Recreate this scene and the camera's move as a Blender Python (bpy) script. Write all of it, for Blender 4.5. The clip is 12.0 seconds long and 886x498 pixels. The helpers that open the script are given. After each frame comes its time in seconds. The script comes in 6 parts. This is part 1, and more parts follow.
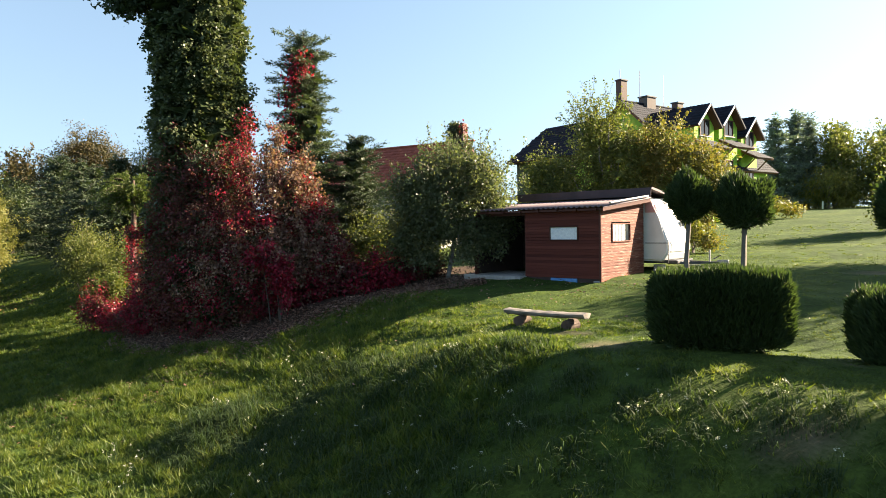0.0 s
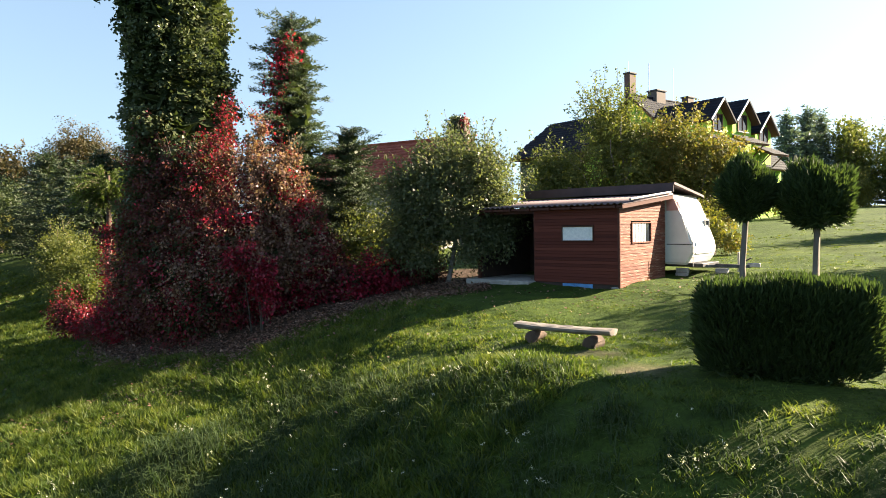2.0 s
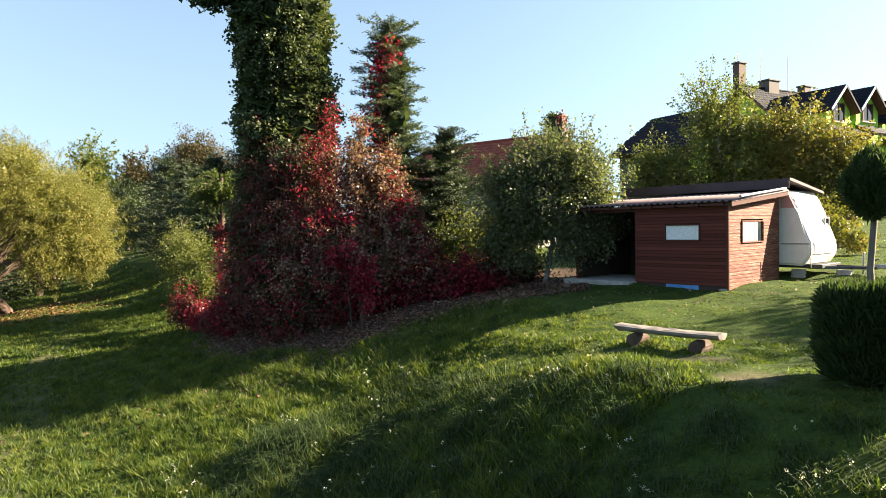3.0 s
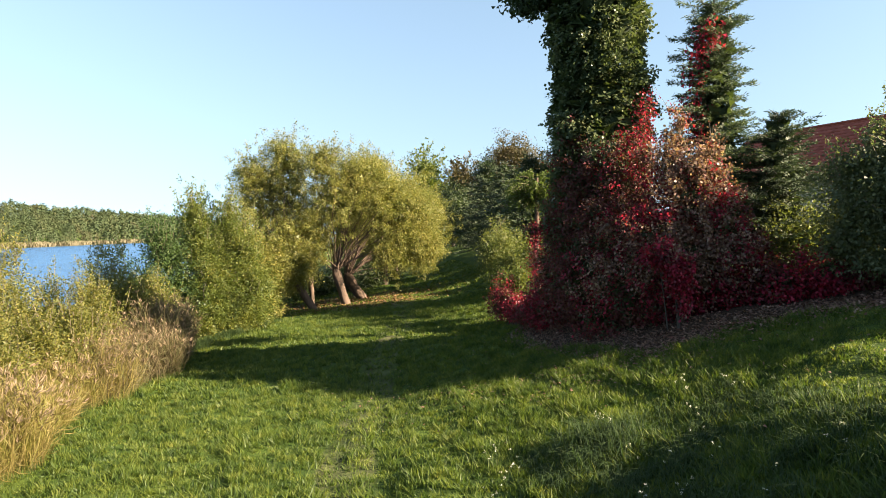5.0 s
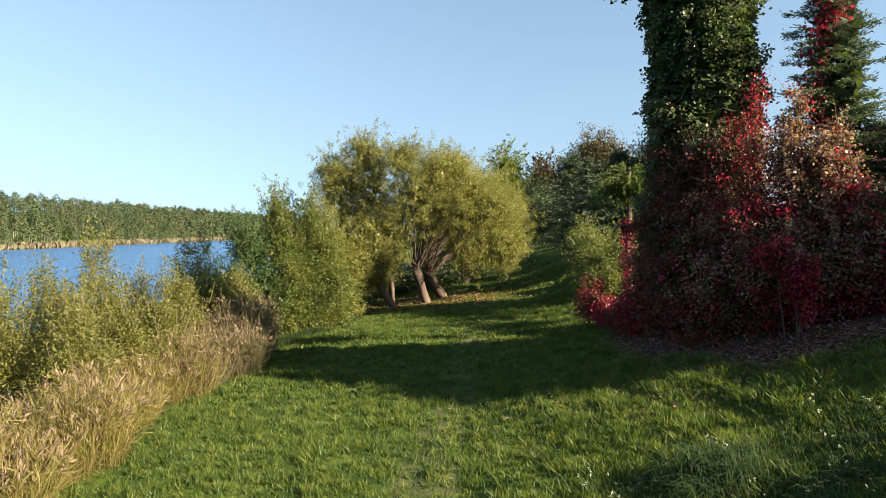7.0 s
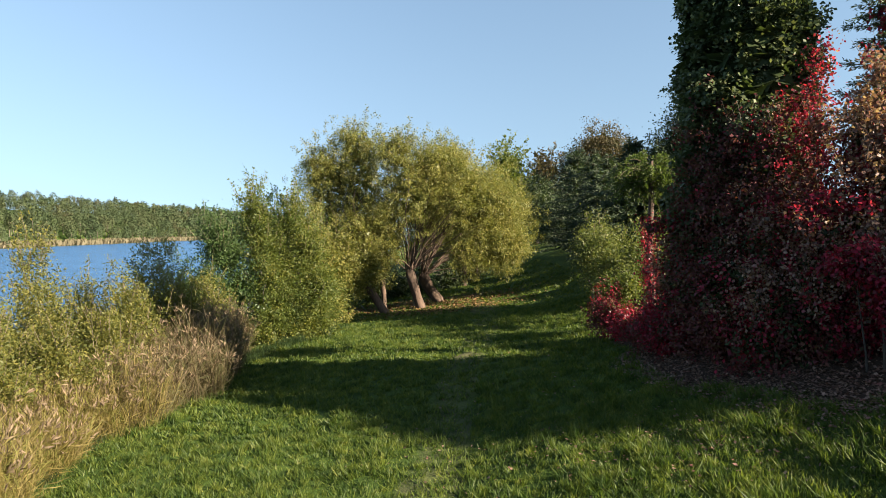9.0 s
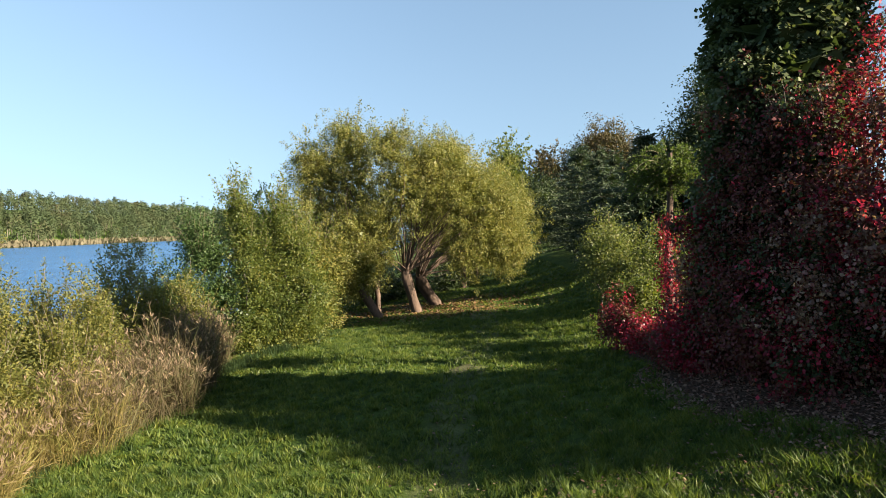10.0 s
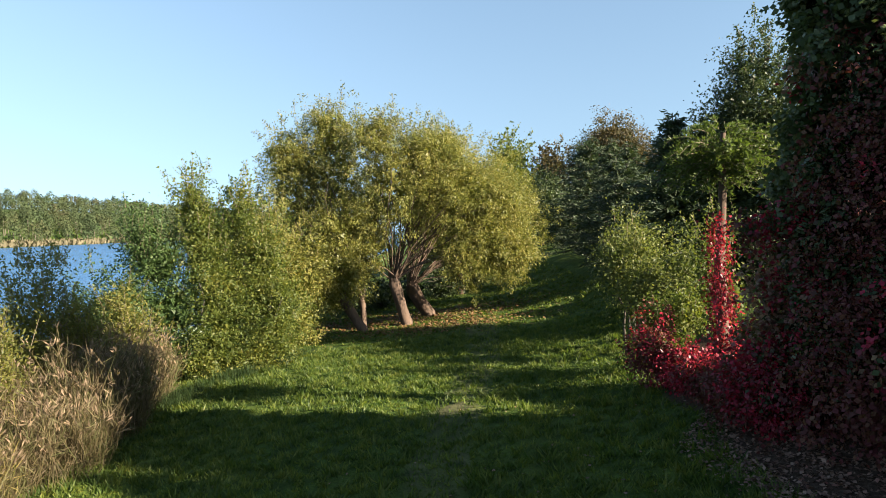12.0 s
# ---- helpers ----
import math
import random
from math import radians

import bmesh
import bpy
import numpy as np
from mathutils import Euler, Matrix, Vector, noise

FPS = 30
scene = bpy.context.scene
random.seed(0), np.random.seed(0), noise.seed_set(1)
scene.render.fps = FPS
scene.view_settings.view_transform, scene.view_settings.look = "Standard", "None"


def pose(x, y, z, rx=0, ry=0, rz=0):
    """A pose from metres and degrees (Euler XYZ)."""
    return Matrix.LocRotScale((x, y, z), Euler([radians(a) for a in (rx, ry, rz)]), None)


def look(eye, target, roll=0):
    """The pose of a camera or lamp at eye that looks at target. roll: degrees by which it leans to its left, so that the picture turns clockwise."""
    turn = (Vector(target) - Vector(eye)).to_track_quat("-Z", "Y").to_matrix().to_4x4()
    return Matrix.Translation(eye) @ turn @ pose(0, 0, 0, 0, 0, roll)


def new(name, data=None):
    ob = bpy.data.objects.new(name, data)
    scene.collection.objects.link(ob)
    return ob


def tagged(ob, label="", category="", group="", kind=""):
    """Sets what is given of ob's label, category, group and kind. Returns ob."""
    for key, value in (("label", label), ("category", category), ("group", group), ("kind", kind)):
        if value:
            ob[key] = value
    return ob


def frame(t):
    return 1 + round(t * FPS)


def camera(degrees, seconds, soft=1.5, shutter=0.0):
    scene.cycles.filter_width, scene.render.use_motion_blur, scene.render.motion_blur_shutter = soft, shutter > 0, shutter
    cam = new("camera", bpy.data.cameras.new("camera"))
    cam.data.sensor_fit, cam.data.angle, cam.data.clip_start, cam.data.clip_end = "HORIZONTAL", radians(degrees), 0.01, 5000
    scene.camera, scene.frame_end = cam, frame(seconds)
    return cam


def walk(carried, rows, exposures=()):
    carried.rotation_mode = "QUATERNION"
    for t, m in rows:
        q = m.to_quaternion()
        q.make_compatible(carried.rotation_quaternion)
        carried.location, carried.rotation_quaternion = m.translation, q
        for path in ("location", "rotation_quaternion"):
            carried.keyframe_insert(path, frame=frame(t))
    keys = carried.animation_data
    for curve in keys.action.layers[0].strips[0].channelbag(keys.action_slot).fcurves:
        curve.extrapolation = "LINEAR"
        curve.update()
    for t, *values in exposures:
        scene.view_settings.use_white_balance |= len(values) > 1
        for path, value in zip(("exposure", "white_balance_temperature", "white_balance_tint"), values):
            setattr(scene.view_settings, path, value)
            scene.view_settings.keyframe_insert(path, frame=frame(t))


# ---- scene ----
cam = camera(68.1, 12.0, 0.6)
METRES, EYE, TILT, LEAN, TURN = 16.0, 6.8, -1.8, 1.0, 0.0
ROWS = [
    (0.0, 0.0, 0.0, 0.0, -0.0, 0.0, 0.0),
    (0.5, -0.0004, 0.0376, 0.0011, 0.0, -0.01, -0.01),
    (1.0, -0.0004, 0.0913, 0.0028, 0.01, -0.05, -0.02),
    (1.5, 0.0001, 0.1325, 0.0046, 0.03, -0.03, -0.04),
    (2.0, 0.0018, 0.1455, 0.0049, 0.07, -0.06, -0.06),
    (2.5, 0.0006, 0.1481, 0.0053, 1.8, -0.12, -0.09),
    (3.0, -0.0014, 0.1461, 0.006, 8.37, -0.21, -0.21),
    (5.0, -0.009, 0.1429, 0.006, 34.89, -0.64, -0.6),
    (5.5, -0.0138, 0.1435, 0.004, 37.56, -0.72, -0.72),
    (6.0, -0.022, 0.1502, 0.0038, 37.58, -0.77, -0.72),
    (6.5, -0.0413, 0.1701, 0.0055, 39.18, -0.81, -0.67),
    (7.0, -0.0669, 0.2071, 0.0059, 41.9, -0.89, -0.73),
    (9.0, -0.2224, 0.4083, 0.0107, 41.89, -1.02, -0.75),
    (9.5, -0.2704, 0.4708, 0.0122, 41.91, -1.05, -0.75),
    (10.0, -0.3224, 0.5373, 0.0135, 41.93, -1.07, -0.72),
    (10.5, -0.3763, 0.6076, 0.0153, 41.95, -1.09, -0.71),
    (11.0, -0.43, 0.6781, 0.0167, 41.97, -1.09, -0.75),
    (11.5, -0.4838, 0.7497, 0.0198, 42.01, -1.11, -0.73),
    (12.0, -0.522, 0.8032, 0.0232, 42.04, -1.09, -0.76),
]
walk(cam, [(t, pose(0, 0, EYE, TILT, LEAN, TURN) @ pose(METRES * x, METRES * y, METRES * z, 90 + pitch, roll, yaw)) for t, x, y, z, yaw, pitch, roll in ROWS],
     exposures=[(0.0, 2.58, 7050, 14), (3.0, 2.66, 7100, 14), (5.0, 2.62, 7150, 13), (6.0, 2.38, 6900, 13), (7.0, 2.28, 6800, 12), (9.0, 2.16, 6650, 12), (12.0, 2.32, 6650, 11)])

# ---- sky and sun ----
SUN_EL, SUN_AZ = 24.7, 73.0
world = bpy.data.worlds.new("sky")
scene.world = world
world.use_nodes = True
wn = world.node_tree.nodes
sky = wn.new("ShaderNodeTexSky")
sky.sky_type, sky.sun_disc = "NISHITA", False
sky.sun_elevation, sky.sun_rotation = radians(SUN_EL), radians(SUN_AZ)
sky.air_density, sky.dust_density, sky.ozone_density = 1.0, 0.4, 0.35
wn["Background"].inputs["Strength"].default_value = 0.044
# a clear sky without a hazy white rim: the gradient is drawn from higher up
gen, lift_sky, norm = wn.new("ShaderNodeTexCoord"), wn.new("ShaderNodeVectorMath"), wn.new("ShaderNodeVectorMath")
lift_sky.operation, norm.operation = "MULTIPLY_ADD", "NORMALIZE"
lift_sky.inputs[1].default_value, lift_sky.inputs[2].default_value = (1, 1, 0.5), (0, 0, 0.16)
world.node_tree.links.new(gen.outputs["Generated"], lift_sky.inputs[0])
world.node_tree.links.new(lift_sky.outputs[0], norm.inputs[0])
world.node_tree.links.new(norm.outputs[0], sky.inputs["Vector"])
tint = wn.new("ShaderNodeMix")
tint.data_type, tint.blend_type = "RGBA", "MULTIPLY"
tint.inputs[0].default_value, tint.inputs[7].default_value = 1.0, (0.95, 1.02, 1.03, 1)
world.node_tree.links.new(sky.outputs["Color"], tint.inputs[6])
world.node_tree.links.new(tint.outputs[2], wn["Background"].inputs["Color"])
sun_data = bpy.data.lights.new("sun", "SUN")
sun_data.energy, sun_data.angle, sun_data.color = 5.0, radians(0.55), (1.0, 0.88, 0.68)
sun = new("sun", sun_data)
SUN_DIR = Vector((math.sin(radians(SUN_AZ)) * math.cos(radians(SUN_EL)), math.cos(radians(SUN_AZ)) * math.cos(radians(SUN_EL)), math.sin(radians(SUN_EL))))
sun.matrix_world = look(SUN_DIR * 80, (0, 0, 0))


# ---- materials ----
def shader(name):
    m = bpy.data.materials.new(name)
    m.use_nodes = True
    n, l = m.node_tree.nodes, m.node_tree.links
    return m, n, l, n["Principled BSDF"]


def ramp(n, l, fac, stops):
    r = n.new("ShaderNodeValToRGB")
    while len(r.color_ramp.elements) < len(stops):
        r.color_ramp.elements.new(0.5)
    for e, (p, c) in zip(r.color_ramp.elements, stops):
        e.position, e.color = p, (*c, 1)
    l.new(fac, r.inputs["Fac"])
    return r.outputs["Color"]


def noise_tex(n, l, scale, detail=4.0, coord=None, rough=0.55):
    t = n.new("ShaderNodeTexNoise")
    t.inputs["Scale"].default_value, t.inputs["Detail"].default_value, t.inputs["Roughness"].default_value = scale, detail, rough
    if coord is not None:
        l.new(coord, t.inputs["Vector"])
    return t.outputs["Fac"]


def object_coord(n, l, scale=(1, 1, 1)):
    c = n.new("ShaderNodeTexCoord")
    mp = n.new("ShaderNodeMapping")
    mp.inputs["Scale"].default_value = scale
    l.new(c.outputs["Object"], mp.inputs["Vector"])
    return mp.outputs["Vector"]


def mix_col(n, l, fac, a, b, blend="MIX"):
    x = n.new("ShaderNodeMix")
    x.data_type, x.blend_type = "RGBA", blend
    for k, v in ((0, fac), (6, a), (7, b)):
        if isinstance(v, (int, float)):
            x.inputs[k].default_value = v
        elif isinstance(v, tuple):
            x.inputs[k].default_value = (*v, 1)
        else:
            l.new(v, x.inputs[k])
    return x.outputs[2]


def math_node(n, l, op, a, b=0.5, clamp=False):
    x = n.new("ShaderNodeMath")
    x.operation, x.use_clamp = op, clamp
    for k, v in ((0, a), (1, b)):
        if isinstance(v, (int, float)):
            x.inputs[k].default_value = v
        else:
            l.new(v, x.inputs[k])
    return x.outputs[0]


def bump(n, l, p, height, strength=0.5, distance=0.02):
    b = n.new("ShaderNodeBump")
    b.inputs["Strength"].default_value, b.inputs["Distance"].default_value = strength, distance
    l.new(height, b.inputs["Height"])
    l.new(b.outputs["Normal"], p.inputs["Normal"])


def leaf_mat(name, cols, patch=0.5, patch_scale=0.7, trans=0.35, rough=0.5):
    """Leaves: each leaf takes a colour of its own; a slow noise moves whole boughs through the range."""
    m, n, l, p = shader(name)
    geo = n.new("ShaderNodeNewGeometry")
    nz = noise_tex(n, l, patch_scale, 2.0, object_coord(n, l))
    nz = math_node(n, l, "MULTIPLY_ADD", nz, 2.2)
    nz.node.inputs[2].default_value = -0.6
    v = math_node(n, l, "MULTIPLY_ADD", nz, patch)
    l.new(math_node(n, l, "MULTIPLY", geo.outputs["Random Per Island"], 1 - patch), v.node.inputs[2])
    v.node.use_clamp = True
    k = len(cols) - 1
    c = ramp(n, l, v, [(i / k, tuple(0.82 * q for q in col)) for i, col in enumerate(cols)])
    l.new(c, p.inputs["Base Color"])
    p.inputs["Roughness"].default_value = rough
    p.inputs["Specular IOR Level"].default_value = 0.25
    tr = n.new("ShaderNodeBsdfTranslucent")
    tc = mix_col(n, l, 1.0, c, (1.55, 1.6, 0.8), "MULTIPLY")
    l.new(tc, tr.inputs["Color"])
    mx = n.new("ShaderNodeMixShader")
    mx.inputs[0].default_value = trans
    l.new(p.outputs[0], mx.inputs[1])
    l.new(tr.outputs[0], mx.inputs[2])
    l.new(mx.outputs[0], n["Material Output"].inputs["Surface"])
    return m


def bark_mat(name, a, b, scale=6.0, stretch=0.25):
    m, n, l, p = shader(name)
    co = object_coord(n, l, (1, 1, stretch))
    f = noise_tex(n, l, scale, 6.0, co, 0.65)
    g = noise_tex(n, l, 0.9, 2.0, object_coord(n, l))
    c = ramp(n, l, f, [(0.3, a), (0.7, b)])
    c = mix_col(n, l, math_node(n, l, "MULTIPLY", g, 0.5), c, tuple(0.6 * v for v in a))
    l.new(c, p.inputs["Base Color"])
    p.inputs["Roughness"].default_value = 0.9
    bump(n, l, p, f, 0.8, 0.03)
    return m


def plain_mat(name, a, b, rough=0.6, scale=3.0, metal=0.0, bumps=0.15, fine=40.0):
    """A painted or cast surface: two-tone weathering, fine relief."""
    m, n, l, p = shader(name)
    co = object_coord(n, l)
    f = noise_tex(n, l, scale, 5.0, co, 0.6)
    g = noise_tex(n, l, fine, 3.0, co)
    c = ramp(n, l, f, [(0.35, a), (0.7, b)])
    l.new(c, p.inputs["Base Color"])
    l.new(math_node(n, l, "MULTIPLY_ADD", f, 0.3), p.inputs["Roughness"])
    p.inputs["Roughness"].links[0].from_node.inputs[2].default_value = rough - 0.15
    p.inputs["Metallic"].default_value = metal
    bump(n, l, p, g, bumps, 0.01)
    return m


def wood_mat(name, cols, grain=(1.2, 18, 18), rough=0.6, random_amount=0.35, worn=None):
    """Boards: grain along local x, each board its own tone."""
    m, n, l, p = shader(name)
    co = object_coord(n, l, grain)
    info = n.new("ShaderNodeObjectInfo")
    sh = n.new("ShaderNodeVectorMath")
    sh.operation = "ADD"
    cmb = n.new("ShaderNodeCombineXYZ")
    l.new(math_node(n, l, "MULTIPLY", info.outputs["Random"], 37.0), cmb.inputs[0])
    l.new(math_node(n, l, "MULTIPLY", info.outputs["Random"], 11.0), cmb.inputs[1])
    l.new(co, sh.inputs[0])
    l.new(cmb.outputs[0], sh.inputs[1])
    f = noise_tex(n, l, 2.0, 6.0, sh.outputs[0], 0.6)
    v = math_node(n, l, "MULTIPLY_ADD", info.outputs["Random"], random_amount)
    l.new(math_node(n, l, "MULTIPLY", f, 1 - random_amount), v.node.inputs[2])
    k = len(cols) - 1
    c = ramp(n, l, v, [(0.2 + 0.6 * i / k, col) for i, col in enumerate(cols)])
    if worn:
        w = noise_tex(n, l, 2.6, 5.0, sh.outputs[0], 0.7)
        w = math_node(n, l, "MULTIPLY_ADD", w, 6.0, True)
        w.node.inputs[2].default_value = -3.1
        c = mix_col(n, l, w, c, worn)
    l.new(c, p.inputs["Base Color"])
    p.inputs["Roughness"].default_value = rough
    p.inputs["Specular IOR Level"].default_value = 0.18
    bump(n, l, p, f, 0.4, 0.006)
    return m


def ground_mat():
    m, n, l, p = shader("meadow_turf")
    co = object_coord(n, l)
    big = noise_tex(n, l, 0.16, 3.0, co)
    mid = noise_tex(n, l, 1.9, 4.0, co)
    fine = noise_tex(n, l, 14.0, 5.0, co, 0.7)
    c = ramp(n, l, big, [(0.3, (0.026, 0.05, 0.009)), (0.5, (0.042, 0.074, 0.013)), (0.7, (0.068, 0.096, 0.019))])
    d = ramp(n, l, mid, [(0.3, (0.6, 0.65, 0.58)), (0.7, (1.3, 1.25, 1.1))])
    c = mix_col(n, l, 1.0, c, d, "MULTIPLY")
    e = ramp(n, l, fine, [(0.3, (0.5, 0.5, 0.45)), (0.65, (1.3, 1.3, 1.2))])
    c = mix_col(n, l, 0.8, c, e, "MULTIPLY")
    # worn soil where feet and wheels have taken the grass
    soil = n.new("ShaderNodeAttribute")
    soil.attribute_name = "worn"
    k = math_node(n, l, "MULTIPLY_ADD", soil.outputs["Fac"], 1.5, True)
    l.new(math_node(n, l, "MULTIPLY_ADD", fine, 1.6), k.node.inputs[2])
    k.node.inputs[2].links[0].from_node.inputs[2].default_value = -1.25
    sc = ramp(n, l, mid, [(0.3, (0.07, 0.06, 0.038)), (0.7, (0.15, 0.125, 0.075))])
    sm = math_node(n, l, "MULTIPLY", k, math_node(n, l, "GREATER_THAN", soil.outputs["Fac"], 0.02))
    c = mix_col(n, l, sm, c, sc)
    mould = n.new("ShaderNodeAttribute")
    mould.attribute_name = "mould"
    mk = math_node(n, l, "MULTIPLY_ADD", mould.outputs["Fac"], 2.2, True)
    l.new(math_node(n, l, "MULTIPLY_ADD", mid, 1.2), mk.node.inputs[2])
    mk.node.inputs[2].links[0].from_node.inputs[2].default_value = -1.4
    mk = math_node(n, l, "MULTIPLY", mk, math_node(n, l, "GREATER_THAN", mould.outputs["Fac"], 0.02))
    mc = ramp(n, l, fine, [(0.3, (0.03, 0.02, 0.014)), (0.7, (0.085, 0.055, 0.038))])
    c = mix_col(n, l, mk, c, mc)
    l.new(c, p.inputs["Base Color"])
    p.inputs["Roughness"].default_value = 0.95
    p.inputs["Specular IOR Level"].default_value = 0.15
    bump(n, l, p, math_node(n, l, "ADD", fine, mid), 0.9, 0.08)
    return m


def water_mat():
    m, n, l, p = shader("lake_water")
    co = object_coord(n, l, (1.0, 0.45, 1.0))
    a = noise_tex(n, l, 0.9, 5.0, co, 0.6)
    b = noise_tex(n, l, 0.06, 2.0, co)
    c = ramp(n, l, b, [(0.35, (0.025, 0.09, 0.22)), (0.65, (0.035, 0.11, 0.26))])
    l.new(c, p.inputs["Base Color"])
    p.inputs["Roughness"].default_value = 0.2
    p.inputs["Specular IOR Level"].default_value = 0.35
    p.inputs["IOR"].default_value = 1.33
    bump(n, l, p, a, 1.0, 1.6)
    return m


def tile_mat(name, a, b, rough=0.45):
    m, n, l, p = shader(name)
    co = object_coord(n, l)
    f = noise_tex(n, l, 7.0, 3.0, co)
    g = noise_tex(n, l, 0.5, 3.0, co)
    geo = n.new("ShaderNodeNewGeometry")
    v = math_node(n, l, "MULTIPLY_ADD", geo.outputs["Random Per Island"], 0.4)
    l.new(math_node(n, l, "MULTIPLY", math_node(n, l, "ADD", f, g), 0.35), v.node.inputs[2])
    l.new(ramp(n, l, v, [(0.2, a), (0.8, b)]), p.inputs["Base Color"])
    p.inputs["Roughness"].default_value = rough
    p.inputs["Specular IOR Level"].default_value = 0.2
    bump(n, l, p, f, 0.2, 0.01)
    return m


def brick_mat(name, a, b, mortar):
    m, n, l, p = shader(name)
    t = n.new("ShaderNodeTexBrick")
    l.new(object_coord(n, l), t.inputs["Vector"])
    t.inputs["Scale"].default_value = 4.0
    t.inputs["Color1"].default_value, t.inputs["Color2"].default_value, t.inputs["Mortar"].default_value = (*a, 1), (*b, 1), (*mortar, 1)
    l.new(t.outputs["Color"], p.inputs["Base Color"])
    p.inputs["Roughness"].default_value = 0.85
    return m


def glass_mat(name):
    m, n, l, p = shader(name)
    p.inputs["Base Color"].default_value = (0.02, 0.025, 0.03, 1)
    p.inputs["Roughness"].default_value = 0.05
    f = noise_tex(n, l, 3.0, 2.0, object_coord(n, l))
    bump(n, l, p, f, 0.05, 0.01)
    return m


M_GROUND, M_WATER = ground_mat(), water_mat()
M_GRASS = leaf_mat("grass_blade", [(0.02, 0.044, 0.011), (0.056, 0.097, 0.021), (0.122, 0.158, 0.03), (0.225, 0.235, 0.06)], 0.6, 1.9, 0.44, 0.5)
M_TUFT = leaf_mat("long_grass", [(0.022, 0.046, 0.014), (0.042, 0.075, 0.024), (0.08, 0.11, 0.042)], 0.4, 1.2, 0.35, 0.7)
M_IVY = leaf_mat("ivy_leaf", [(0.038, 0.058, 0.028), (0.065, 0.092, 0.042), (0.105, 0.128, 0.06), (0.17, 0.18, 0.09)], 0.4, 0.9, 0.25, 0.36)
M_POPLAR = leaf_mat("poplar_leaf", [(0.02, 0.036, 0.014), (0.035, 0.055, 0.02), (0.05, 0.07, 0.025)], 0.3, 0.9, 0.25, 0.55)
M_CREEPER = leaf_mat("creeper_leaf", [(0.055, 0.014, 0.016), (0.15, 0.016, 0.03), (0.34, 0.02, 0.05), (0.55, 0.05, 0.095)], 0.4, 0.6, 0.4, 0.38)
# green, brown and wine-red leaves, darkened for the shade over thicket and hedges
M_CREEPER_DARK = leaf_mat("shaded_creeper_leaf", [(0.045, 0.05, 0.024), (0.085, 0.03, 0.026), (0.13, 0.028, 0.034), (0.15, 0.072, 0.042), (0.08, 0.078, 0.035)], 0.45, 1.3, 0.25, 0.65)
M_RUST = leaf_mat("rusty_leaf", [(0.07, 0.075, 0.038), (0.12, 0.06, 0.048), (0.2, 0.1, 0.075), (0.34, 0.24, 0.18), (0.24, 0.03, 0.055)], 0.25, 0.9, 0.35, 0.34)
M_SPRUCE = leaf_mat("spruce_needle", [(0.035, 0.06, 0.032), (0.065, 0.095, 0.048), (0.11, 0.135, 0.065)], 0.35, 0.8, 0.2, 0.55)
M_DARKSPRUCE = leaf_mat("dark_spruce_needle", [(0.024, 0.042, 0.022), (0.042, 0.064, 0.032), (0.07, 0.094, 0.045)], 0.35, 0.8, 0.15, 0.6)
# blue-green needles made paler, with the haze of distance in the colour
M_HAZYSPRUCE = leaf_mat("hazy_blue_spruce_needle", [(0.085, 0.12, 0.1), (0.13, 0.175, 0.145), (0.19, 0.23, 0.19)], 0.35, 0.8, 0.25, 0.55)
M_BIRCH = leaf_mat("birch_leaf", [(0.055, 0.08, 0.028), (0.095, 0.12, 0.036), (0.135, 0.15, 0.045), (0.2, 0.19, 0.055)], 0.35, 0.8, 0.42, 0.45)
M_SILVER = leaf_mat("silvery_leaf", [(0.055, 0.078, 0.04), (0.09, 0.115, 0.055), (0.14, 0.16, 0.085), (0.2, 0.2, 0.1)], 0.3, 0.8, 0.4, 0.4)
M_GOLD = leaf_mat("turning_leaf", [(0.055, 0.08, 0.02), (0.105, 0.12, 0.026), (0.165, 0.155, 0.033), (0.25, 0.16, 0.04)], 0.45, 0.5, 0.4, 0.5)
M_SAPLING = leaf_mat("sapling_leaf", [(0.07, 0.088, 0.026), (0.125, 0.135, 0.036), (0.19, 0.178, 0.046), (0.28, 0.23, 0.06)], 0.4, 0.5, 0.5, 0.5)
M_MAPLE = leaf_mat("maple_leaf", [(0.075, 0.09, 0.03), (0.125, 0.13, 0.036), (0.18, 0.155, 0.042), (0.22, 0.14, 0.05)], 0.45, 0.5, 0.4, 0.5)
M_WILLOW = leaf_mat("willow_leaf", [(0.068, 0.084, 0.024), (0.135, 0.147, 0.037), (0.205, 0.195, 0.053), (0.29, 0.245, 0.075)], 0.4, 0.6, 0.38, 0.45)
M_SHORE = leaf_mat("shore_bush_leaf", [(0.035, 0.064, 0.018), (0.075, 0.104, 0.025), (0.125, 0.145, 0.032), (0.22, 0.195, 0.042)], 0.45, 0.6, 0.45, 0.5)
M_ALDER = leaf_mat("alder_leaf", [(0.03, 0.06, 0.02), (0.055, 0.095, 0.03), (0.09, 0.13, 0.042)], 0.3, 0.8, 0.35, 0.45)
# own colour of the darkest trees; inside creeper, ivy and conifers it paints shade
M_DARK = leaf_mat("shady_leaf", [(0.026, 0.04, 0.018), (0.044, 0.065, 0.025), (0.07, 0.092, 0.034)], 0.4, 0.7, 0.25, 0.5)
M_BROWNTREE = leaf_mat("browning_leaf", [(0.03, 0.04, 0.014), (0.06, 0.055, 0.02), (0.095, 0.066, 0.028), (0.065, 0.07, 0.022)], 0.5, 0.35, 0.25, 0.5)
M_YEW = leaf_mat("yew_spray", [(0.022, 0.042, 0.015), (0.042, 0.07, 0.024), (0.075, 0.108, 0.038)], 0.25, 0.9, 0.35, 0.55)
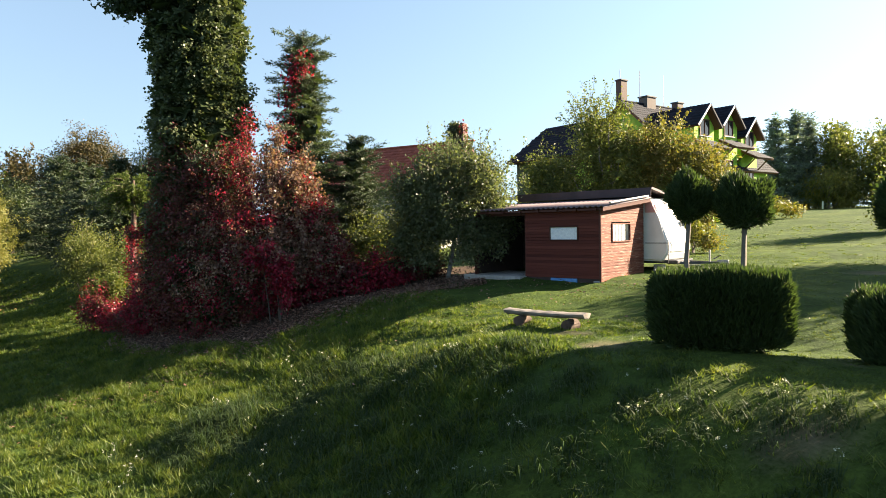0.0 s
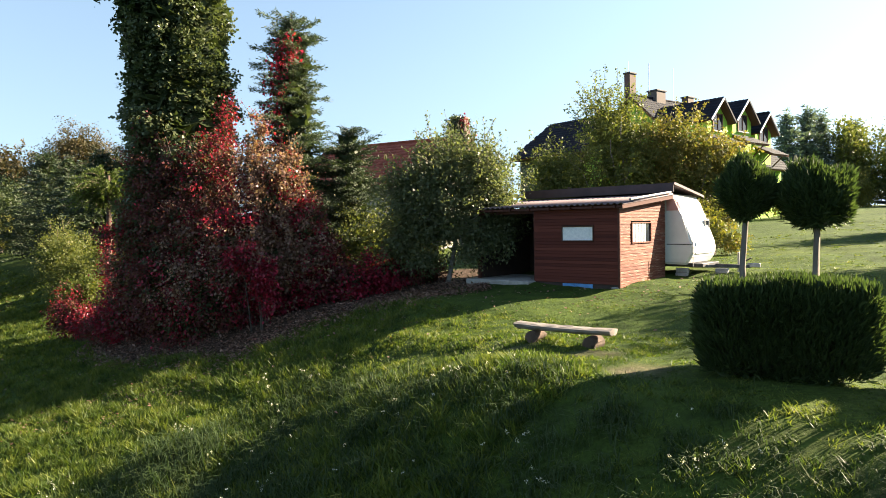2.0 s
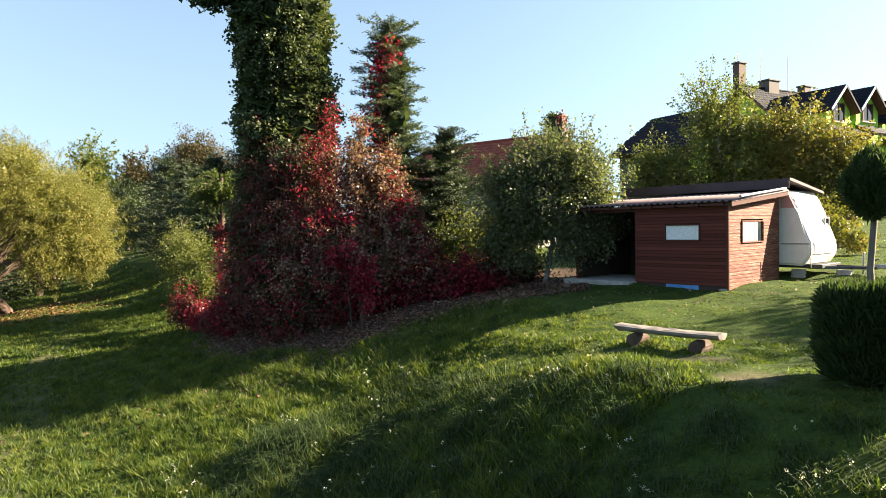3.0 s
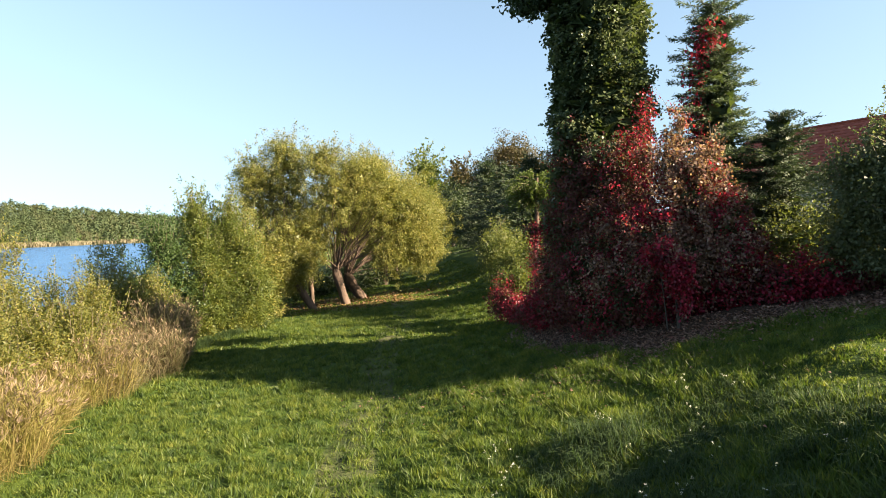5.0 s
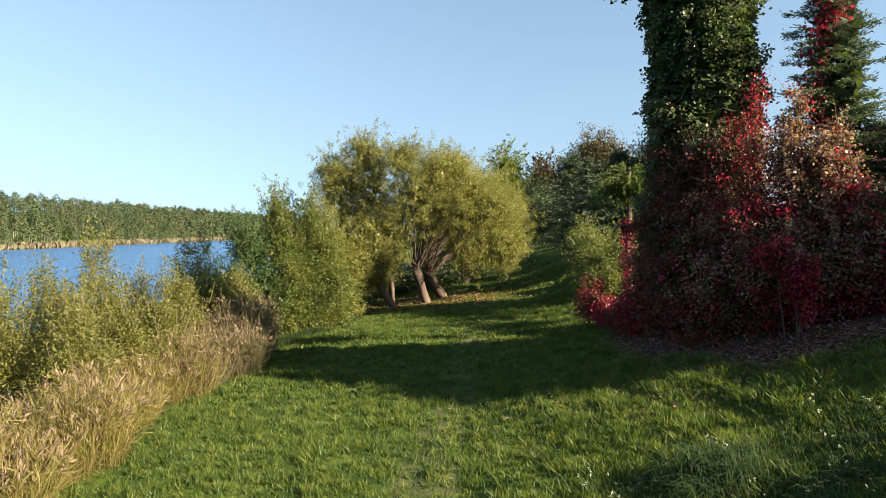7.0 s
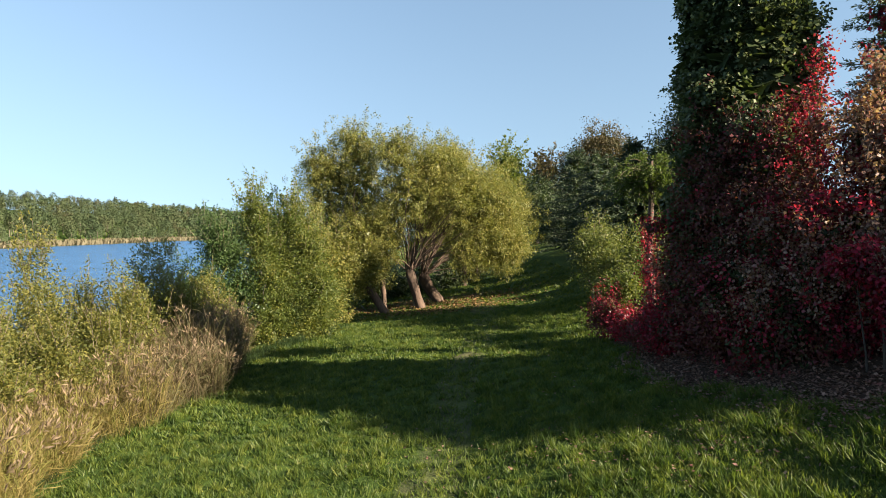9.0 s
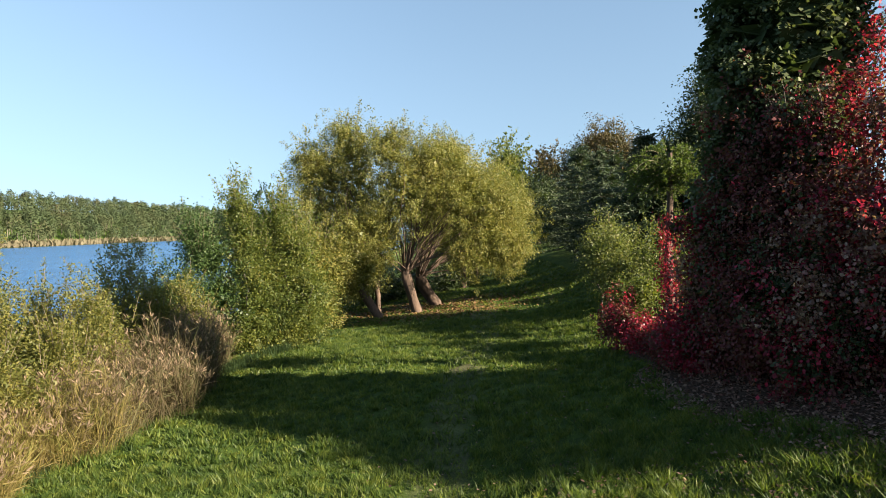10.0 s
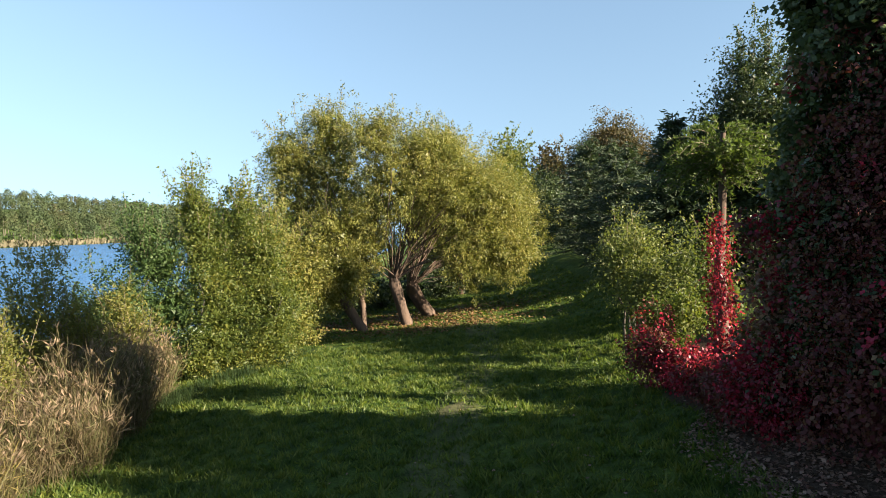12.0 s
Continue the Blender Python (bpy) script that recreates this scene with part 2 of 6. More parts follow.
M_LARCH = leaf_mat("larch_needle", [(0.042, 0.07, 0.018), (0.072, 0.105, 0.026), (0.115, 0.15, 0.038)], 0.3, 0.8, 0.4, 0.5)
M_REED = leaf_mat("reed_leaf", [(0.065, 0.052, 0.024), (0.15, 0.12, 0.046), (0.26, 0.205, 0.075), (0.15, 0.16, 0.036), (0.32, 0.26, 0.11)], 0.5, 0.9, 0.4, 0.6)
# brown reeds, with the ivy tree's shadow worked into a darker colour
M_REED_BROWN = leaf_mat("shaded_brown_reed_leaf", [(0.035, 0.03, 0.02), (0.085, 0.066, 0.04), (0.16, 0.122, 0.068), (0.09, 0.1, 0.036), (0.26, 0.22, 0.135)], 0.45, 1.1, 0.35, 0.6)
M_FARREED = leaf_mat("far_reed_leaf", [(0.11, 0.095, 0.055), (0.15, 0.13, 0.08), (0.2, 0.17, 0.11)], 0.3, 0.1, 0.2, 0.7)
M_PLUME = leaf_mat("reed_plume", [(0.13, 0.09, 0.06), (0.22, 0.16, 0.11), (0.3, 0.22, 0.14)], 0.3, 0.8, 0.3, 0.8)
M_LITTER = leaf_mat("fallen_leaf", [(0.06, 0.03, 0.024), (0.13, 0.072, 0.052), (0.3, 0.19, 0.14), (0.19, 0.045, 0.04)], 0.3, 0.6, 0.1, 0.5)
M_GOLDLITTER = leaf_mat("fallen_willow_leaf", [(0.09, 0.05, 0.022), (0.16, 0.09, 0.04), (0.23, 0.14, 0.06)], 0.3, 0.6, 0.1, 0.6)
M_FLOWER = leaf_mat("white_petal", [(0.55, 0.55, 0.5), (0.75, 0.74, 0.7)], 0.2, 1.0, 0.3, 0.6)
M_WOODS = leaf_mat("far_wood_leaf", [(0.028, 0.046, 0.02), (0.042, 0.064, 0.026), (0.06, 0.075, 0.03), (0.085, 0.062, 0.034)], 0.7, 0.035, 0.1, 0.8)
M_BARK = bark_mat("grey_bark", (0.09, 0.075, 0.06), (0.22, 0.19, 0.16))
M_WILLOWBARK = bark_mat("willow_bark", (0.045, 0.028, 0.02), (0.14, 0.09, 0.062), 5.0, 0.3)
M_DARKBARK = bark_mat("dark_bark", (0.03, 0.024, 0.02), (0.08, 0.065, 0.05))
M_BIRCHBARK = bark_mat("birch_bark", (0.07, 0.062, 0.055), (0.34, 0.32, 0.29), 5.0, 2.5)
M_TWIG = bark_mat("twig_bark", (0.1, 0.075, 0.05), (0.22, 0.17, 0.12))


# ---- mesh helpers ----
def ground_z(x, y):
    """The lie of the land: a lake shore that climbs over a bank to a lawn and a low hill, and a wooded far bank."""
    x, y = np.asarray(x, float), np.asarray(y, float)
    u, s = 0.743 * x + 0.669 * y, -0.669 * x + 0.743 * y

    def step(a, b, v):
        w = np.clip((v - a) / (b - a), 0, 1)
        return w * w * (3 - 2 * w)
    ue = u - 2.0 * step(26, 38, s) * step(2, 7, u) * (1 - step(10, 14, u))
    z = np.interp(ue, [-900, -470, -390, -330, -303, -285, -60, -30, -18, -9, -3, 2, 6, 8, 10, 12, 18, 30, 45, 70, 120, 300, 900],
                  [38, 38, 33, 11, 0.6, -2.5, -2.5, -1.2, -0.15, 0.45, 0.8, 1.1, 1.95, 2.5, 3.15, 3.8, 4.85, 5.6, 6.5, 7.9, 9.3, 12, 20])
    z = z + 1.2 * np.exp(-((u - 9.6) / 3.2) ** 2) * (1 - step(9, 15.5, s))
    z = z + 0.3 * np.exp(-((u - 1) / 6) ** 2) * step(24, 36, s) * (1 - step(45, 70, s))
    z = z + 0.34 * np.exp(-((u - 14.0) / 3.3) ** 2 - ((s - 16.5) / 5) ** 2)
    near = np.exp(-((x + 8) ** 2 + (y - 18) ** 2) / 1600.0)
    z = z + near * (0.06 * np.sin(1.3 * x + 0.7 * y) * np.sin(0.9 * y - 0.5 * x) + 0.035 * np.sin(3.1 * x - 1.1) * np.sin(2.7 * y + 0.6))
    return z


def gz(x, y):
    return float(ground_z(x, y))


def mesh_ob(name, verts, quads=None, tris=None, mat=None, parent=None, label="", smooth=False):
    """One mesh object from arrays of vertices, quads and triangles."""
    me = bpy.data.meshes.new(name)
    verts = np.asarray(verts, np.float32).reshape(-1, 3)
    loops, starts = [], []
    k = 0
    for f, w in ((quads, 4), (tris, 3)):
        if f is not None and len(f):
            f = np.asarray(f, np.int32).reshape(-1, w)
            loops.append(f.ravel())
            starts.append(k + np.arange(len(f), dtype=np.int32) * w)
            k += f.size
    loops, starts = np.concatenate(loops), np.concatenate(starts)
    me.vertices.add(len(verts))
    me.vertices.foreach_set("co", verts.ravel())
    me.loops.add(len(loops))
    me.loops.foreach_set("vertex_index", loops)
    me.polygons.add(len(starts))
    me.polygons.foreach_set("loop_start", starts)
    me.update(calc_edges=True)
    if smooth:
        me.polygons.foreach_set("use_smooth", np.ones(len(starts), bool))
    if mat:
        me.materials.append(mat)
    ob = new(name, me)
    if parent:
        ob.parent = parent
    if label:
        ob["label"] = label
    return ob


def part(name, bm, material, parent=None, label=""):
    """A bmesh as ONE mesh object under a thing or a part."""
    me = bpy.data.meshes.new(name)
    bmesh.ops.recalc_face_normals(bm, faces=bm.faces)
    bm.to_mesh(me)
    bm.free()
    me.materials.append(material)
    ob = new(name, me)
    if parent:
        ob.parent = parent
    if label:
        ob["label"] = label
    return ob


def thing(name, m, label, category, group="", kind=""):
    ob = new(name)
    ob.matrix_world = m
    return tagged(ob, label, category, group, kind)


def box_bm(size, at=(0, 0, 0), bevel=0.0, turn=None):
    bm = bmesh.new()
    bmesh.ops.create_cube(bm, size=1)
    for v in bm.verts:
        v.co = Vector((v.co.x * size[0], v.co.y * size[1], v.co.z * size[2]))
    if bevel:
        bmesh.ops.bevel(bm, geom=bm.edges[:], offset=bevel, segments=1, affect="EDGES")
    if turn is not None:
        bm.transform(turn)
    bm.transform(Matrix.Translation(at))
    return bm


def prism_bm(outline, depth, axis="y"):
    """A flat outline of (a, b) pulled to a depth: along y with (x, z), along x with (y, z), or along z with (x, y)."""
    bm = bmesh.new()
    put = {"y": lambda a, b, d: (a, d, b), "x": lambda a, b, d: (d, a, b), "z": lambda a, b, d: (a, b, d)}[axis]
    lo = [bm.verts.new(put(a, b, depth[0])) for a, b in outline]
    hi = [bm.verts.new(put(a, b, depth[1])) for a, b in outline]
    bm.faces.new(lo)
    bm.faces.new(hi[::-1])
    for i in range(len(lo)):
        j = (i + 1) % len(lo)
        bm.faces.new((lo[i], hi[i], hi[j], lo[j]))
    return bm


def tube_arrays(points, radii, sides=6, rng=None, wobble=0.0):
    """Vertices and quads of a tapering tube along points."""
    P = np.asarray(points, float)
    d = np.gradient(P, axis=0)
    d /= np.linalg.norm(d, axis=1)[:, None] + 1e-9
    ref = np.array([0.31, 0.87, 0.38])
    a = np.cross(d, ref)
    a /= np.linalg.norm(a, axis=1)[:, None] + 1e-9
    b = np.cross(d, a)
    th = np.linspace(0, 2 * np.pi, sides, endpoint=False)
    r = np.asarray(radii, float)[:, None, None] * np.ones((len(P), sides, 1))
    if rng is not None and wobble:
        r = r * (1 + wobble * rng.standard_normal((len(P), sides, 1)))
    V = P[:, None, :] + r * (np.cos(th)[None, :, None] * a[:, None, :] + np.sin(th)[None, :, None] * b[:, None, :])
    n = len(P)
    i, j = np.meshgrid(np.arange(n - 1), np.arange(sides), indexing="ij")
    j2 = (j + 1) % sides
    Q = np.stack([i * sides + j, i * sides + j2, (i + 1) * sides + j2, (i + 1) * sides + j], -1).reshape(-1, 4)
    return V.reshape(-1, 3), Q


def tubes_ob(name, tubes, mat, parent=None, label=""):
    V, Q, k = [], [], 0
    for v, q in tubes:
        V.append(v)
        Q.append(q + k)
        k += len(v)
    ob = mesh_ob(name, np.concatenate(V), np.concatenate(Q), None, mat, parent, label, True)
    if len(tubes) > 9:
        ob["kind"] = "stuff"
    return ob


def unit(v):
    return v / (np.linalg.norm(v, axis=-1, keepdims=True) + 1e-9)


def leaf_arrays(P, way, length, width, rng, fold=0.25, flat=None):
    """A diamond leaf at each point, along its way; width is a share of the length."""
    n = len(P)
    way = unit(way)
    side = unit(np.cross(way, rng.standard_normal((n, 3)) if flat is None else flat))
    up = np.cross(side, way)
    L = np.asarray(length, float).reshape(-1, 1) * np.ones((n, 1))
    w = L * width * 0.5
    base, tip = P, P + way * L
    mid = P + way * L * 0.5 + up * L * fold * 0.3
    V = np.stack([base, mid + side * w, tip, mid - side * w], 1).reshape(-1, 3)
    return V, np.arange(4 * n, dtype=np.int32).reshape(-1, 4)


def leaves_ob(name, P, way, length, width, mat, parent, rng, label="", fold=0.25, facing=None, broad=False):
    """Small leaves: one three-cornered blade at each point, or a four-cornered one where they are broad."""
    n = len(P)
    way = unit(way)
    turn = rng.standard_normal((n, 3))
    if facing is not None:
        turn[:len(facing)] = turn[:len(facing)] * 0.5 + facing
    if broad:
        V, Q = leaf_arrays(P, way, length, width * 1.15, rng, fold, turn)
        return mesh_ob(name, V, Q, None, mat, parent, label)
    side = unit(np.cross(way, turn))
    up = np.cross(side, way)
    L = np.asarray(length, float).reshape(-1, 1) * np.ones((n, 1))
    side = side * np.where(rng.random((n, 1)) < 0.5, -1, 1)
    mid = P + way * L * (0.35 + 0.3 * rng.random((n, 1))) + up * L * fold * 0.3 + side * L * width
    V = np.stack([P, mid, P + way * L], 1).reshape(-1, 3)
    return mesh_ob(name, V, None, np.arange(3 * n, dtype=np.int32).reshape(-1, 3), mat, parent, label)


def lobe_clumps(lobes, n, rng, shell=0.55, rough=0.14, bough=0.26):
    """Clump centres within lobes (x, y, z, rx, ry, rz), thicker towards the outside, in swelling boughs with hollows between."""
    L = np.array(lobes, float)
    w = (L[:, 3] * L[:, 4] * L[:, 5]) ** 0.75
    pick = rng.choice(len(L), n, p=w / w.sum())
    d = unit(rng.standard_normal((n, 3)))
    r = (shell + (1 - shell) * rng.random((n, 1)) ** 0.6) * (1 + rough * rng.standard_normal((n, 1)))
    reach = d * r * L[pick, 3:6]
    size = L[pick, 3:6].min(1)[:, None]
    k = 2 * np.pi / np.clip(size * 0.75, 0.45, 2.6)
    ph = rng.random(3) * 6.28
    at = L[pick, :3] + d * L[pick, 3:6]
    swell = (np.sin(at[:, :1] * k + ph[0]) + np.sin(at[:, 1:2] * k + ph[1]) + np.sin(at[:, 2:3] * k * 1.2 + ph[2])) / 3
    return L[pick, :3] + reach * (1 + bough * swell), d


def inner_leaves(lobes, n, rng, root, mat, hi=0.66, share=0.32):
    """Broad overlapping leaf masses added deep inside a crown, that close it against the sky and deepen its shade."""
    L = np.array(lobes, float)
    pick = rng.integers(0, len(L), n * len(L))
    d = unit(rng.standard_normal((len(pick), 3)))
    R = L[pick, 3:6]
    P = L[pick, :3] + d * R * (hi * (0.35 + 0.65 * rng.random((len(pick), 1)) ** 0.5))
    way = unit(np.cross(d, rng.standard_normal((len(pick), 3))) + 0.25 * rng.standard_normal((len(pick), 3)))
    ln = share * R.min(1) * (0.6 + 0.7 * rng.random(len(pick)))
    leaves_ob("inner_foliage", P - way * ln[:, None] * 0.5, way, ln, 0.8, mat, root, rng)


def clump_leaves(C, D, per, spread, rng, droop=0.0, outward=0.6):
    """Leaf points round each clump centre and the way that they hang."""
    n = len(C)
    off = rng.standard_normal((n, per, 3)) * spread
    P = (C[:, None, :] + off).reshape(-1, 3)
    W = rng.standard_normal((n, per, 3)) * 0.7 + D[:, None, :] * outward
    W[..., 2] -= droop
    N = D * 0.55 + np.array([0, 0, 0.45]) + rng.standard_normal((n, 3)) * 0.55
    return P, W.reshape(-1, 3), np.repeat(N, per, 0)


def sprig_arrays(C, D, rng, length, leaves, spread=0.04, up=0.5, droop=0.0):
    """Thin shoots that stick out of a crown: tubes, and leaf points along them."""
    tubes, P, W = [], [], []
    for c, d in zip(C, D):
        w = unit(d * 0.7 + np.array([0, 0, up]) + rng.standard_normal(3) * 0.25)
        ln = length * (0.5 + 0.8 * rng.random())
        k = np.linspace(0, 1, 4)[:, None]
        pts = c + w * ln * k + np.array([0, 0, -droop]) * ln * k ** 2
        tubes.append(tube_arrays(pts, [0.012, 0.01, 0.007, 0.003], 3))
        f = rng.random((leaves, 1))
        P.append(c + w * ln * f + np.array([0, 0, -droop]) * ln * f ** 2 + rng.standard_normal((leaves, 3)) * spread)
        W.append(rng.standard_normal((leaves, 3)) + w * 0.6)
    return tubes, np.concatenate(P), np.concatenate(W)


def limb(a, b, r0, r1, rng, sag=0.0, bend=0.08, n=6, sides=6):
    a, b = np.asarray(a, float), np.asarray(b, float)
    k = np.linspace(0, 1, n)[:, None]
    ln = np.linalg.norm(b - a)
    off = rng.standard_normal((n, 3)) * bend * ln * 0.3
    off[0] = 0
    pts = a + (b - a) * k + off * np.sin(k * np.pi) + np.array([0, 0, 1.0]) * (sag * ln * np.sin(k * np.pi))
    return tube_arrays(pts, np.linspace(r0, r1, n), sides, rng, 0.06)


def broadleaf(name, base, lobes, label, category, seed, mat, leaf=0.1, width=0.55, clumps=900, per=14, spread=0.22, trunk=0.18, trunk_top=None, bark=None,
              droop=0.1, shell=0.5, rough=0.14, limbs=12, shoots=0, shoot_len=0.8, stems=1, group="", sides=8, shoot_up=0.5, core=0.64, core_mat=None):
    """A tree or bush: tapered trunk with limbs, and a crown of many leaves in clumps."""
    rng = np.random.default_rng(seed)
    x, y = base
    z = gz(x, y)
    root = thing(name, pose(x, y, z), label, category, group)
    lob = [(a - x, b - y, c - z, rx, ry, rz) for a, b, c, rx, ry, rz in lobes]
    top = np.array(trunk_top if trunk_top is not None else (0.0, 0.0, min(l[2] - 0.3 * l[5] for l in lob)))
    C, D = lobe_clumps(lob, clumps, rng, shell, rough)
    keep = C[:, 2] > 0.05
    C, D = C[keep], D[keep]
    t = []
    for k in range(stems):
        o = rng.standard_normal(3) * (0.12 if stems > 1 else 0) * np.array([1, 1, 0])
        pts = np.array([o + [0, 0, -0.25], o + [0, 0, 0.12], o + top * 0.35 + rng.standard_normal(3) * 0.04, o + top * 0.7 + rng.standard_normal(3) * 0.05, top + o * 2])
        t.append(tube_arrays(pts, np.array([1.35, 1.1, 0.95, 0.85, 0.7]) * trunk, sides, rng, 0.07))
    tubes_ob("trunk", t, bark or M_BARK, root)
    t = []
    for k in rng.choice(len(C), min(limbs, len(C)), replace=False):
        t.append(limb(top * (0.75 + 0.25 * rng.random()), C[k] * 0.9 + top * 0.1, trunk * 0.45, 0.015, rng, 0.05, 0.12))
    for v, q in t:
        mesh_ob("limb", v, q, None, bark or M_BARK, root, "", True)
    if leaf < 0.3:
        per, leaf = int(per * 1.3), leaf * 0.92
    P, W, N = clump_leaves(C, D, per, spread, rng, droop)
    if shoots:
        hi = np.argsort(-(C[:, 2] + rng.random(len(C)) * 2.0 + 0.5 * np.linalg.norm(D[:, :2], axis=1)))[:shoots * 3]
        ids = rng.choice(hi, shoots, replace=False)
        tw, P2, W2 = sprig_arrays(C[ids], D[ids], rng, shoot_len, 26, 0.05, shoot_up)
        tubes_ob("twig_mass", tw, M_TWIG, root)["kind"] = "stuff"
        P, W = np.concatenate([P, P2]), np.concatenate([W, W2])
    if core:
        inner_leaves(lob, 420, rng, root, core_mat or mat, core, 0.2)
    L = leaf * (0.6 + 0.8 * rng.random(len(P)))
    leaves_ob("crown", P, W, L, width, mat, root, rng, "", 0.25, N)
    return root


def conifer(name, base, height, radius, label, seed, mat, category="conifer", trunk=0.16, whorls=26, arms=9, low=0.08, needle=0.22, droop=0.35, ragged=0.25, power=0.9, group="", dens=1.0, core_mat=None):
    """A spruce or fir: whorls of boughs with hanging needle sprays."""
    rng = np.random.default_rng(seed)
    x, y = base
    z = gz(x, y)
    root = thing(name, pose(x, y, z), label, category, group)
    tubes_ob("trunk", [tube_arrays([(0, 0, -0.3), (0, 0, 0.2), (0.03, 0, height * 0.5), (0, 0, height)], [trunk * 1.2, trunk, trunk * 0.6, 0.015], 8, rng, 0.05)], M_DARKBARK, root)
    t, P, W = [], [], []
    for i in range(whorls):
        f0 = low + (0.985 - low) * (i + 0.5 * rng.random()) / whorls
        for j in range(arms):
            f = min(0.99, max(low, f0 + rng.normal() * 0.6 / whorls))
            h = height * f
            reach = radius * (1 - f) ** power + 0.12
            az = 2 * math.pi * (j + rng.random() * 0.8) / arms + i * 0.7
            ln = reach * (1 + ragged * rng.standard_normal())
            ln = max(ln, 0.12)
            k = np.linspace(0, 1, 5)[:, None]
            out = np.array([math.cos(az), math.sin(az), 0])
            lift = (0.3 if f > 0.8 else 0.1) + 0.3 * rng.normal() * ragged
            dr = droop + 0.5 * ragged * rng.normal()
            pts = np.array([0, 0, h]) + out * ln * k + np.array([0, 0, 1.0]) * ln * (lift * k - dr * k ** 1.4 + 0.45 * dr * k ** 3)
            t.append(tube_arrays(pts, np.linspace(0.03, 0.006, 5), 3))
            m = max(4, int(ln * 60 * dens))
            q = rng.random((m, 1)) ** 0.7
            c = np.array([0, 0, h]) + out * ln * q + np.array([0, 0, 1.0]) * ln * (lift * q - dr * q ** 1.4 + 0.45 * dr * q ** 3)
            side = np.array([-out[1], out[0], 0])
            sg = rng.standard_normal((m, 1))
            P.append(c + side * sg * 0.14 * ln * (0.35 + q * 0.4) + rng.standard_normal((m, 3)) * 0.05 * needle / 0.25)
            W.append(out * 0.8 + side * np.sign(sg) * (0.5 + 0.4 * rng.random((m, 1))) + rng.standard_normal((m, 3)) * 0.5)
    tubes_ob("bough_mass", t, M_DARKBARK, root)["kind"] = "stuff"
    # oversized leaves near the trunk, dark by default to stand for inner shade
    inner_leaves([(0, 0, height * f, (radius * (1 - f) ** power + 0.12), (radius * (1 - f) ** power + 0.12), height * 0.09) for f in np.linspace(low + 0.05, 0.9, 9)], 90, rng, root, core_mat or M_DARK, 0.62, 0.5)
    P, W = np.concatenate(P), np.concatenate(W)
    leaves_ob("needles", P, W, needle * (0.6 + 0.7 * rng.random(len(P))), 0.22, mat, root, rng)
    return root


def creeper(name, points, spread, n, mat, seed, parent=None, leaf=0.14, label="", hang=0.5):
    """Leaves of a climbing plant along a line of (x, y, z, radius) knots."""
    rng = np.random.default_rng(seed)
    K = np.array(points, float)
    f = rng.random(n) * (len(K) - 1)
    i = np.minimum(f.astype(int), len(K) - 2)
    q = (f - i)[:, None]
    c = K[i] * (1 - q) + K[i + 1] * q
    d = unit(rng.standard_normal((n, 3)))
    P = c[:, :3] + d * c[:, 3:4] * (0.75 + 0.35 * rng.random((n, 1))) + rng.standard_normal((n, 3)) * spread
    W = d * 0.5 + rng.standard_normal((n, 3)) * 0.5
    W[:, 2] -= hang
    return leaves_ob(name, P, W, leaf * (0.6 + 0.8 * rng.random(n)), 0.7, mat, parent, rng, label)


# ---- ground, lake, far bank ----
def axis_steps(lo, hi, fine_lo, fine_hi, fine, grow=1.22):
    a = list(np.arange(fine_lo, fine_hi, fine))
    st, v = fine, fine_hi
    while v < hi:
        a.append(v)
        st *= grow
        v += st
    a.append(hi)
    st, v = fine * grow, fine_lo - fine * grow
    low = []
    while v > lo:
        low.append(v)
        st *= grow
        v -= st
    low.append(lo)
    return np.array(low[::-1] + a)


def worn_mask(x, y):
    """Where the turf is worn: the two wheel tracks of the path and the bare spots by the bench and hedges."""
    u, s = 0.743 * x + 0.669 * y, -0.669 * x + 0.743 * y
    wander = np.interp(s, (2, 19, 34, 41, 70), (0.2, 0.9, 2.7, 3.7, 6.0)) + 0.12 * np.sin(s * 0.31 + 1)
    inside = np.clip((s - 2) / 6, 0, 1) * np.clip((70 - s) / 15, 0, 1)
    m = 0.5 * np.exp(-((u - wander) / 0.85) ** 4) * inside
    for off in (-0.62, 0.62):
        m = np.maximum(m, 0.6 * np.exp(-((u - wander - off) / 0.22) ** 2) * inside)
    for px, py, rx, ry, k in ((3.1, 12.9, 0.7, 0.5, 1.0), (2.75, 14.2, 0.8, 0.4, 0.9), (1.5, 15.2, 0.6, 0.35, 0.8), (6.6, 10.6, 0.5, 0.25, 0.8), (4.6, 8.4, 0.9, 0.6, 0.9), (-21.3, 27.6, 1.2, 0.8, 0.8), (-20.4, 26.6, 0.9, 0.5, 0.5), (13.6, 20.2, 1.2, 0.8, 0.9)):
        m = np.maximum(m, k * np.exp(-(((x - px) / rx) ** 2 + ((y - py) / ry) ** 2)))
    return m


FOOT_X, FOOT_Y = (-17.0, -15.4, -13.2, -10.8, -7.5, -5.0, -2.5, 0.0, 1.6), (31.2, 29.6, 27.2, 24.9, 23.1, 22.6, 23.4, 24.4, 25.2)


def mould_mask(x, y):
    """Bare leaf mould at the foot of the creeper, where no grass grows."""
    edge = np.interp(x, FOOT_X, FOOT_Y) - 1.3 * np.clip((x + 17) / 5, 0, 1) * np.clip((2 - x) / 4, 0.2, 1) + 0.25 * np.sin(x * 1.3) + 0.15 * np.sin(x * 3.7 + y)
    return np.clip((y - edge) / 0.9, 0, 1) * np.clip((edge + 6.5 - y) / 1.5, 0, 1) * ((x > -17) & (x < 1.6))


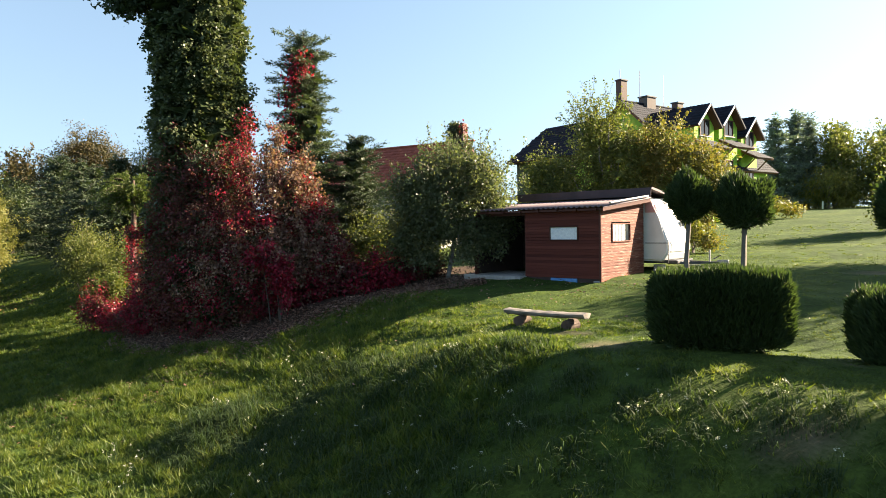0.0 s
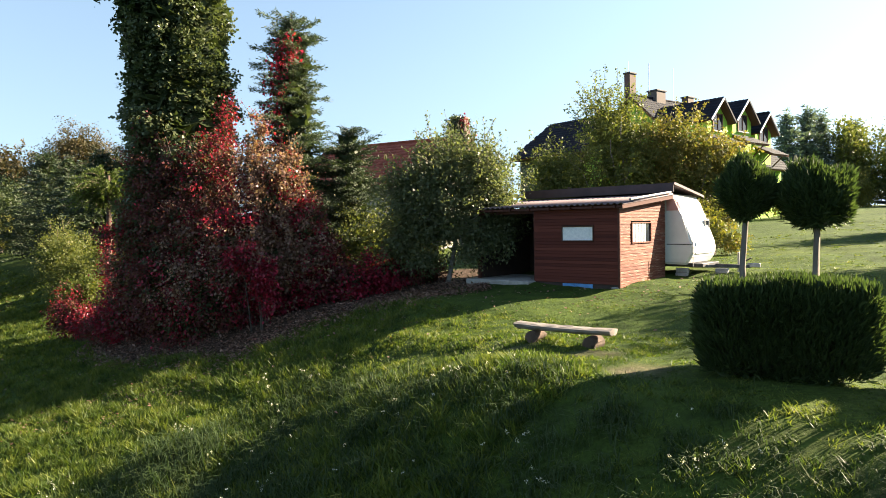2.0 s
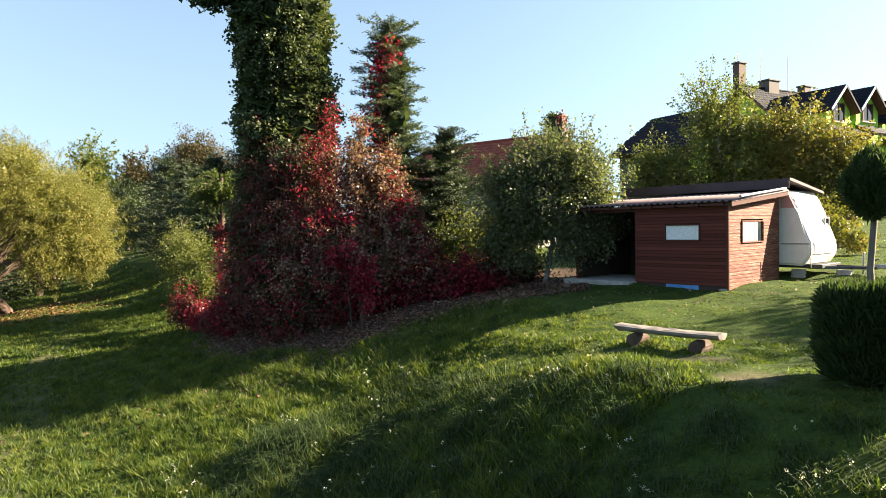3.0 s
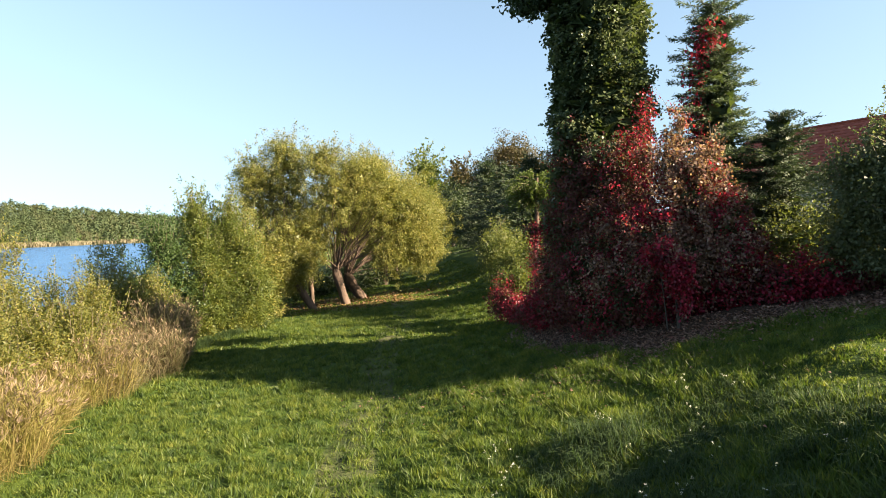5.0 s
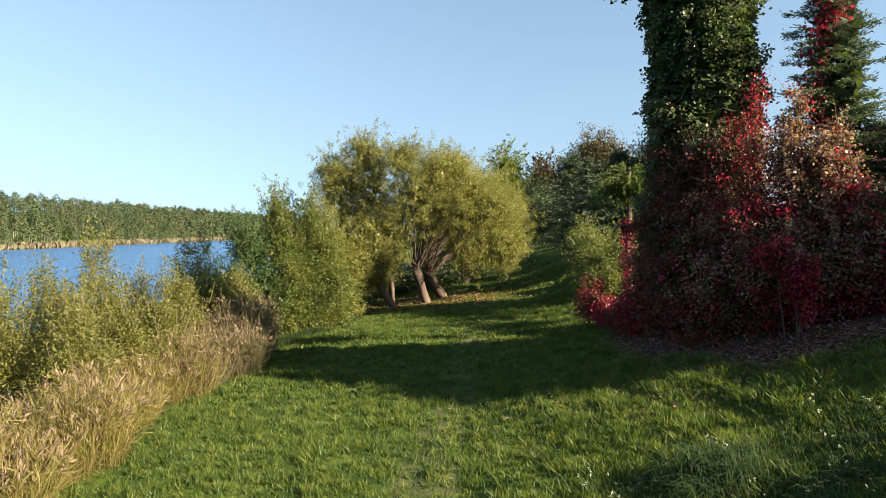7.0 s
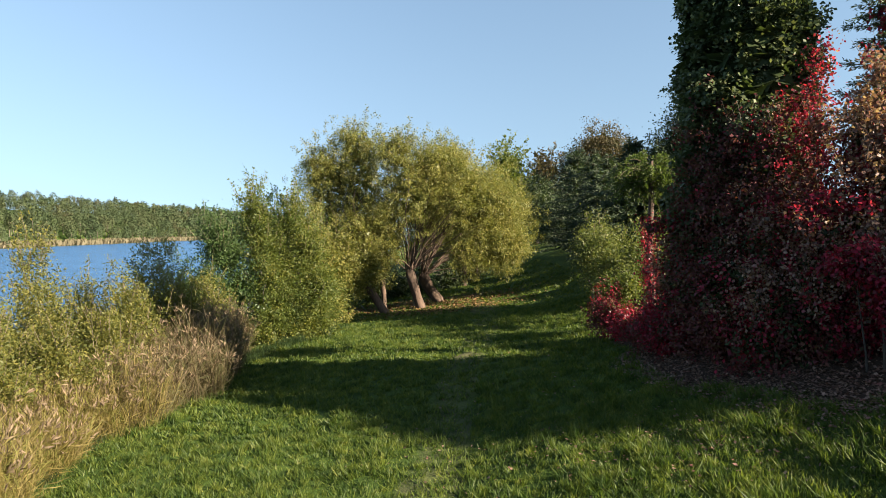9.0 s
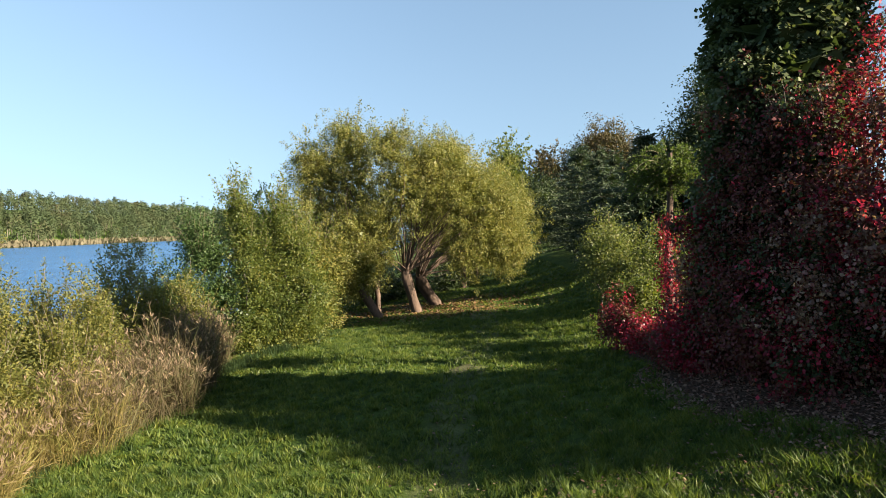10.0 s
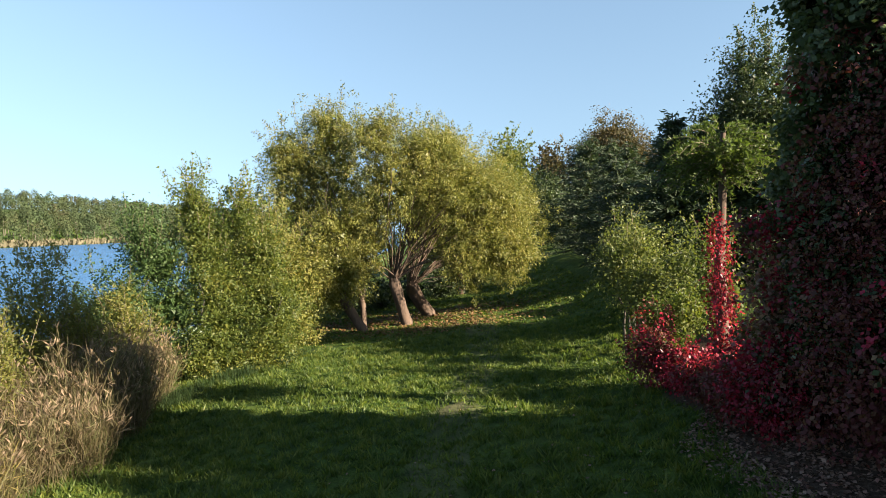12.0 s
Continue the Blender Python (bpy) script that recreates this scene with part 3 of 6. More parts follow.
def build_ground():
    us, ss = axis_steps(-2400, 2400, -14, 34, 0.42), axis_steps(-2400, 2400, -10, 62, 0.42)
    us = np.unique(np.concatenate([us, [-470, -430, -390, -360, -345, -330, -320, -312, -306, -303, -298, -292, -285]]))
    U, S = np.meshgrid(us, ss, indexing="ij")
    X, Y = 0.743 * U - 0.669 * S, 0.669 * U + 0.743 * S
    V = np.stack([X, Y, ground_z(X, Y)], -1).reshape(-1, 3)
    xs, ys = us, ss
    n, m = len(xs), len(ys)
    i, j = np.meshgrid(np.arange(n - 1), np.arange(m - 1), indexing="ij")
    Q = np.stack([i * m + j, (i + 1) * m + j, (i + 1) * m + j + 1, i * m + j + 1], -1).reshape(-1, 4)
    ob = mesh_ob("ground", V, Q, None, M_GROUND, None, "", True)
    at = ob.data.attributes.new("worn", "FLOAT", "POINT")
    at.data.foreach_set("value", worn_mask(V[:, 0], V[:, 1]).astype(np.float32))
    at = ob.data.attributes.new("mould", "FLOAT", "POINT")
    at.data.foreach_set("value", mould_mask(V[:, 0], V[:, 1]).astype(np.float32))
    return tagged(ob, "sloping green meadow with a worn grassy track beside a lake", "ground", kind="structure")


def build_lake():
    def at(u, s):
        return (0.743 * u - 0.669 * s, 0.669 * u + 0.743 * s, 0.0)
    us, ss = np.linspace(-320, -8, 24), np.linspace(-900, 1500, 40)
    V = np.array([at(u, s) for u in us for s in ss])
    i, j = np.meshgrid(np.arange(23), np.arange(39), indexing="ij")
    Q = np.stack([i * 40 + j, (i + 1) * 40 + j, (i + 1) * 40 + j + 1, i * 40 + j + 1], -1).reshape(-1, 4)
    ob = mesh_ob("lake_water", V, Q, None, M_WATER)
    return tagged(ob, "rippled blue lake water under a clear sky", "lake", kind="structure")


def build_far_bank():
    """The woods across the lake and the reed belt at their foot."""
    rng = np.random.default_rng(5)
    P, W, S, N = [], [], [], []
    tubes = []
    for row in range(8):
        for s in np.arange(250, 1750, 7.5 if row < 4 else 10):
            u = -309 - row * 12 + rng.normal() * 4
            ss = s + rng.normal() * 4
            x, y = 0.743 * u - 0.669 * ss, 0.669 * u + 0.743 * ss
            h = (13 if row == 0 else 18) * (0.8 + 0.4 * rng.random())
            r = 4.6 * (0.75 + 0.5 * rng.random())
            z = gz(x, y)
            n = 230 if s < 800 else 80
            d = unit(rng.standard_normal((n, 3)))
            d[:, 2] = np.where(d[:, 2] < -0.5, -d[:, 2], d[:, 2])
            c = np.array([x, y, z + h * 0.5])
            P.append(c + d * np.array([r, r, h * 0.52]) * (0.72 + 0.3 * rng.random((n, 1))))
            W.append(np.cross(d, rng.standard_normal((n, 3))) + rng.standard_normal((n, 3)) * 0.3)
            N.append(d + np.array([0, 0, 0.3]))
            S.append(np.full(n, 1.25 if s < 800 else 2.4) * (0.6 + 0.8 * rng.random(n)))
            if row < 2:
                tubes.append(tube_arrays([(x, y, z - 0.5), (x, y, z + h * 0.6)], [0.35, 0.2], 4))
    root = thing("far_woods", pose(0, 0, 0), "mixed autumn woods on the far bank of the lake", "woods", kind="stuff")
    leaves_ob("canopy", np.concatenate(P), np.concatenate(W), np.concatenate(S), 0.8, M_WOODS, root, rng, "", 0.25, np.concatenate(N))
    tubes_ob("trunks", tubes, M_BARK, root)
    n = 16000
    s = -250 + 1950 * rng.random(n)
    u = -306 + rng.random(n) * 7
    P = np.stack([0.743 * u - 0.669 * s, 0.669 * u + 0.743 * s, np.zeros(n)], 1)
    P[:, 2] = np.maximum(ground_z(P[:, 0], P[:, 1]), -0.1)
    W = np.stack([rng.standard_normal(n) * 0.2, rng.standard_normal(n) * 0.2, np.ones(n)], 1)
    V, Q = leaf_arrays(P, W, 4.2 * (0.7 + 0.5 * rng.random(n)), 0.6, rng)
    tagged(mesh_ob("far_reed_belt", V, Q, None, M_FARREED), "pale reed belt along the far shore", "reeds", kind="stuff")


build_ground()
build_lake()
build_far_bank()


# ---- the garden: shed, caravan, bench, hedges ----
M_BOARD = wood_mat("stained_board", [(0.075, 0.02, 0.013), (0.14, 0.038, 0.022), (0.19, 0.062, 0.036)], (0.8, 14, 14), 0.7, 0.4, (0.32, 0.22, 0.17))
# darker copy of the stain for the walls turned from the sun
M_BOARD_SHADED = wood_mat("shaded_board", [(0.064, 0.016, 0.012), (0.1, 0.025, 0.017), (0.135, 0.037, 0.025)], (0.6, 10, 10), 0.75, 0.5)
M_TRIM = wood_mat("dark_trim", [(0.05, 0.016, 0.012), (0.1, 0.035, 0.024)], (1, 12, 12), 0.5)
M_SHEET = plain_mat("roof_sheet", (0.1, 0.066, 0.07), (0.17, 0.125, 0.13), 0.8, 1.5, 0.0)
M_FELT = plain_mat("roofing_felt", (0.035, 0.022, 0.026), (0.07, 0.045, 0.05), 0.7, 2.0)
M_CARAVAN = plain_mat("caravan_skin", (0.62, 0.62, 0.6), (0.76, 0.76, 0.74), 0.35, 1.2, 0.0, 0.05)
M_PINK = plain_mat("faded_pink_skin", (0.5, 0.24, 0.22), (0.6, 0.33, 0.31), 0.45, 1.2, 0.0, 0.05)
M_CHROME = plain_mat("dull_metal", (0.25, 0.25, 0.25), (0.42, 0.42, 0.42), 0.45, 6.0, 0.9)
M_STEEL = plain_mat("dark_steel", (0.05, 0.05, 0.055), (0.12, 0.12, 0.13), 0.5, 6.0, 0.7)
M_RUBBER = plain_mat("rubber", (0.015, 0.015, 0.015), (0.03, 0.03, 0.03), 0.8, 6.0)
M_CONCRETE = plain_mat("concrete", (0.26, 0.25, 0.23), (0.42, 0.4, 0.37), 0.9, 4.0, 0.0, 0.5)
M_BLUE = plain_mat("blue_plastic", (0.05, 0.2, 0.45), (0.1, 0.3, 0.58), 0.45, 3.0)
M_CURTAIN = plain_mat("net_curtain", (0.62, 0.63, 0.65), (0.8, 0.8, 0.79), 0.8, 14.0)
M_LOG = wood_mat("weathered_log", [(0.12, 0.105, 0.09), (0.21, 0.185, 0.165), (0.32, 0.29, 0.26)], (1.0, 14, 14), 0.8, 0.2)
M_GLASS = glass_mat("window_glass")
# near-black so that the porch interior reads as shaded; the plinth shares it
M_ROOMSHADE = plain_mat("room_shade_board", (0.03, 0.02, 0.016), (0.06, 0.035, 0.028), 0.8)

SHED = Matrix.Translation((5.2, 21.7, 4.8)) @ Matrix.Rotation(math.atan2(-0.66, 0.75), 4, "Z")
TO_BACK = 3.3


def board_run(parent, start, way, length, z0, z1, normal, mat, pitch=0.115, gaps=(), top=None, rng=None):
    """Overlapping boards, one above another, with openings (a0, a1, b0, b1) along the run and up; top(a) is the sloping upper edge."""
    way, normal = Vector(way), Vector(normal)
    rot = Matrix((way, normal, Vector((0, 0, 1)))).transposed().to_4x4()
    z, cache = z0, {}
    while z < z1 - 0.01:
        spans = [(0.0, length)]
        for a0, a1, b0, b1 in gaps:
            if z + pitch > b0 + 0.01 and z < b1 - 0.01:
                spans = [q for s0, s1 in spans for q in ((s0, min(s1, a0)), (max(s0, a1), s1)) if q[1] - q[0] > 0.03]
        for s0, s1 in spans:
            if top is not None:
                while s1 - s0 > 0.1 and min(top(s1), top(s0)) < z + pitch * 0.5:
                    if top(s0) < top(s1):
                        s0 += 0.08
                    else:
                        s1 -= 0.08
                if s1 - s0 <= 0.12:
                    continue
            key = round(s1 - s0, 3)
            if key not in cache:
                bm = bmesh.new()
                ln, th = s1 - s0, 0.024
                prof = [(-th, 0), (0.012, 0.0), (0.014, 0.006), (0.004, pitch - 0.008), (-0.004, pitch), (-th, pitch)]
                lo = [bm.verts.new((0, a, b)) for a, b in prof]
                hi = [bm.verts.new((ln, a, b)) for a, b in prof]
                bm.faces.new(lo)
                bm.faces.new(hi[::-1])
                for i in range(6):
                    bm.faces.new((lo[i], hi[i], hi[(i + 1) % 6], lo[(i + 1) % 6]))
                bmesh.ops.recalc_face_normals(bm, faces=bm.faces)
                me = bpy.data.meshes.new("board")
                bm.to_mesh(me)
                bm.free()
                me.materials.append(mat)
                cache[key] = me
            ob = new("board", cache[key])
            ob.parent = parent
            jit = rng.normal() * 0.0015
            ob.matrix_local = Matrix.Translation(Vector(start) + way * s0 + Vector((0, 0, z)) + normal * jit) @ rot
        z += pitch


def window_unit(parent, at, way, normal, w, h, pane_mat, frame_mat, name="window"):
    """A small fixed window: four frame bars, a pane, a sill."""
    rot = Matrix((Vector(way), Vector(normal), Vector((0, 0, 1)))).transposed().to_4x4()
    m = Matrix.Translation(at) @ rot
    bm = bmesh.new()
    for size, c in (((w + 0.07, 0.06, 0.035), (0, 0, h / 2 + 0.0175)), ((w + 0.07, 0.06, 0.035), (0, 0, -h / 2 - 0.0175)), ((0.035, 0.06, h), (w / 2 + 0.0175, 0, 0)), ((0.035, 0.06, h), (-w / 2 - 0.0175, 0, 0))):
        b = box_bm(size, c, 0.006)
        me = bpy.data.meshes.new("tmp")
        b.to_mesh(me)
        b.free()
        bm.from_mesh(me)
        bpy.data.meshes.remove(me)
    bm.transform(m)
    fr = part(name, bm, frame_mat, parent)
    g = box_bm((w, 0.012, h), (0, -0.02, 0))
    g.transform(m)
    part("pane", g, pane_mat, fr)
    return fr


def pleats(w, h, n, depth=0.02):
    x = np.linspace(-w / 2, w / 2, n * 4)
    V = []
    for z in (-h / 2, h / 2):
        V += [(a, depth * math.sin(i * math.pi / 2), z) for i, a in enumerate(x)]
    k = len(x)
    return np.array(V), np.array([(i, i + 1, k + i + 1, k + i) for i in range(k - 1)])


def build_shed():
    rng = np.random.default_rng(11)
    root = thing("garden_shed", SHED, "red-brown stained board shed with a sheet roof and open porch", "shed")
    fw, H0, H1 = 2.96, 2.62, 2.92
    # frame behind the boards, its near-black tone standing for shade inside the porch
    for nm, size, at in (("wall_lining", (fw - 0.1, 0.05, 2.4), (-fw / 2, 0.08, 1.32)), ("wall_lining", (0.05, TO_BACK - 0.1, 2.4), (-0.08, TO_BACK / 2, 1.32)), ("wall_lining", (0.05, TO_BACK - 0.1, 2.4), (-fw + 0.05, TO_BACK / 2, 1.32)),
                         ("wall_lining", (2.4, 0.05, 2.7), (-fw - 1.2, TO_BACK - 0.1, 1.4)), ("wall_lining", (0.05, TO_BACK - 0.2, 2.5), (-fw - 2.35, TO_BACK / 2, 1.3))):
        part(nm, box_bm(size, at), M_ROOMSHADE, root)
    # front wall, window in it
    board_run(root, (-fw, 0, 0), (1, 0, 0), fw, 0.22, H0, (0, -1, 0), M_BOARD_SHADED, 0.1, gaps=((1.02, 2.14, 1.52, 1.99),), rng=rng)
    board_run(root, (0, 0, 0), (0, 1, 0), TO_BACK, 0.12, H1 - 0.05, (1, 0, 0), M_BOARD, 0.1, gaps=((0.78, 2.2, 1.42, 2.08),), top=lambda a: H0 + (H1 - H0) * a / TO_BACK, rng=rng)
    board_run(root, (-fw, TO_BACK, 0), (0, -1, 0), TO_BACK, 0.22, H0, (-1, 0, 0), M_BOARD_SHADED, 0.1, gaps=((1.6, 2.5, 0.0, 2.1),), rng=rng)
    part("corner_post", box_bm((0.07, 0.07, H0 - 0.12), (0.0, 0.0, 0.06 + H0 / 2), 0.008), M_TRIM, root)
    for a in (-fw - 0.02, -fw - 2.35):
        part("porch_post", box_bm((0.11, 0.11, 2.5), (a, 0.1, 1.3), 0.008), M_TRIM, root)
    part("lintel", box_bm((2.5, 0.09, 0.18), (-fw - 1.2, 0.1, 2.5), 0.008), M_TRIM, root)
    part("door", box_bm((0.05, 0.85, 1.95), (-fw - 0.04, 1.25, 1.15), 0.006), M_CARAVAN, root, "pale door inside the porch")
    w1 = window_unit(root, (-fw + 1.58, -0.02, 1.755), (1, 0, 0), (0, -1, 0), 1.06, 0.42, M_CURTAIN, M_TRIM)
    w1["label"] = "low window with patterned white blind"
    w2 = window_unit(root, (0.02, 1.475, 1.75), (0, 1, 0), (1, 0, 0), 1.32, 0.58, M_GLASS, M_BOARD)
    V, Q = pleats(0.95, 0.56, 9)
    V = np.stack([V[:, 1] + 0.03, V[:, 0] + 1.3, V[:, 2] + 1.75], 1)
    mesh_ob("curtain", V, Q, None, M_CURTAIN, w2, "white pleated curtain", True)
    # roof: ribbed sheet on rafters, rising to the back
    a0, a1 = -fw - 2.6, 0.28
    n = int((a1 - a0) / 0.2)
    xs = np.linspace(a0, a1, n * 4 + 1)
    ribs = np.where((np.arange(len(xs)) % 4) < 2, 0.0, 0.045)
    V = []
    for b, h in ((-0.3, H0 - 0.02), (TO_BACK + 0.1, H1 + 0.05)):
        for th in (0.0, 0.012):
            V += [(x, b, h + r + th) for x, r in zip(xs, ribs)]
    k = len(xs)
    Q = []
    for i in range(k - 1):
        Q += [(i, i + 1, 2 * k + i + 1, 2 * k + i), (k + i, 3 * k + i, 3 * k + i + 1, k + i + 1), (i, k + i, k + i + 1, i + 1), (2 * k + i, 2 * k + i + 1, 3 * k + i + 1, 3 * k + i)]
    mesh_ob("roof_sheet", np.array(V), np.array(Q), None, M_SHEET, root, "ribbed pale sheet roof")
    slope = math.atan2(H1 - H0 + 0.07, TO_BACK + 0.4)
    bb = part("barge_board", box_bm((0.03, TO_BACK + 0.4, 0.13), (a1 - 0.04, TO_BACK / 2 - 0.1, (H0 + H1) / 2 - 0.05), 0.004, None), M_TRIM, root)
    bb.matrix_local = Matrix.Translation((0, TO_BACK / 2 - 0.1, (H0 + H1) / 2)) @ Matrix.Rotation(slope, 4, "X") @ Matrix.Translation((0, -TO_BACK / 2 + 0.1, -(H0 + H1) / 2))
    part("fascia", box_bm((a1 - a0 - 0.1, 0.03, 0.07), ((a0 + a1) / 2, -0.22, H0 - 0.08), 0.004), M_TRIM, root)
    for i in range(8):
        part("rafter_end", box_bm((0.06, 0.3, 0.09), (a0 + 0.3 + i * 0.75, -0.15, H0 - 0.08), 0.004), M_TRIM, root)
    # dark felt roof over the caravan
    part("felt_roof", prism_bm([(TO_BACK - 0.1, 3.3), (TO_BACK + 2.5, 2.98), (TO_BACK + 2.5, 3.03), (TO_BACK + 0.1, 3.37), (TO_BACK - 0.1, 3.36)], (a0, 0.36), "x"), M_FELT, root, "dark roofing felt over the caravan")
    part("felt_fascia", box_bm((0.36 - a0, 0.03, 0.3), ((0.36 + a0) / 2, TO_BACK - 0.12, 3.2), 0.005), M_FELT, root, "dark maroon fascia below the felt roof")
    part("felt_edge", prism_bm([(TO_BACK - 0.13, 3.3), (TO_BACK + 2.54, 2.93), (TO_BACK + 2.54, 3.0), (TO_BACK - 0.13, 3.375)], (0.362, 0.39), "x"), M_SHEET, root, "pale metal edge of the felt roof")
    part("gutter_pipe", box_bm((0.07, 3.0, 0.07), (0.3, 1.6, 2.82), 0.02), M_CHROME, root).matrix_local = Matrix.Translation((0, 1.6, 2.82)) @ Matrix.Rotation(slope, 4, "X") @ Matrix.Translation((0, -1.6, -2.74))
    part("porch_slab", box_bm((2.6, 2.6, 0.36), (-fw - 1.3, 0.9, 0.05), 0.02), M_CONCRETE, root, "concrete porch slab")
    part("blue_panel", box_bm((1.05, 0.04, 0.17), (-1.4, -0.0, 0.12), 0.01), M_BLUE, root, "blue plastic strip under the boards")
    part("foot_block", box_bm((0.24, 0.2, 0.3), (-0.12, 0.02, 0.0), 0.02), M_CONCRETE, root)
    part("foot_block", box_bm((0.2, 0.2, 0.3), (0.0, 0.3, -0.02), 0.02), M_CONCRETE, root)
    part("plinth", box_bm((fw, 0.06, 0.5), (-fw / 2, 0.05, -0.02), 0.01), M_ROOMSHADE, root)
    part("plinth", box_bm((0.06, TO_BACK, 0.5), (-0.05, TO_BACK / 2, -0.08), 0.01), M_ROOMSHADE, root)


def build_caravan():
    root = thing("caravan", SHED @ Matrix.Translation((0.0, TO_BACK + 0.12, 0.35)), "old white touring caravan parked beside the shed under a felt roof", "caravan")
    W, x0, x1 = 2.15, -4.6, 0.95
    prof = [(x0, 0.42), (x1 - 0.28, 0.3), (x1 - 0.06, 0.62), (x1 - 0.05, 0.95), (x1 - 0.42, 1.95), (x1 - 0.6, 2.4), (x1 - 0.8, 2.66), (x0 + 0.3, 2.66), (x0, 2.3)]
    bm = prism_bm(prof, (0, W), "y")
    bmesh.ops.bevel(bm, geom=[e for e in bm.edges], offset=0.07, segments=3, affect="EDGES")
    body = part("body", bm, M_CARAVAN, root)
    for f in body.data.polygons:
        f.use_smooth = False
    part("front_skirt", prism_bm([(x1 - 0.045, 0.66), (x1 - 0.03, 0.95), (x1 - 0.4, 1.88), (x1 - 0.43, 1.88)], (0.25, W - 0.25), "y"), M_CARAVAN, root, "white tarpaulin cover over the front window")
    part("waist_rail", box_bm((0.85, 0.012, 0.03), (0.44, -0.004, 0.98), 0.004), M_STEEL, root)
    part("corner_strip", box_bm((0.02, 0.03, 1.0), (x1 - 0.06, 0.02, 0.75), 0.005), M_CHROME, root)
    part("upper_band", prism_bm([(0.02, 2.1), (x1 - 0.5, 2.1), (x1 - 0.72, 2.58), (0.02, 2.58)], (-0.02, -0.006), "y"), M_PINK, root, "faded pink upper band")
    part("front_band", prism_bm([(x1 - 0.43, 2.02), (x1 - 0.58, 2.4), (x1 - 0.62, 2.4), (x1 - 0.48, 2.02)], (0.1, W - 0.1), "y"), M_PINK, root, "faded pink band over the front window")
    sw = window_unit(root, (x1 - 0.02, W * 0.86, 1.5), (0, 1, 0), (1, 0, 0), 0.3, 0.5, M_GLASS, M_CHROME)
    sw.matrix_local = Matrix.Translation((-0.25, 0, 0))
    # chassis, drawbar, hitch, jockey wheel
    part("chassis", box_bm((5.4, 1.5, 0.12), (-1.6, W / 2, 0.28), 0.01), M_STEEL, root)
    for sgn in (-1, 1):
        bm = box_bm((1.75, 0.07, 0.09), (0, 0, 0), 0.008)
        bm.transform(Matrix.Translation((x1 + 0.55, W / 2 + sgn * 0.32, 0.24)) @ Matrix.Rotation(-sgn * 0.34, 4, "Z"))
        part("drawbar", bm, M_STEEL, root)
    part("hitch", box_bm((0.4, 0.1, 0.14), (x1 + 1.5, W / 2, 0.28), 0.02), M_CHROME, root)
    part("hitch_lever", box_bm((0.3, 0.04, 0.04), (x1 + 1.3, W / 2, 0.45), 0.01, Matrix.Rotation(-0.5, 4, "Y")), M_STEEL, root)
    part("jockey_post", box_bm((0.06, 0.06, 0.7), (x1 + 1.0, W / 2 + 0.1, 0.35), 0.01), M_CHROME, root)
    bm = bmesh.new()
    bmesh.ops.create_cone(bm, cap_ends=True, segments=24, radius1=0.32, radius2=0.32, depth=0.18)
    bmesh.ops.bevel(bm, geom=[e for e in bm.edges if e.is_boundary is False and abs(e.verts[0].co.z - e.verts[1].co.z) < 1e-4], offset=0.04, segments=2, affect="EDGES")
    bm.transform(Matrix.Translation((-1.6, 0.1, 0.18)) @ Matrix.Rotation(math.pi / 2, 4, "X"))
    part("wheel", bm, M_RUBBER, root)
    for x in (x1 - 0.55, x1 + 0.6):
        b = thing("concrete_block", SHED @ Matrix.Translation((x, TO_BACK + 0.45 + (0.4 if x > x1 else 0), 0.3)), "grey concrete block propping the caravan", "block", "caravan blocks")
        for i in range(2):
            part("brick", box_bm((0.38, 0.2, 0.16), (0.02 * i, 0, 0.085 + 0.165 * i - 0.1), 0.012), M_CONCRETE, b)


def build_bench():
    """A split log on two short log feet."""
    a, b = Vector((1.55, 15.75)), Vector((3.15, 14.55))
    ang = math.atan2(b.y - a.y, b.x - a.x)
    c = (a + b) / 2
    z = gz(c.x, c.y)
    rng = np.random.default_rng(3)
    root = thing("log_bench", pose(c.x, c.y, z, 0, 0, math.degrees(ang)), "weathered grey split-log bench on two log feet in the grass", "bench")
    bm = bmesh.new()
    n, ln = 14, 2.06
    rings = []
    for i in range(n):
        x = -ln / 2 + ln * i / (n - 1)
        lift = 0.02 * (2 * i / (n - 1) - 1) ** 2
        ring = []
        for k in range(9):
            th = math.pi + math.pi * k / 8
            ring.append(bm.verts.new((x, 0.19 * math.cos(th) * (1 + 0.04 * rng.normal()), 0.325 + lift + 0.11 * math.sin(th) * (1 + 0.08 * rng.normal()))))
        for y in (0.1, -0.02, -0.12):
            ring.append(bm.verts.new((x, y, 0.345 + lift + 0.006 * rng.normal())))
        rings.append(ring)
    for r0, r1 in zip(rings, rings[1:]):
        for k in range(12):
            bm.faces.new((r0[k], r0[(k + 1) % 12], r1[(k + 1) % 12], r1[k]))
    bm.faces.new(rings[0])
    bm.faces.new(rings[-1][::-1])
    part("seat", bm, M_LOG, root)
    for x in (-0.62, 0.62):
        bm = bmesh.new()
        bmesh.ops.create_cone(bm, cap_ends=True, segments=14, radius1=0.15, radius2=0.13, depth=0.4)
        for v in bm.verts:
            v.co *= 1 + 0.05 * rng.normal()
        bm.transform(Matrix.Translation((x, 0, gz(c.x + x * math.cos(ang), c.y + x * math.sin(ang)) - z + 0.09)) @ Matrix.Rotation(math.pi / 2, 4, "X") @ Matrix.Scale(0.95, 4, (0, 1, 0)))
        part("leg", bm, M_WILLOWBARK, root)


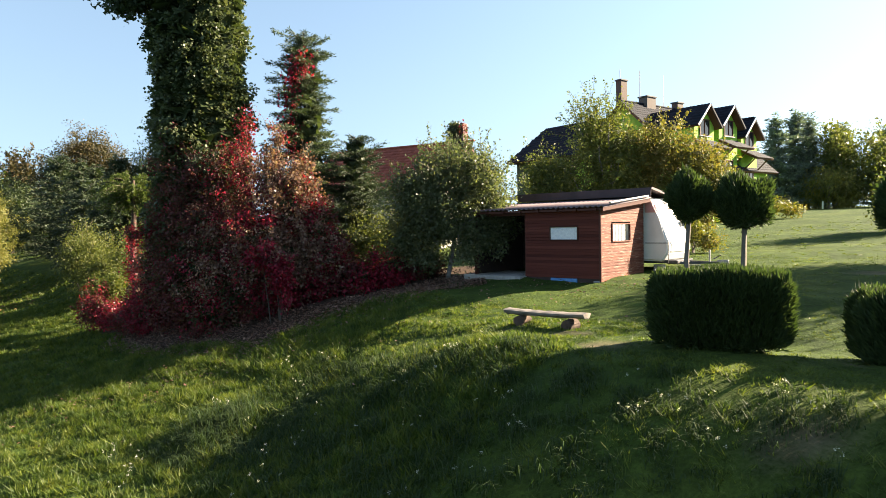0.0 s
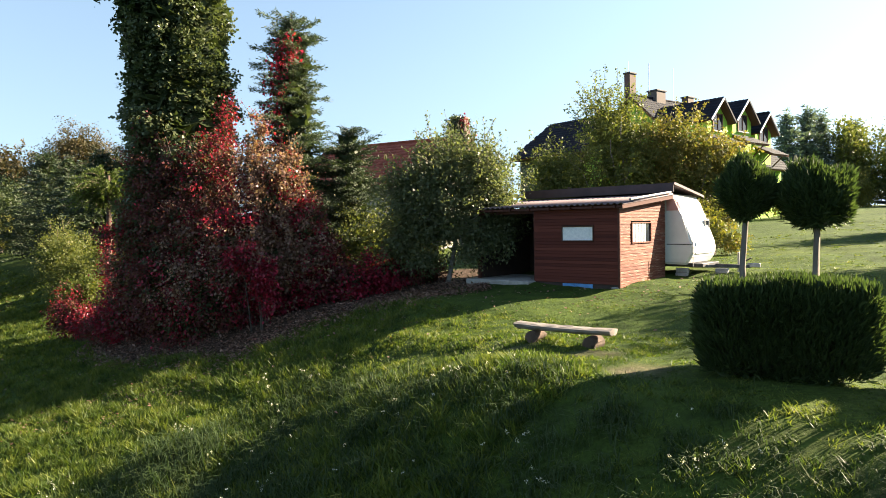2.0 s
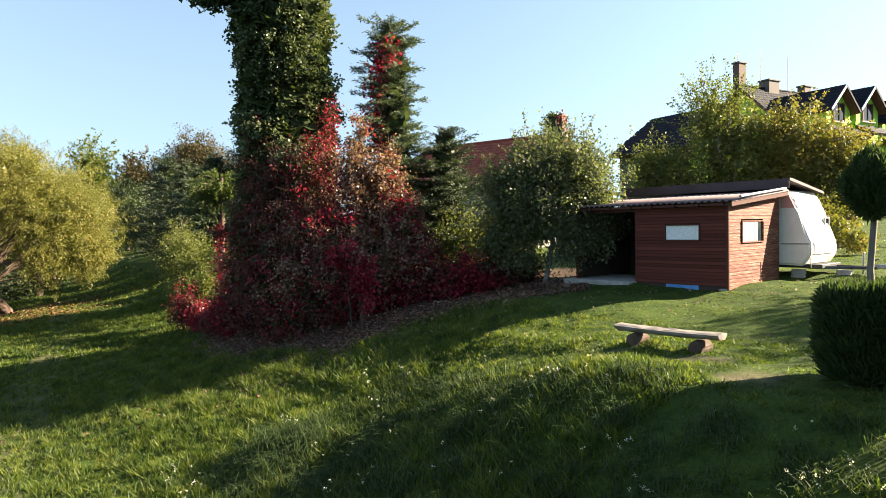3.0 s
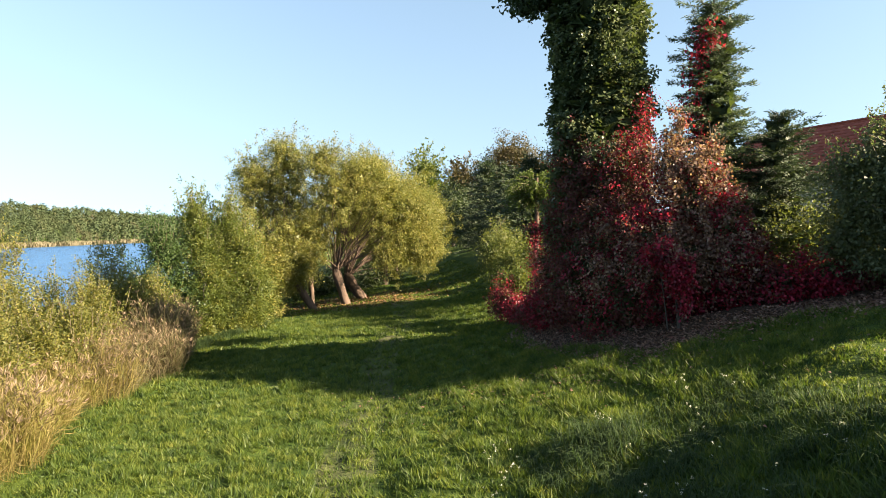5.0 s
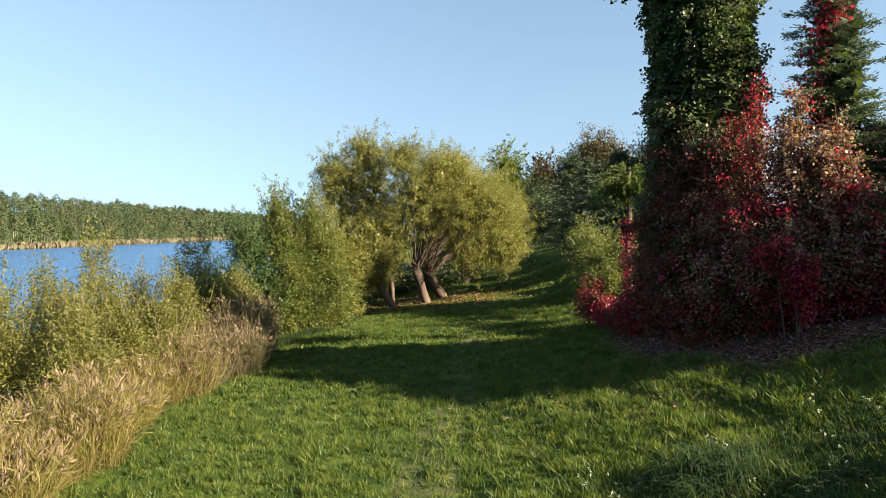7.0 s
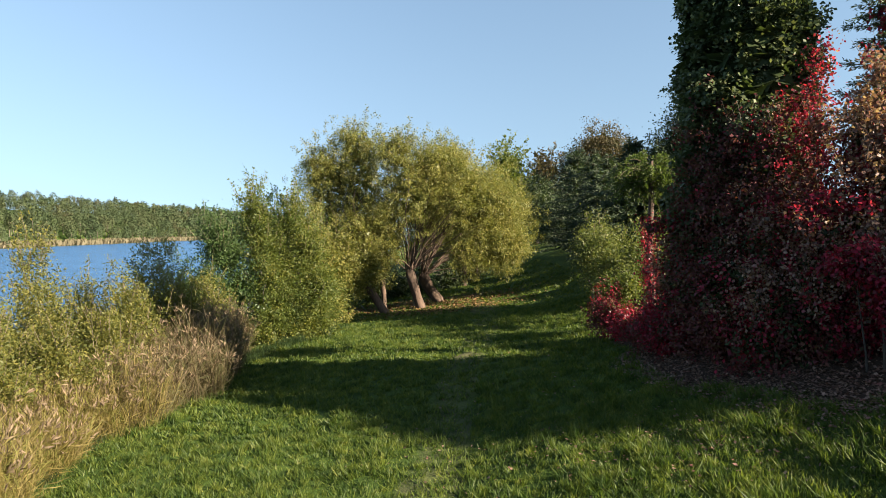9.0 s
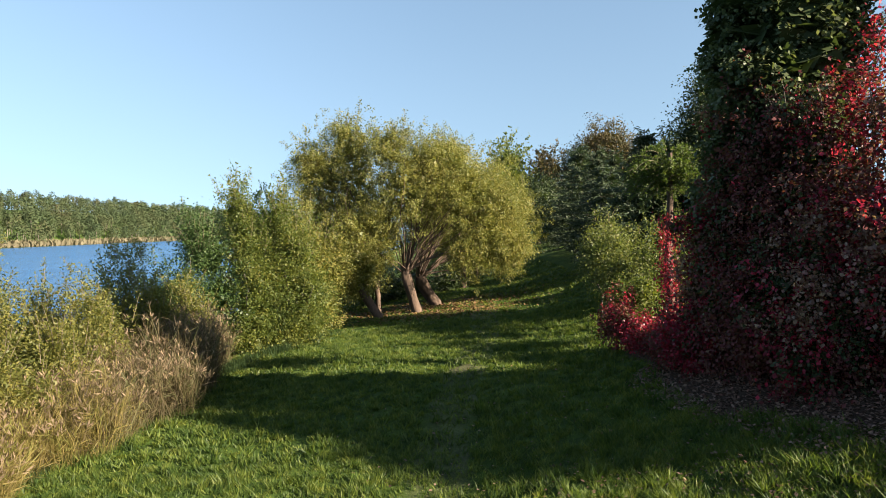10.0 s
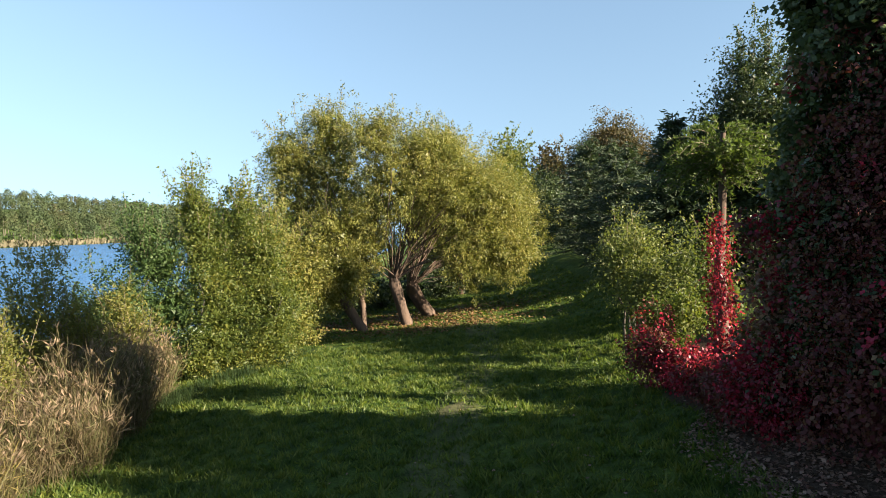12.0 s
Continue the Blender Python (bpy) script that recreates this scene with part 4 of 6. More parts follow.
def yew_sprays(shape, n, rng, length, up=0.8):
    """Upright sprays on a surface given by shape(n) -> points, outward ways."""
    P, D = shape(n)
    W = D * 0.55 + rng.standard_normal((len(P), 3)) * 0.28
    W[:, 2] += up
    return P, W, length * (0.5 + 0.9 * rng.random(len(P)))


def hedge_shape(sx, sy, sz, rng, p=6.5):
    def f(n):
        d = rng.standard_normal((n, 3))
        d[:, 2] = np.where(d[:, 2] < -1.2, -d[:, 2], d[:, 2])
        q = (np.abs(d) ** p).sum(1) ** (1 / p)
        d = d / q[:, None]
        r = 1 - 0.16 * rng.random((n, 1)) ** 2
        bul = 1 + 0.05 * np.sin(d[:, :1] * 4 + 1) + 0.04 * np.sin(d[:, 1:2] * 7)
        D = unit(np.sign(d) * np.abs(d) ** (p - 1))
        P = d * r * bul * np.array([sx, sy, sz])
        P[:, 2] += sz
        return P, D
    return f


def build_hedge(name, x, y, yaw, size, label, seed, n=26000, stems=()):
    rng = np.random.default_rng(seed)
    z = gz(x, y)
    root = thing(name, pose(x, y, z, 0, 0, yaw), label, "hedge", "clipped hedges")
    sx, sy, sz = size[0] / 2, size[1] / 2, size[2] / 2
    # solid dark body added to stand for the shade inside the hedge
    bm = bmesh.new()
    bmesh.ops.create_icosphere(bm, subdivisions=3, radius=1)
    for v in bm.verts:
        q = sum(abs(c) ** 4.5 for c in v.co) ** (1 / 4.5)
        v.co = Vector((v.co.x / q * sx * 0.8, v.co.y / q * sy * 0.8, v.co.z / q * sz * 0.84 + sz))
    part("shade_core", bm, M_DARKBARK, root)
    P, W, L = yew_sprays(hedge_shape(sx, sy, sz, rng), n, rng, 0.16)
    leaves_ob("sprays", P, W, L, 0.13, M_YEW, root, rng)
    m = int(n * 0.07)
    P = np.stack([(rng.random(m) * 1.9 - 0.95) * sx, (rng.random(m) * 1.9 - 0.95) * sy, 2 * sz * (0.93 + 0.05 * rng.random(m))], 1)
    W = rng.standard_normal((m, 3)) * 0.2
    W[:, 2] = 1
    leaves_ob("top_spray", P, W, 0.17 * (0.5 + 0.9 * rng.random(m)), 0.14, M_YEW, root, rng)
    rng2 = np.random.default_rng(seed + 1)
    t = [limb((rng2.normal() * sx * 0.4, rng2.normal() * sy * 0.3, -0.2), (rng2.normal() * sx * 0.6, rng2.normal() * sy * 0.5, sz), 0.04, 0.02, rng2) for k in range(9)]
    for v, q in t:
        mesh_ob("stem", v, q, None, M_DARKBARK, root, "", True)


def build_ball(x, y, z0, zc, r, label, seed, lean=(0, 0), n=34000, squash=1.0):
    rng = np.random.default_rng(seed)
    root = thing("clipped_yew_standard", pose(x, y, z0), label, "topiary tree", "clipped standards")
    h = zc - z0
    tubes_ob("trunk", [tube_arrays([(0, 0, -0.2), (0.02, 0.01, h * 0.3), (lean[0] * 0.4 - 0.03, 0.02, h * 0.6), (lean[0], lean[1], h)], [0.07, 0.048, 0.042, 0.038], 8, rng, 0.25)], M_BARK, root)
    d = unit(rng.standard_normal((n, 3)))
    bump_ = (1 + 0.2 * np.sin(d[:, :1] * 5 + seed) * np.sin(d[:, 2:3] * 4 + 1) + 0.12 * np.sin(d[:, 1:2] * 9 + seed) * np.sin(d[:, :1] * 8)) * (1 + 0.26 * np.clip(d[:, 2:3], -1, 0.5))
    P = d * np.array([r, r, r * 1.05 * squash]) * (0.58 + 0.42 * rng.random((n, 1)) ** 0.7) * (1 + 0.05 * rng.standard_normal((n, 1))) * bump_ + [lean[0], lean[1], h]
    W = d * 0.6 + rng.standard_normal((n, 3)) * 0.5
    W[:, 2] += 1.0
    # dark solid ball in place of the shade deep in the crown
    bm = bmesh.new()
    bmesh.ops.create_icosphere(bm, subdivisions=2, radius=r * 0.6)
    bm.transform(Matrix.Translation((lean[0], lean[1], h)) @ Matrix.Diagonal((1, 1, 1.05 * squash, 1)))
    part("shade_core", bm, M_DARKBARK, root)
    leaves_ob("crown", P, W, 0.12 * (0.5 + 0.9 * rng.random(n)), 0.16, M_YEW, root, rng)
    C = d[:26] * r * 0.8 + [lean[0], lean[1], h]
    for c in C[:12]:
        v, q = limb((lean[0] * 0.8, 0, h - r * 0.9), c, 0.025, 0.008, rng)
        mesh_ob("limb", v, q, None, M_BARK, root, "", True)


build_shed()
build_caravan()
build_bench()
build_hedge("clipped_hedge", 5.12, 12.15, -22, (2.3, 1.4, 1.3), "dark green clipped yew hedge block round two standards", 21, 60000)
build_hedge("clipped_hedge", 9.25, 10.5, -22, (4.5, 1.4, 1.25), "dark green clipped yew hedge on the lawn", 22, 60000)
build_ball(4.57, 12.25, gz(4.57, 12.25), 7.2, 0.32, "ball-clipped dark yew standard growing out of a hedge", 31, (0.04, 0), 34000, 1.22)
build_ball(5.46, 11.85, gz(5.46, 11.85), 7.08, 0.44, "broad ball-clipped dark yew standard growing out of a hedge", 32, (0.0, 0.02), 44000, 0.95)
build_ball(7.8, 10.95, gz(7.8, 10.95), 6.95, 0.44, "ball-clipped dark yew standard above a hedge", 33)

# ---- trees of the garden edge ----
def build_ivy_tree():
    """A tall poplar wrapped in ivy, its crown high above."""
    rng = np.random.default_rng(41)
    x, y = -10.2, 28.0
    z = gz(x, y)
    root = thing("ivy_clad_poplar", pose(x, y, z), "tall poplar whose trunk is thickly wrapped in dark ivy", "tree")
    tubes_ob("trunk", [tube_arrays([(0, 0, -0.4), (0, 0, 3), (0.1, 0, 8), (0.2, 0.1, 14), (0.3, 0.2, 19)], [0.8, 0.65, 0.55, 0.42, 0.25], 12, rng, 0.06)], M_DARKBARK, root)
    # ivy sleeve: overlapping shelves of leaves
    n = 2500
    h = 0.5 + 14.8 * rng.random(n)
    az = 2 * np.pi * rng.random(n)
    R = 1.66 + 0.17 * rng.standard_normal(n) + 0.12 * np.sin(az * 3 + h * 0.9) + 0.16 * np.sin(h * 1.7 + az * 2) - 0.012 * (h - 6)
    C = np.stack([np.cos(az) * R, np.sin(az) * R, h], 1)
    D = np.stack([np.cos(az), np.sin(az), 0 * az], 1)
    per = 34
    off = rng.standard_normal((n, per, 3)) * np.array([0.12, 0.12, 0.1])
    P = (C[:, None] + off).reshape(-1, 3)
    W = np.repeat(D, per, 0) * 0.9 + rng.standard_normal((n * per, 3)) * 0.55
    W[:, 2] -= 0.35
    leaves_ob("ivy", P, W, 0.112 * (0.6 + 0.8 * rng.random(len(P))), 0.85, M_IVY, root, rng, "dense dark ivy sleeve", 0.25, np.repeat(D * 0.7 + np.array([0, 0, 0.4]) + rng.standard_normal((n, 3)) * 0.5, per, 0), True)
    # large dark leaves behind the sleeve, in place of the shade between its shelves
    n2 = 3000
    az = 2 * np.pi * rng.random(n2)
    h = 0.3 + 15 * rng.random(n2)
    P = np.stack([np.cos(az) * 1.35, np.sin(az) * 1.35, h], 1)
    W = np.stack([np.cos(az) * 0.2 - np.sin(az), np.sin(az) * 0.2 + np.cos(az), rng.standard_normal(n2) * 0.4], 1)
    leaves_ob("ivy_shade_fill", P, W, 0.8, 0.8, M_DARK, root, rng)
    # crown high up, with the low bough on one side
    lobes = [(-2.6, -0.8, 12.9, 0.9, 0.8, 0.55), (-1.9, -0.6, 13.6, 1.2, 1.0, 0.9), (-1.4, -0.4, 11.6, 0.55, 0.6, 0.8), (-1.0, 0, 15.5, 2.4, 2.0, 1.7), (1.4, 0.4, 15.6, 1.9, 1.7, 1.3), (0, 0, 17.2, 2.4, 2.2, 1.8)]
    C, D = lobe_clumps(lobes[:3] * 3 + lobes[3:], 1400, rng, 0.3, 0.12)
    P, W, N = clump_leaves(C, D, 15, 0.17, rng, 0.25)
    leaves_ob("crown", P, W, 0.16 * (0.6 + 0.8 * rng.random(len(P))), 0.8, M_POPLAR, root, rng, "", 0.25, N)
    t = [limb((0, 0, 9.5 + 5 * rng.random()), c, 0.1, 0.02, rng, 0.1) for c in C[rng.choice(len(C), 26, replace=False)]]
    for v, q in t:
        mesh_ob("limb", v, q, None, M_DARKBARK, root, "", True)


def vine_mound(name, lobes, label, seed, mats, clumps, per=15, leaf=0.15, spread=0.2, hang=0.5, stems=10, shoots=0):
    """A shrub or small tree smothered in creeper: several kinds of leaf on one frame of stems."""
    rng = np.random.default_rng(seed)
    L = np.array(lobes, float)
    x, y = L[:, 0].mean(), L[:, 1].mean()
    z = gz(x, y)
    root = thing(name, pose(x, y, z), label, "creeper")
    lob = [(a - x, b - y, c - z, rx, ry, rz) for a, b, c, rx, ry, rz in lobes]
    C, D = lobe_clumps(lob, clumps, rng, 0.5, 0.3)
    gr = ground_z(C[:, 0] + x, C[:, 1] + y) - z
    C[:, 2] = np.maximum(C[:, 2], gr + 0.1 + 0.3 * rng.random(len(C)))
    t = [limb((C[k][0] * 0.6, C[k][1] * 0.6 + 0.3, float(ground_z(x + C[k][0] * 0.6, y + C[k][1] * 0.6 + 0.3)) - z - 0.2), C[k], 0.03, 0.01, rng, 0.1, 0.1) for k in rng.choice(len(C), stems, replace=False)]
    if shoots:
        hi = np.argsort(-C[:, 2])[:shoots * 4]
        ids = rng.choice(hi, shoots, replace=False)
        tw, P2, W2 = sprig_arrays(C[ids], D[ids], rng, 0.7, 14, 0.06, 0.7)
        t += tw
        leaves_ob("shoot_leaves", P2, W2, leaf * (0.6 + 0.7 * rng.random(len(P2))), 0.6, mats[0][1], root, rng)
    for v, q in t[:stems]:
        mesh_ob("stem", v, q, None, M_DARKBARK, root, "", True)
    if t[stems:]:
        tubes_ob("shoot_mass", t[stems:], M_DARKBARK, root)
    # dark green fill that stands for the shade between the creeper leaves
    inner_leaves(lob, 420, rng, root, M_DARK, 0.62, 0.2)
    # patches: a slow field decides which leaf grows where
    field = np.sin(C[:, 0] * 1.9 + seed) + np.sin(C[:, 2] * 1.4 + seed * 2) + np.sin(C[:, 1] * 1.7) + 0.8 * rng.standard_normal(len(C))
    order = np.argsort(field)
    k0 = 0
    for nm, mat, share in mats:
        k1 = k0 + int(round(share * len(C)))
        idx = order[k0:k1]
        k0 = k1
        if len(idx) == 0:
            continue
        P, W, N = clump_leaves(C[idx], D[idx], int(per * 1.15), spread, rng, hang, 0.5)
        leaves_ob(nm, P, W, 1.02 * leaf * (0.55 + 0.9 * rng.random(len(P))), 0.65, mat, root, rng, "", 0.25, N, True)
    return root


def build_creeper_spruce():
    root = conifer("creeper_hung_spruce", (-6.0, 29.1), 11.2, 1.2, "old spruce hung with crimson creeper", 51, M_SPRUCE, "spruce", 0.2, 60, 8, 0.12, 0.14, 0.15, 0.42, 0.25, dens=2.6)
    creeper("creeper", [(-0.5, -0.8, 5.5, 0.3), (-0.6, -0.7, 7.0, 0.35), (-0.5, -0.7, 8.5, 0.2), (0.0, -0.8, 9.5, 0.35), (0.2, -0.6, 9.8, 0.25)], 0.17, 700, M_CREEPER, 52, root, 0.15, "crimson creeper")
    return root


build_ivy_tree()
vine_mound("creeper_tree", [(-7.0, 25.2, 6.0, 1.8, 1.4, 2.3), (-5.9, 25.2, 7.9, 0.95, 0.9, 1.5), (-6.6, 25.2, 9.0, 0.5, 0.5, 0.8), (-6.3, 25.3, 10.1, 0.22, 0.25, 0.8), (-5.3, 25.2, 8.9, 0.4, 0.45, 0.8), (-4.9, 25.1, 7.0, 0.8, 0.8, 1.2), (-4.4, 25.3, 6.0, 0.75, 0.7, 0.8), (-6.0, 24.6, 5.6, 1.1, 0.8, 1.2)],
           "small tree smothered in rust and crimson creeper", 61, [("rusty_leaves", M_RUST, 0.62), ("red_leaves", M_CREEPER, 0.2), ("shaded_leaves", M_CREEPER_DARK, 0.18)], 1700, 24, 0.095, 0.125, 0.4, 14, 90)
vine_mound("creeper_thicket", [(-9.0, 25.4, 5.0, 1.7, 1.4, 2.5), (-10.3, 26.2, 4.6, 1.2, 1.2, 2.1), (-11.4, 27.0, 4.4, 0.9, 1.0, 1.7), (-8.2, 24.9, 4.2, 1.6, 1.2, 1.6), (-9.4, 26.5, 7.4, 1.5, 1.1, 1.6), (-10.6, 27.2, 6.6, 1.0, 1.0, 1.4), (-12.1, 27.4, 4.8, 0.85, 0.8, 2.0), (-11.4, 27.0, 6.4, 0.8, 0.8, 1.1), (-10.5, 26.4, 8.6, 1.0, 0.8, 1.8), (-9.1, 26.1, 8.8, 0.9, 0.8, 1.3)],
           "dense thicket overgrown with dark wine-red creeper", 62, [("shaded_leaves", M_CREEPER_DARK, 0.54), ("green_leaves", M_POPLAR, 0.16), ("red_leaves", M_CREEPER, 0.19), ("rusty_leaves", M_RUST, 0.11)], 2700, 25, 0.09, 0.13, 0.45, 16, 40)
vine_mound("creeper_spire", [(-7.7, 26.0, 9.2, 0.36, 0.34, 1.0), (-7.75, 26.0, 10.5, 0.22, 0.24, 0.8), (-7.6, 25.9, 11.2, 0.12, 0.12, 0.4)], "crimson creeper climbing the ivy trunk", 63, [("red_leaves", M_CREEPER, 0.5), ("rusty_leaves", M_RUST, 0.3), ("shaded_leaves", M_CREEPER_DARK, 0.2)], 95, 18, 0.09, 0.17, 0.5, 5)
vine_mound("hanging_creeper", [(-6.4, 23.3, 5.9, 0.7, 0.3, 0.4), (-5.8, 23.1, 5.35, 0.4, 0.25, 0.55), (-5.6, 23.0, 4.6, 0.14, 0.14, 0.45)], "bright red creeper hanging in strands", 64, [("red_leaves", M_CREEPER, 0.9), ("rusty_leaves", M_RUST, 0.1)], 150, 20, 0.095, 0.12, 0.9, 6)
vine_mound("creeper_hedge", [(-5.0, 25.2, 4.6, 1.2, 0.8, 0.9), (-3.4, 25.6, 4.9, 1.2, 0.8, 0.85), (-1.9, 26.0, 5.1, 1.0, 0.8, 0.8), (-0.7, 26.4, 5.1, 0.8, 0.7, 0.7), (-6.6, 24.6, 4.2, 1.0, 0.6, 0.8)],
           "low hedge overgrown with deep red creeper", 65, [("red_leaves", M_CREEPER, 0.5), ("shaded_leaves", M_CREEPER_DARK, 0.5)], 800, 24, 0.095, 0.14, 0.5, 14)
build_creeper_spruce()
conifer("spruce", (-3.9, 29.6), 6.3, 2.0, "dark green spruce with a long leaning bough", 53, M_DARKSPRUCE, "spruce", 0.16, 34, 9, 0.1, 0.13, 0.1, 0.5, 0.6, dens=2.4)
broadleaf("shrub", (-1.9, 28.2), [(-1.9, 28.2, 6.4, 1.2, 1.0, 1.4), (-3.0, 27.6, 6.0, 1.2, 1.0, 1.5), (-0.6, 28.6, 6.6, 1.0, 1.0, 1.3)], "green shrub behind the creeper hedge", "shrub", 71, M_BIRCH, 0.11, 0.55, 420, 14, 0.22, 0.06, None, None, 0.1, 0.4, 0.15, 8, 0, 0.8, 3)
broadleaf("birch", (0.17, 25.4), [(0.1854, 25.83, 8.34, 1.81, 1.54, 1.63), (1.4008, 25.74, 7.98, 1.27, 1.18, 1.54), (-1.03, 25.83, 7.61, 1.18, 1.18, 1.45), (0.3708, 25.83, 9.06, 1.27, 1.09, 0.81), (1.957, 25.56, 7.52, 0.91, 0.81, 1.09), (-0.2781, 25.56, 6.8, 1.09, 1, 0.91), (2.0497, 25.29, 6.8, 0.72, 0.63, 0.81), (0.9373, 25.29, 6.71, 1, 0.81, 0.81), (1.8025, 24.95, 6.35, 0.6, 0.5, 0.6), (0.927, 24.85, 6, 0.7, 0.6, 0.55), (-1.545, 25.45, 6.2, 0.8, 0.8, 0.8), (-0.618, 25.25, 5.7, 0.7, 0.7, 0.5), (1.648, 25.55, 8.7, 0.6, 0.6, 0.7), (-1.339, 25.75, 8.3, 0.6, 0.6, 0.7)],
          "young birch with dense silvery green crown and pale trunk", "birch", 72, M_SILVER, 0.11, 0.6, 1900, 19, 0.15, 0.085, (0.28, 0.1, 1.9), M_BIRCHBARK, 0.25, 0.4, 0.24, 18, 150, 0.95)


# ---- houses ----
M_GREENWALL = plain_mat("green_render", (0.2, 0.4, 0.04), (0.27, 0.5, 0.06), 0.85, 1.2, 0.0, 0.3)
M_DARKTILE = tile_mat("dark_roof_tile", (0.009, 0.011, 0.018), (0.02, 0.023, 0.034), 0.8)
M_REDTILE = tile_mat("red_roof_tile", (0.2, 0.045, 0.03), (0.38, 0.1, 0.065), 0.65)
M_GREYWALL = plain_mat("grey_render", (0.3, 0.28, 0.25), (0.42, 0.4, 0.36), 0.9, 1.5, 0.0, 0.4)
# green render darkened for the shade of trees and eaves on the wing
M_WINGSHADE = plain_mat("shaded_green_render", (0.05, 0.065, 0.03), (0.085, 0.1, 0.05), 0.9, 1.5, 0.0, 0.4)
M_SOFFIT = plain_mat("white_trim", (0.6, 0.6, 0.58), (0.75, 0.75, 0.73), 0.5)
M_BRICKC = brick_mat("chimney_brick", (0.075, 0.045, 0.036), (0.11, 0.07, 0.055), (0.11, 0.1, 0.09))
M_CAP = plain_mat("chimney_cap", (0.05, 0.05, 0.05), (0.1, 0.1, 0.1), 0.8)
M_BROWN = wood_mat("brown_fascia", [(0.07, 0.035, 0.025), (0.13, 0.06, 0.04)], (1, 10, 10), 0.6)


def inside(poly, a, b):
    hit = False
    for (x0, y0), (x1, y1) in zip(poly, poly[1:] + poly[:1]):
        if (y0 > b) != (y1 > b) and a < (x1 - x0) * (b - y0) / (y1 - y0) + x0:
            hit = not hit
    return hit


def roof_plane(parent, o, a, b, poly, mat, under, tw=0.32, th=0.36):
    """A roof slab with its courses of tiles: o the origin, a along the eave, b up the slope, poly the outline in metres along a and b."""
    o, a, b = np.array(o, float), unit(np.array(a, float)), unit(np.array(b, float))
    n = np.cross(a, b)
    if n[2] < 0:
        n = -n
    k = len(poly)
    V = [o + a * p + b * q + n * h for h in (-0.16, 0.0) for p, q in poly]
    bm = bmesh.new()
    vs = [bm.verts.new(v) for v in V]
    bm.faces.new(vs[:k])
    bm.faces.new(vs[k:][::-1])
    for i in range(k):
        j = (i + 1) % k
        bm.faces.new((vs[i], vs[k + i], vs[k + j], vs[j]))
    slab = part("roof", bm, under, parent)
    lo, hi = np.min(poly, axis=0), np.max(poly, axis=0)
    rng = np.random.default_rng(9)
    TV, TQ = [], []
    for r in np.arange(lo[1] - 0.03, hi[1], th):
        for c in np.arange(lo[0], hi[0], tw):
            if not inside(poly, c + tw / 2, min(r + th / 2, hi[1] - 0.02)):
                continue
            j = rng.normal() * 0.004
            pts = [(c, r, 0.05), (c + tw * 0.3, r, 0.085), (c + tw * 0.65, r, 0.04), (c + tw, r, 0.05), (c, r + th, 0.012), (c + tw * 0.3, r + th, 0.047), (c + tw * 0.65, r + th, 0.005), (c + tw, r + th, 0.012),
                   (c, r, 0.0), (c + tw * 0.3, r, 0.02), (c + tw * 0.65, r, 0.0), (c + tw, r, 0.0)]
            s = len(TV)
            TV += [o + a * p + b * q + n * (h + j) for p, q, h in pts]
            TQ += [(s + i, s + i + 1, s + i + 5, s + i + 4) for i in range(3)] + [(s + 8 + i, s + 9 + i, s + i + 1, s + i) for i in range(3)]
    t = mesh_ob("roof_tiles", np.array(TV), np.array(TQ), None, mat, slab)
    t["kind"] = "stuff"
    return slab


def house_window(parent, at, way, normal, w, h):
    rot = Matrix((Vector(way), Vector(normal), Vector((0, 0, 1)))).transposed().to_4x4()
    m = Matrix.Translation(at) @ rot
    bm = bmesh.new()
    for size, c in (((w + 0.16, 0.09, 0.08), (0, 0, h / 2)), ((w + 0.16, 0.09, 0.08), (0, 0, -h / 2)), ((0.08, 0.09, h), (w / 2, 0, 0)), ((0.08, 0.09, h), (-w / 2, 0, 0)), ((0.07, 0.08, h), (0, 0, 0))):
        b = box_bm(size, c)
        me = bpy.data.meshes.new("tmp")
        b.to_mesh(me)
        b.free()
        bm.from_mesh(me)
        bpy.data.meshes.remove(me)
    bm.transform(m)
    fr = part("window", bm, M_BROWN, parent)
    for sx in (-1, 1):
        g = box_bm((w / 2 - 0.07, 0.02, h - 0.08), (sx * w / 4, -0.01, 0))
        g.transform(m)
        part("pane", g, M_GLASS, fr)
    s = box_bm((w + 0.3, 0.2, 0.05), (0, 0.05, -h / 2 - 0.07), 0.01)
    s.transform(m)
    part("sill", s, M_SOFFIT, fr)


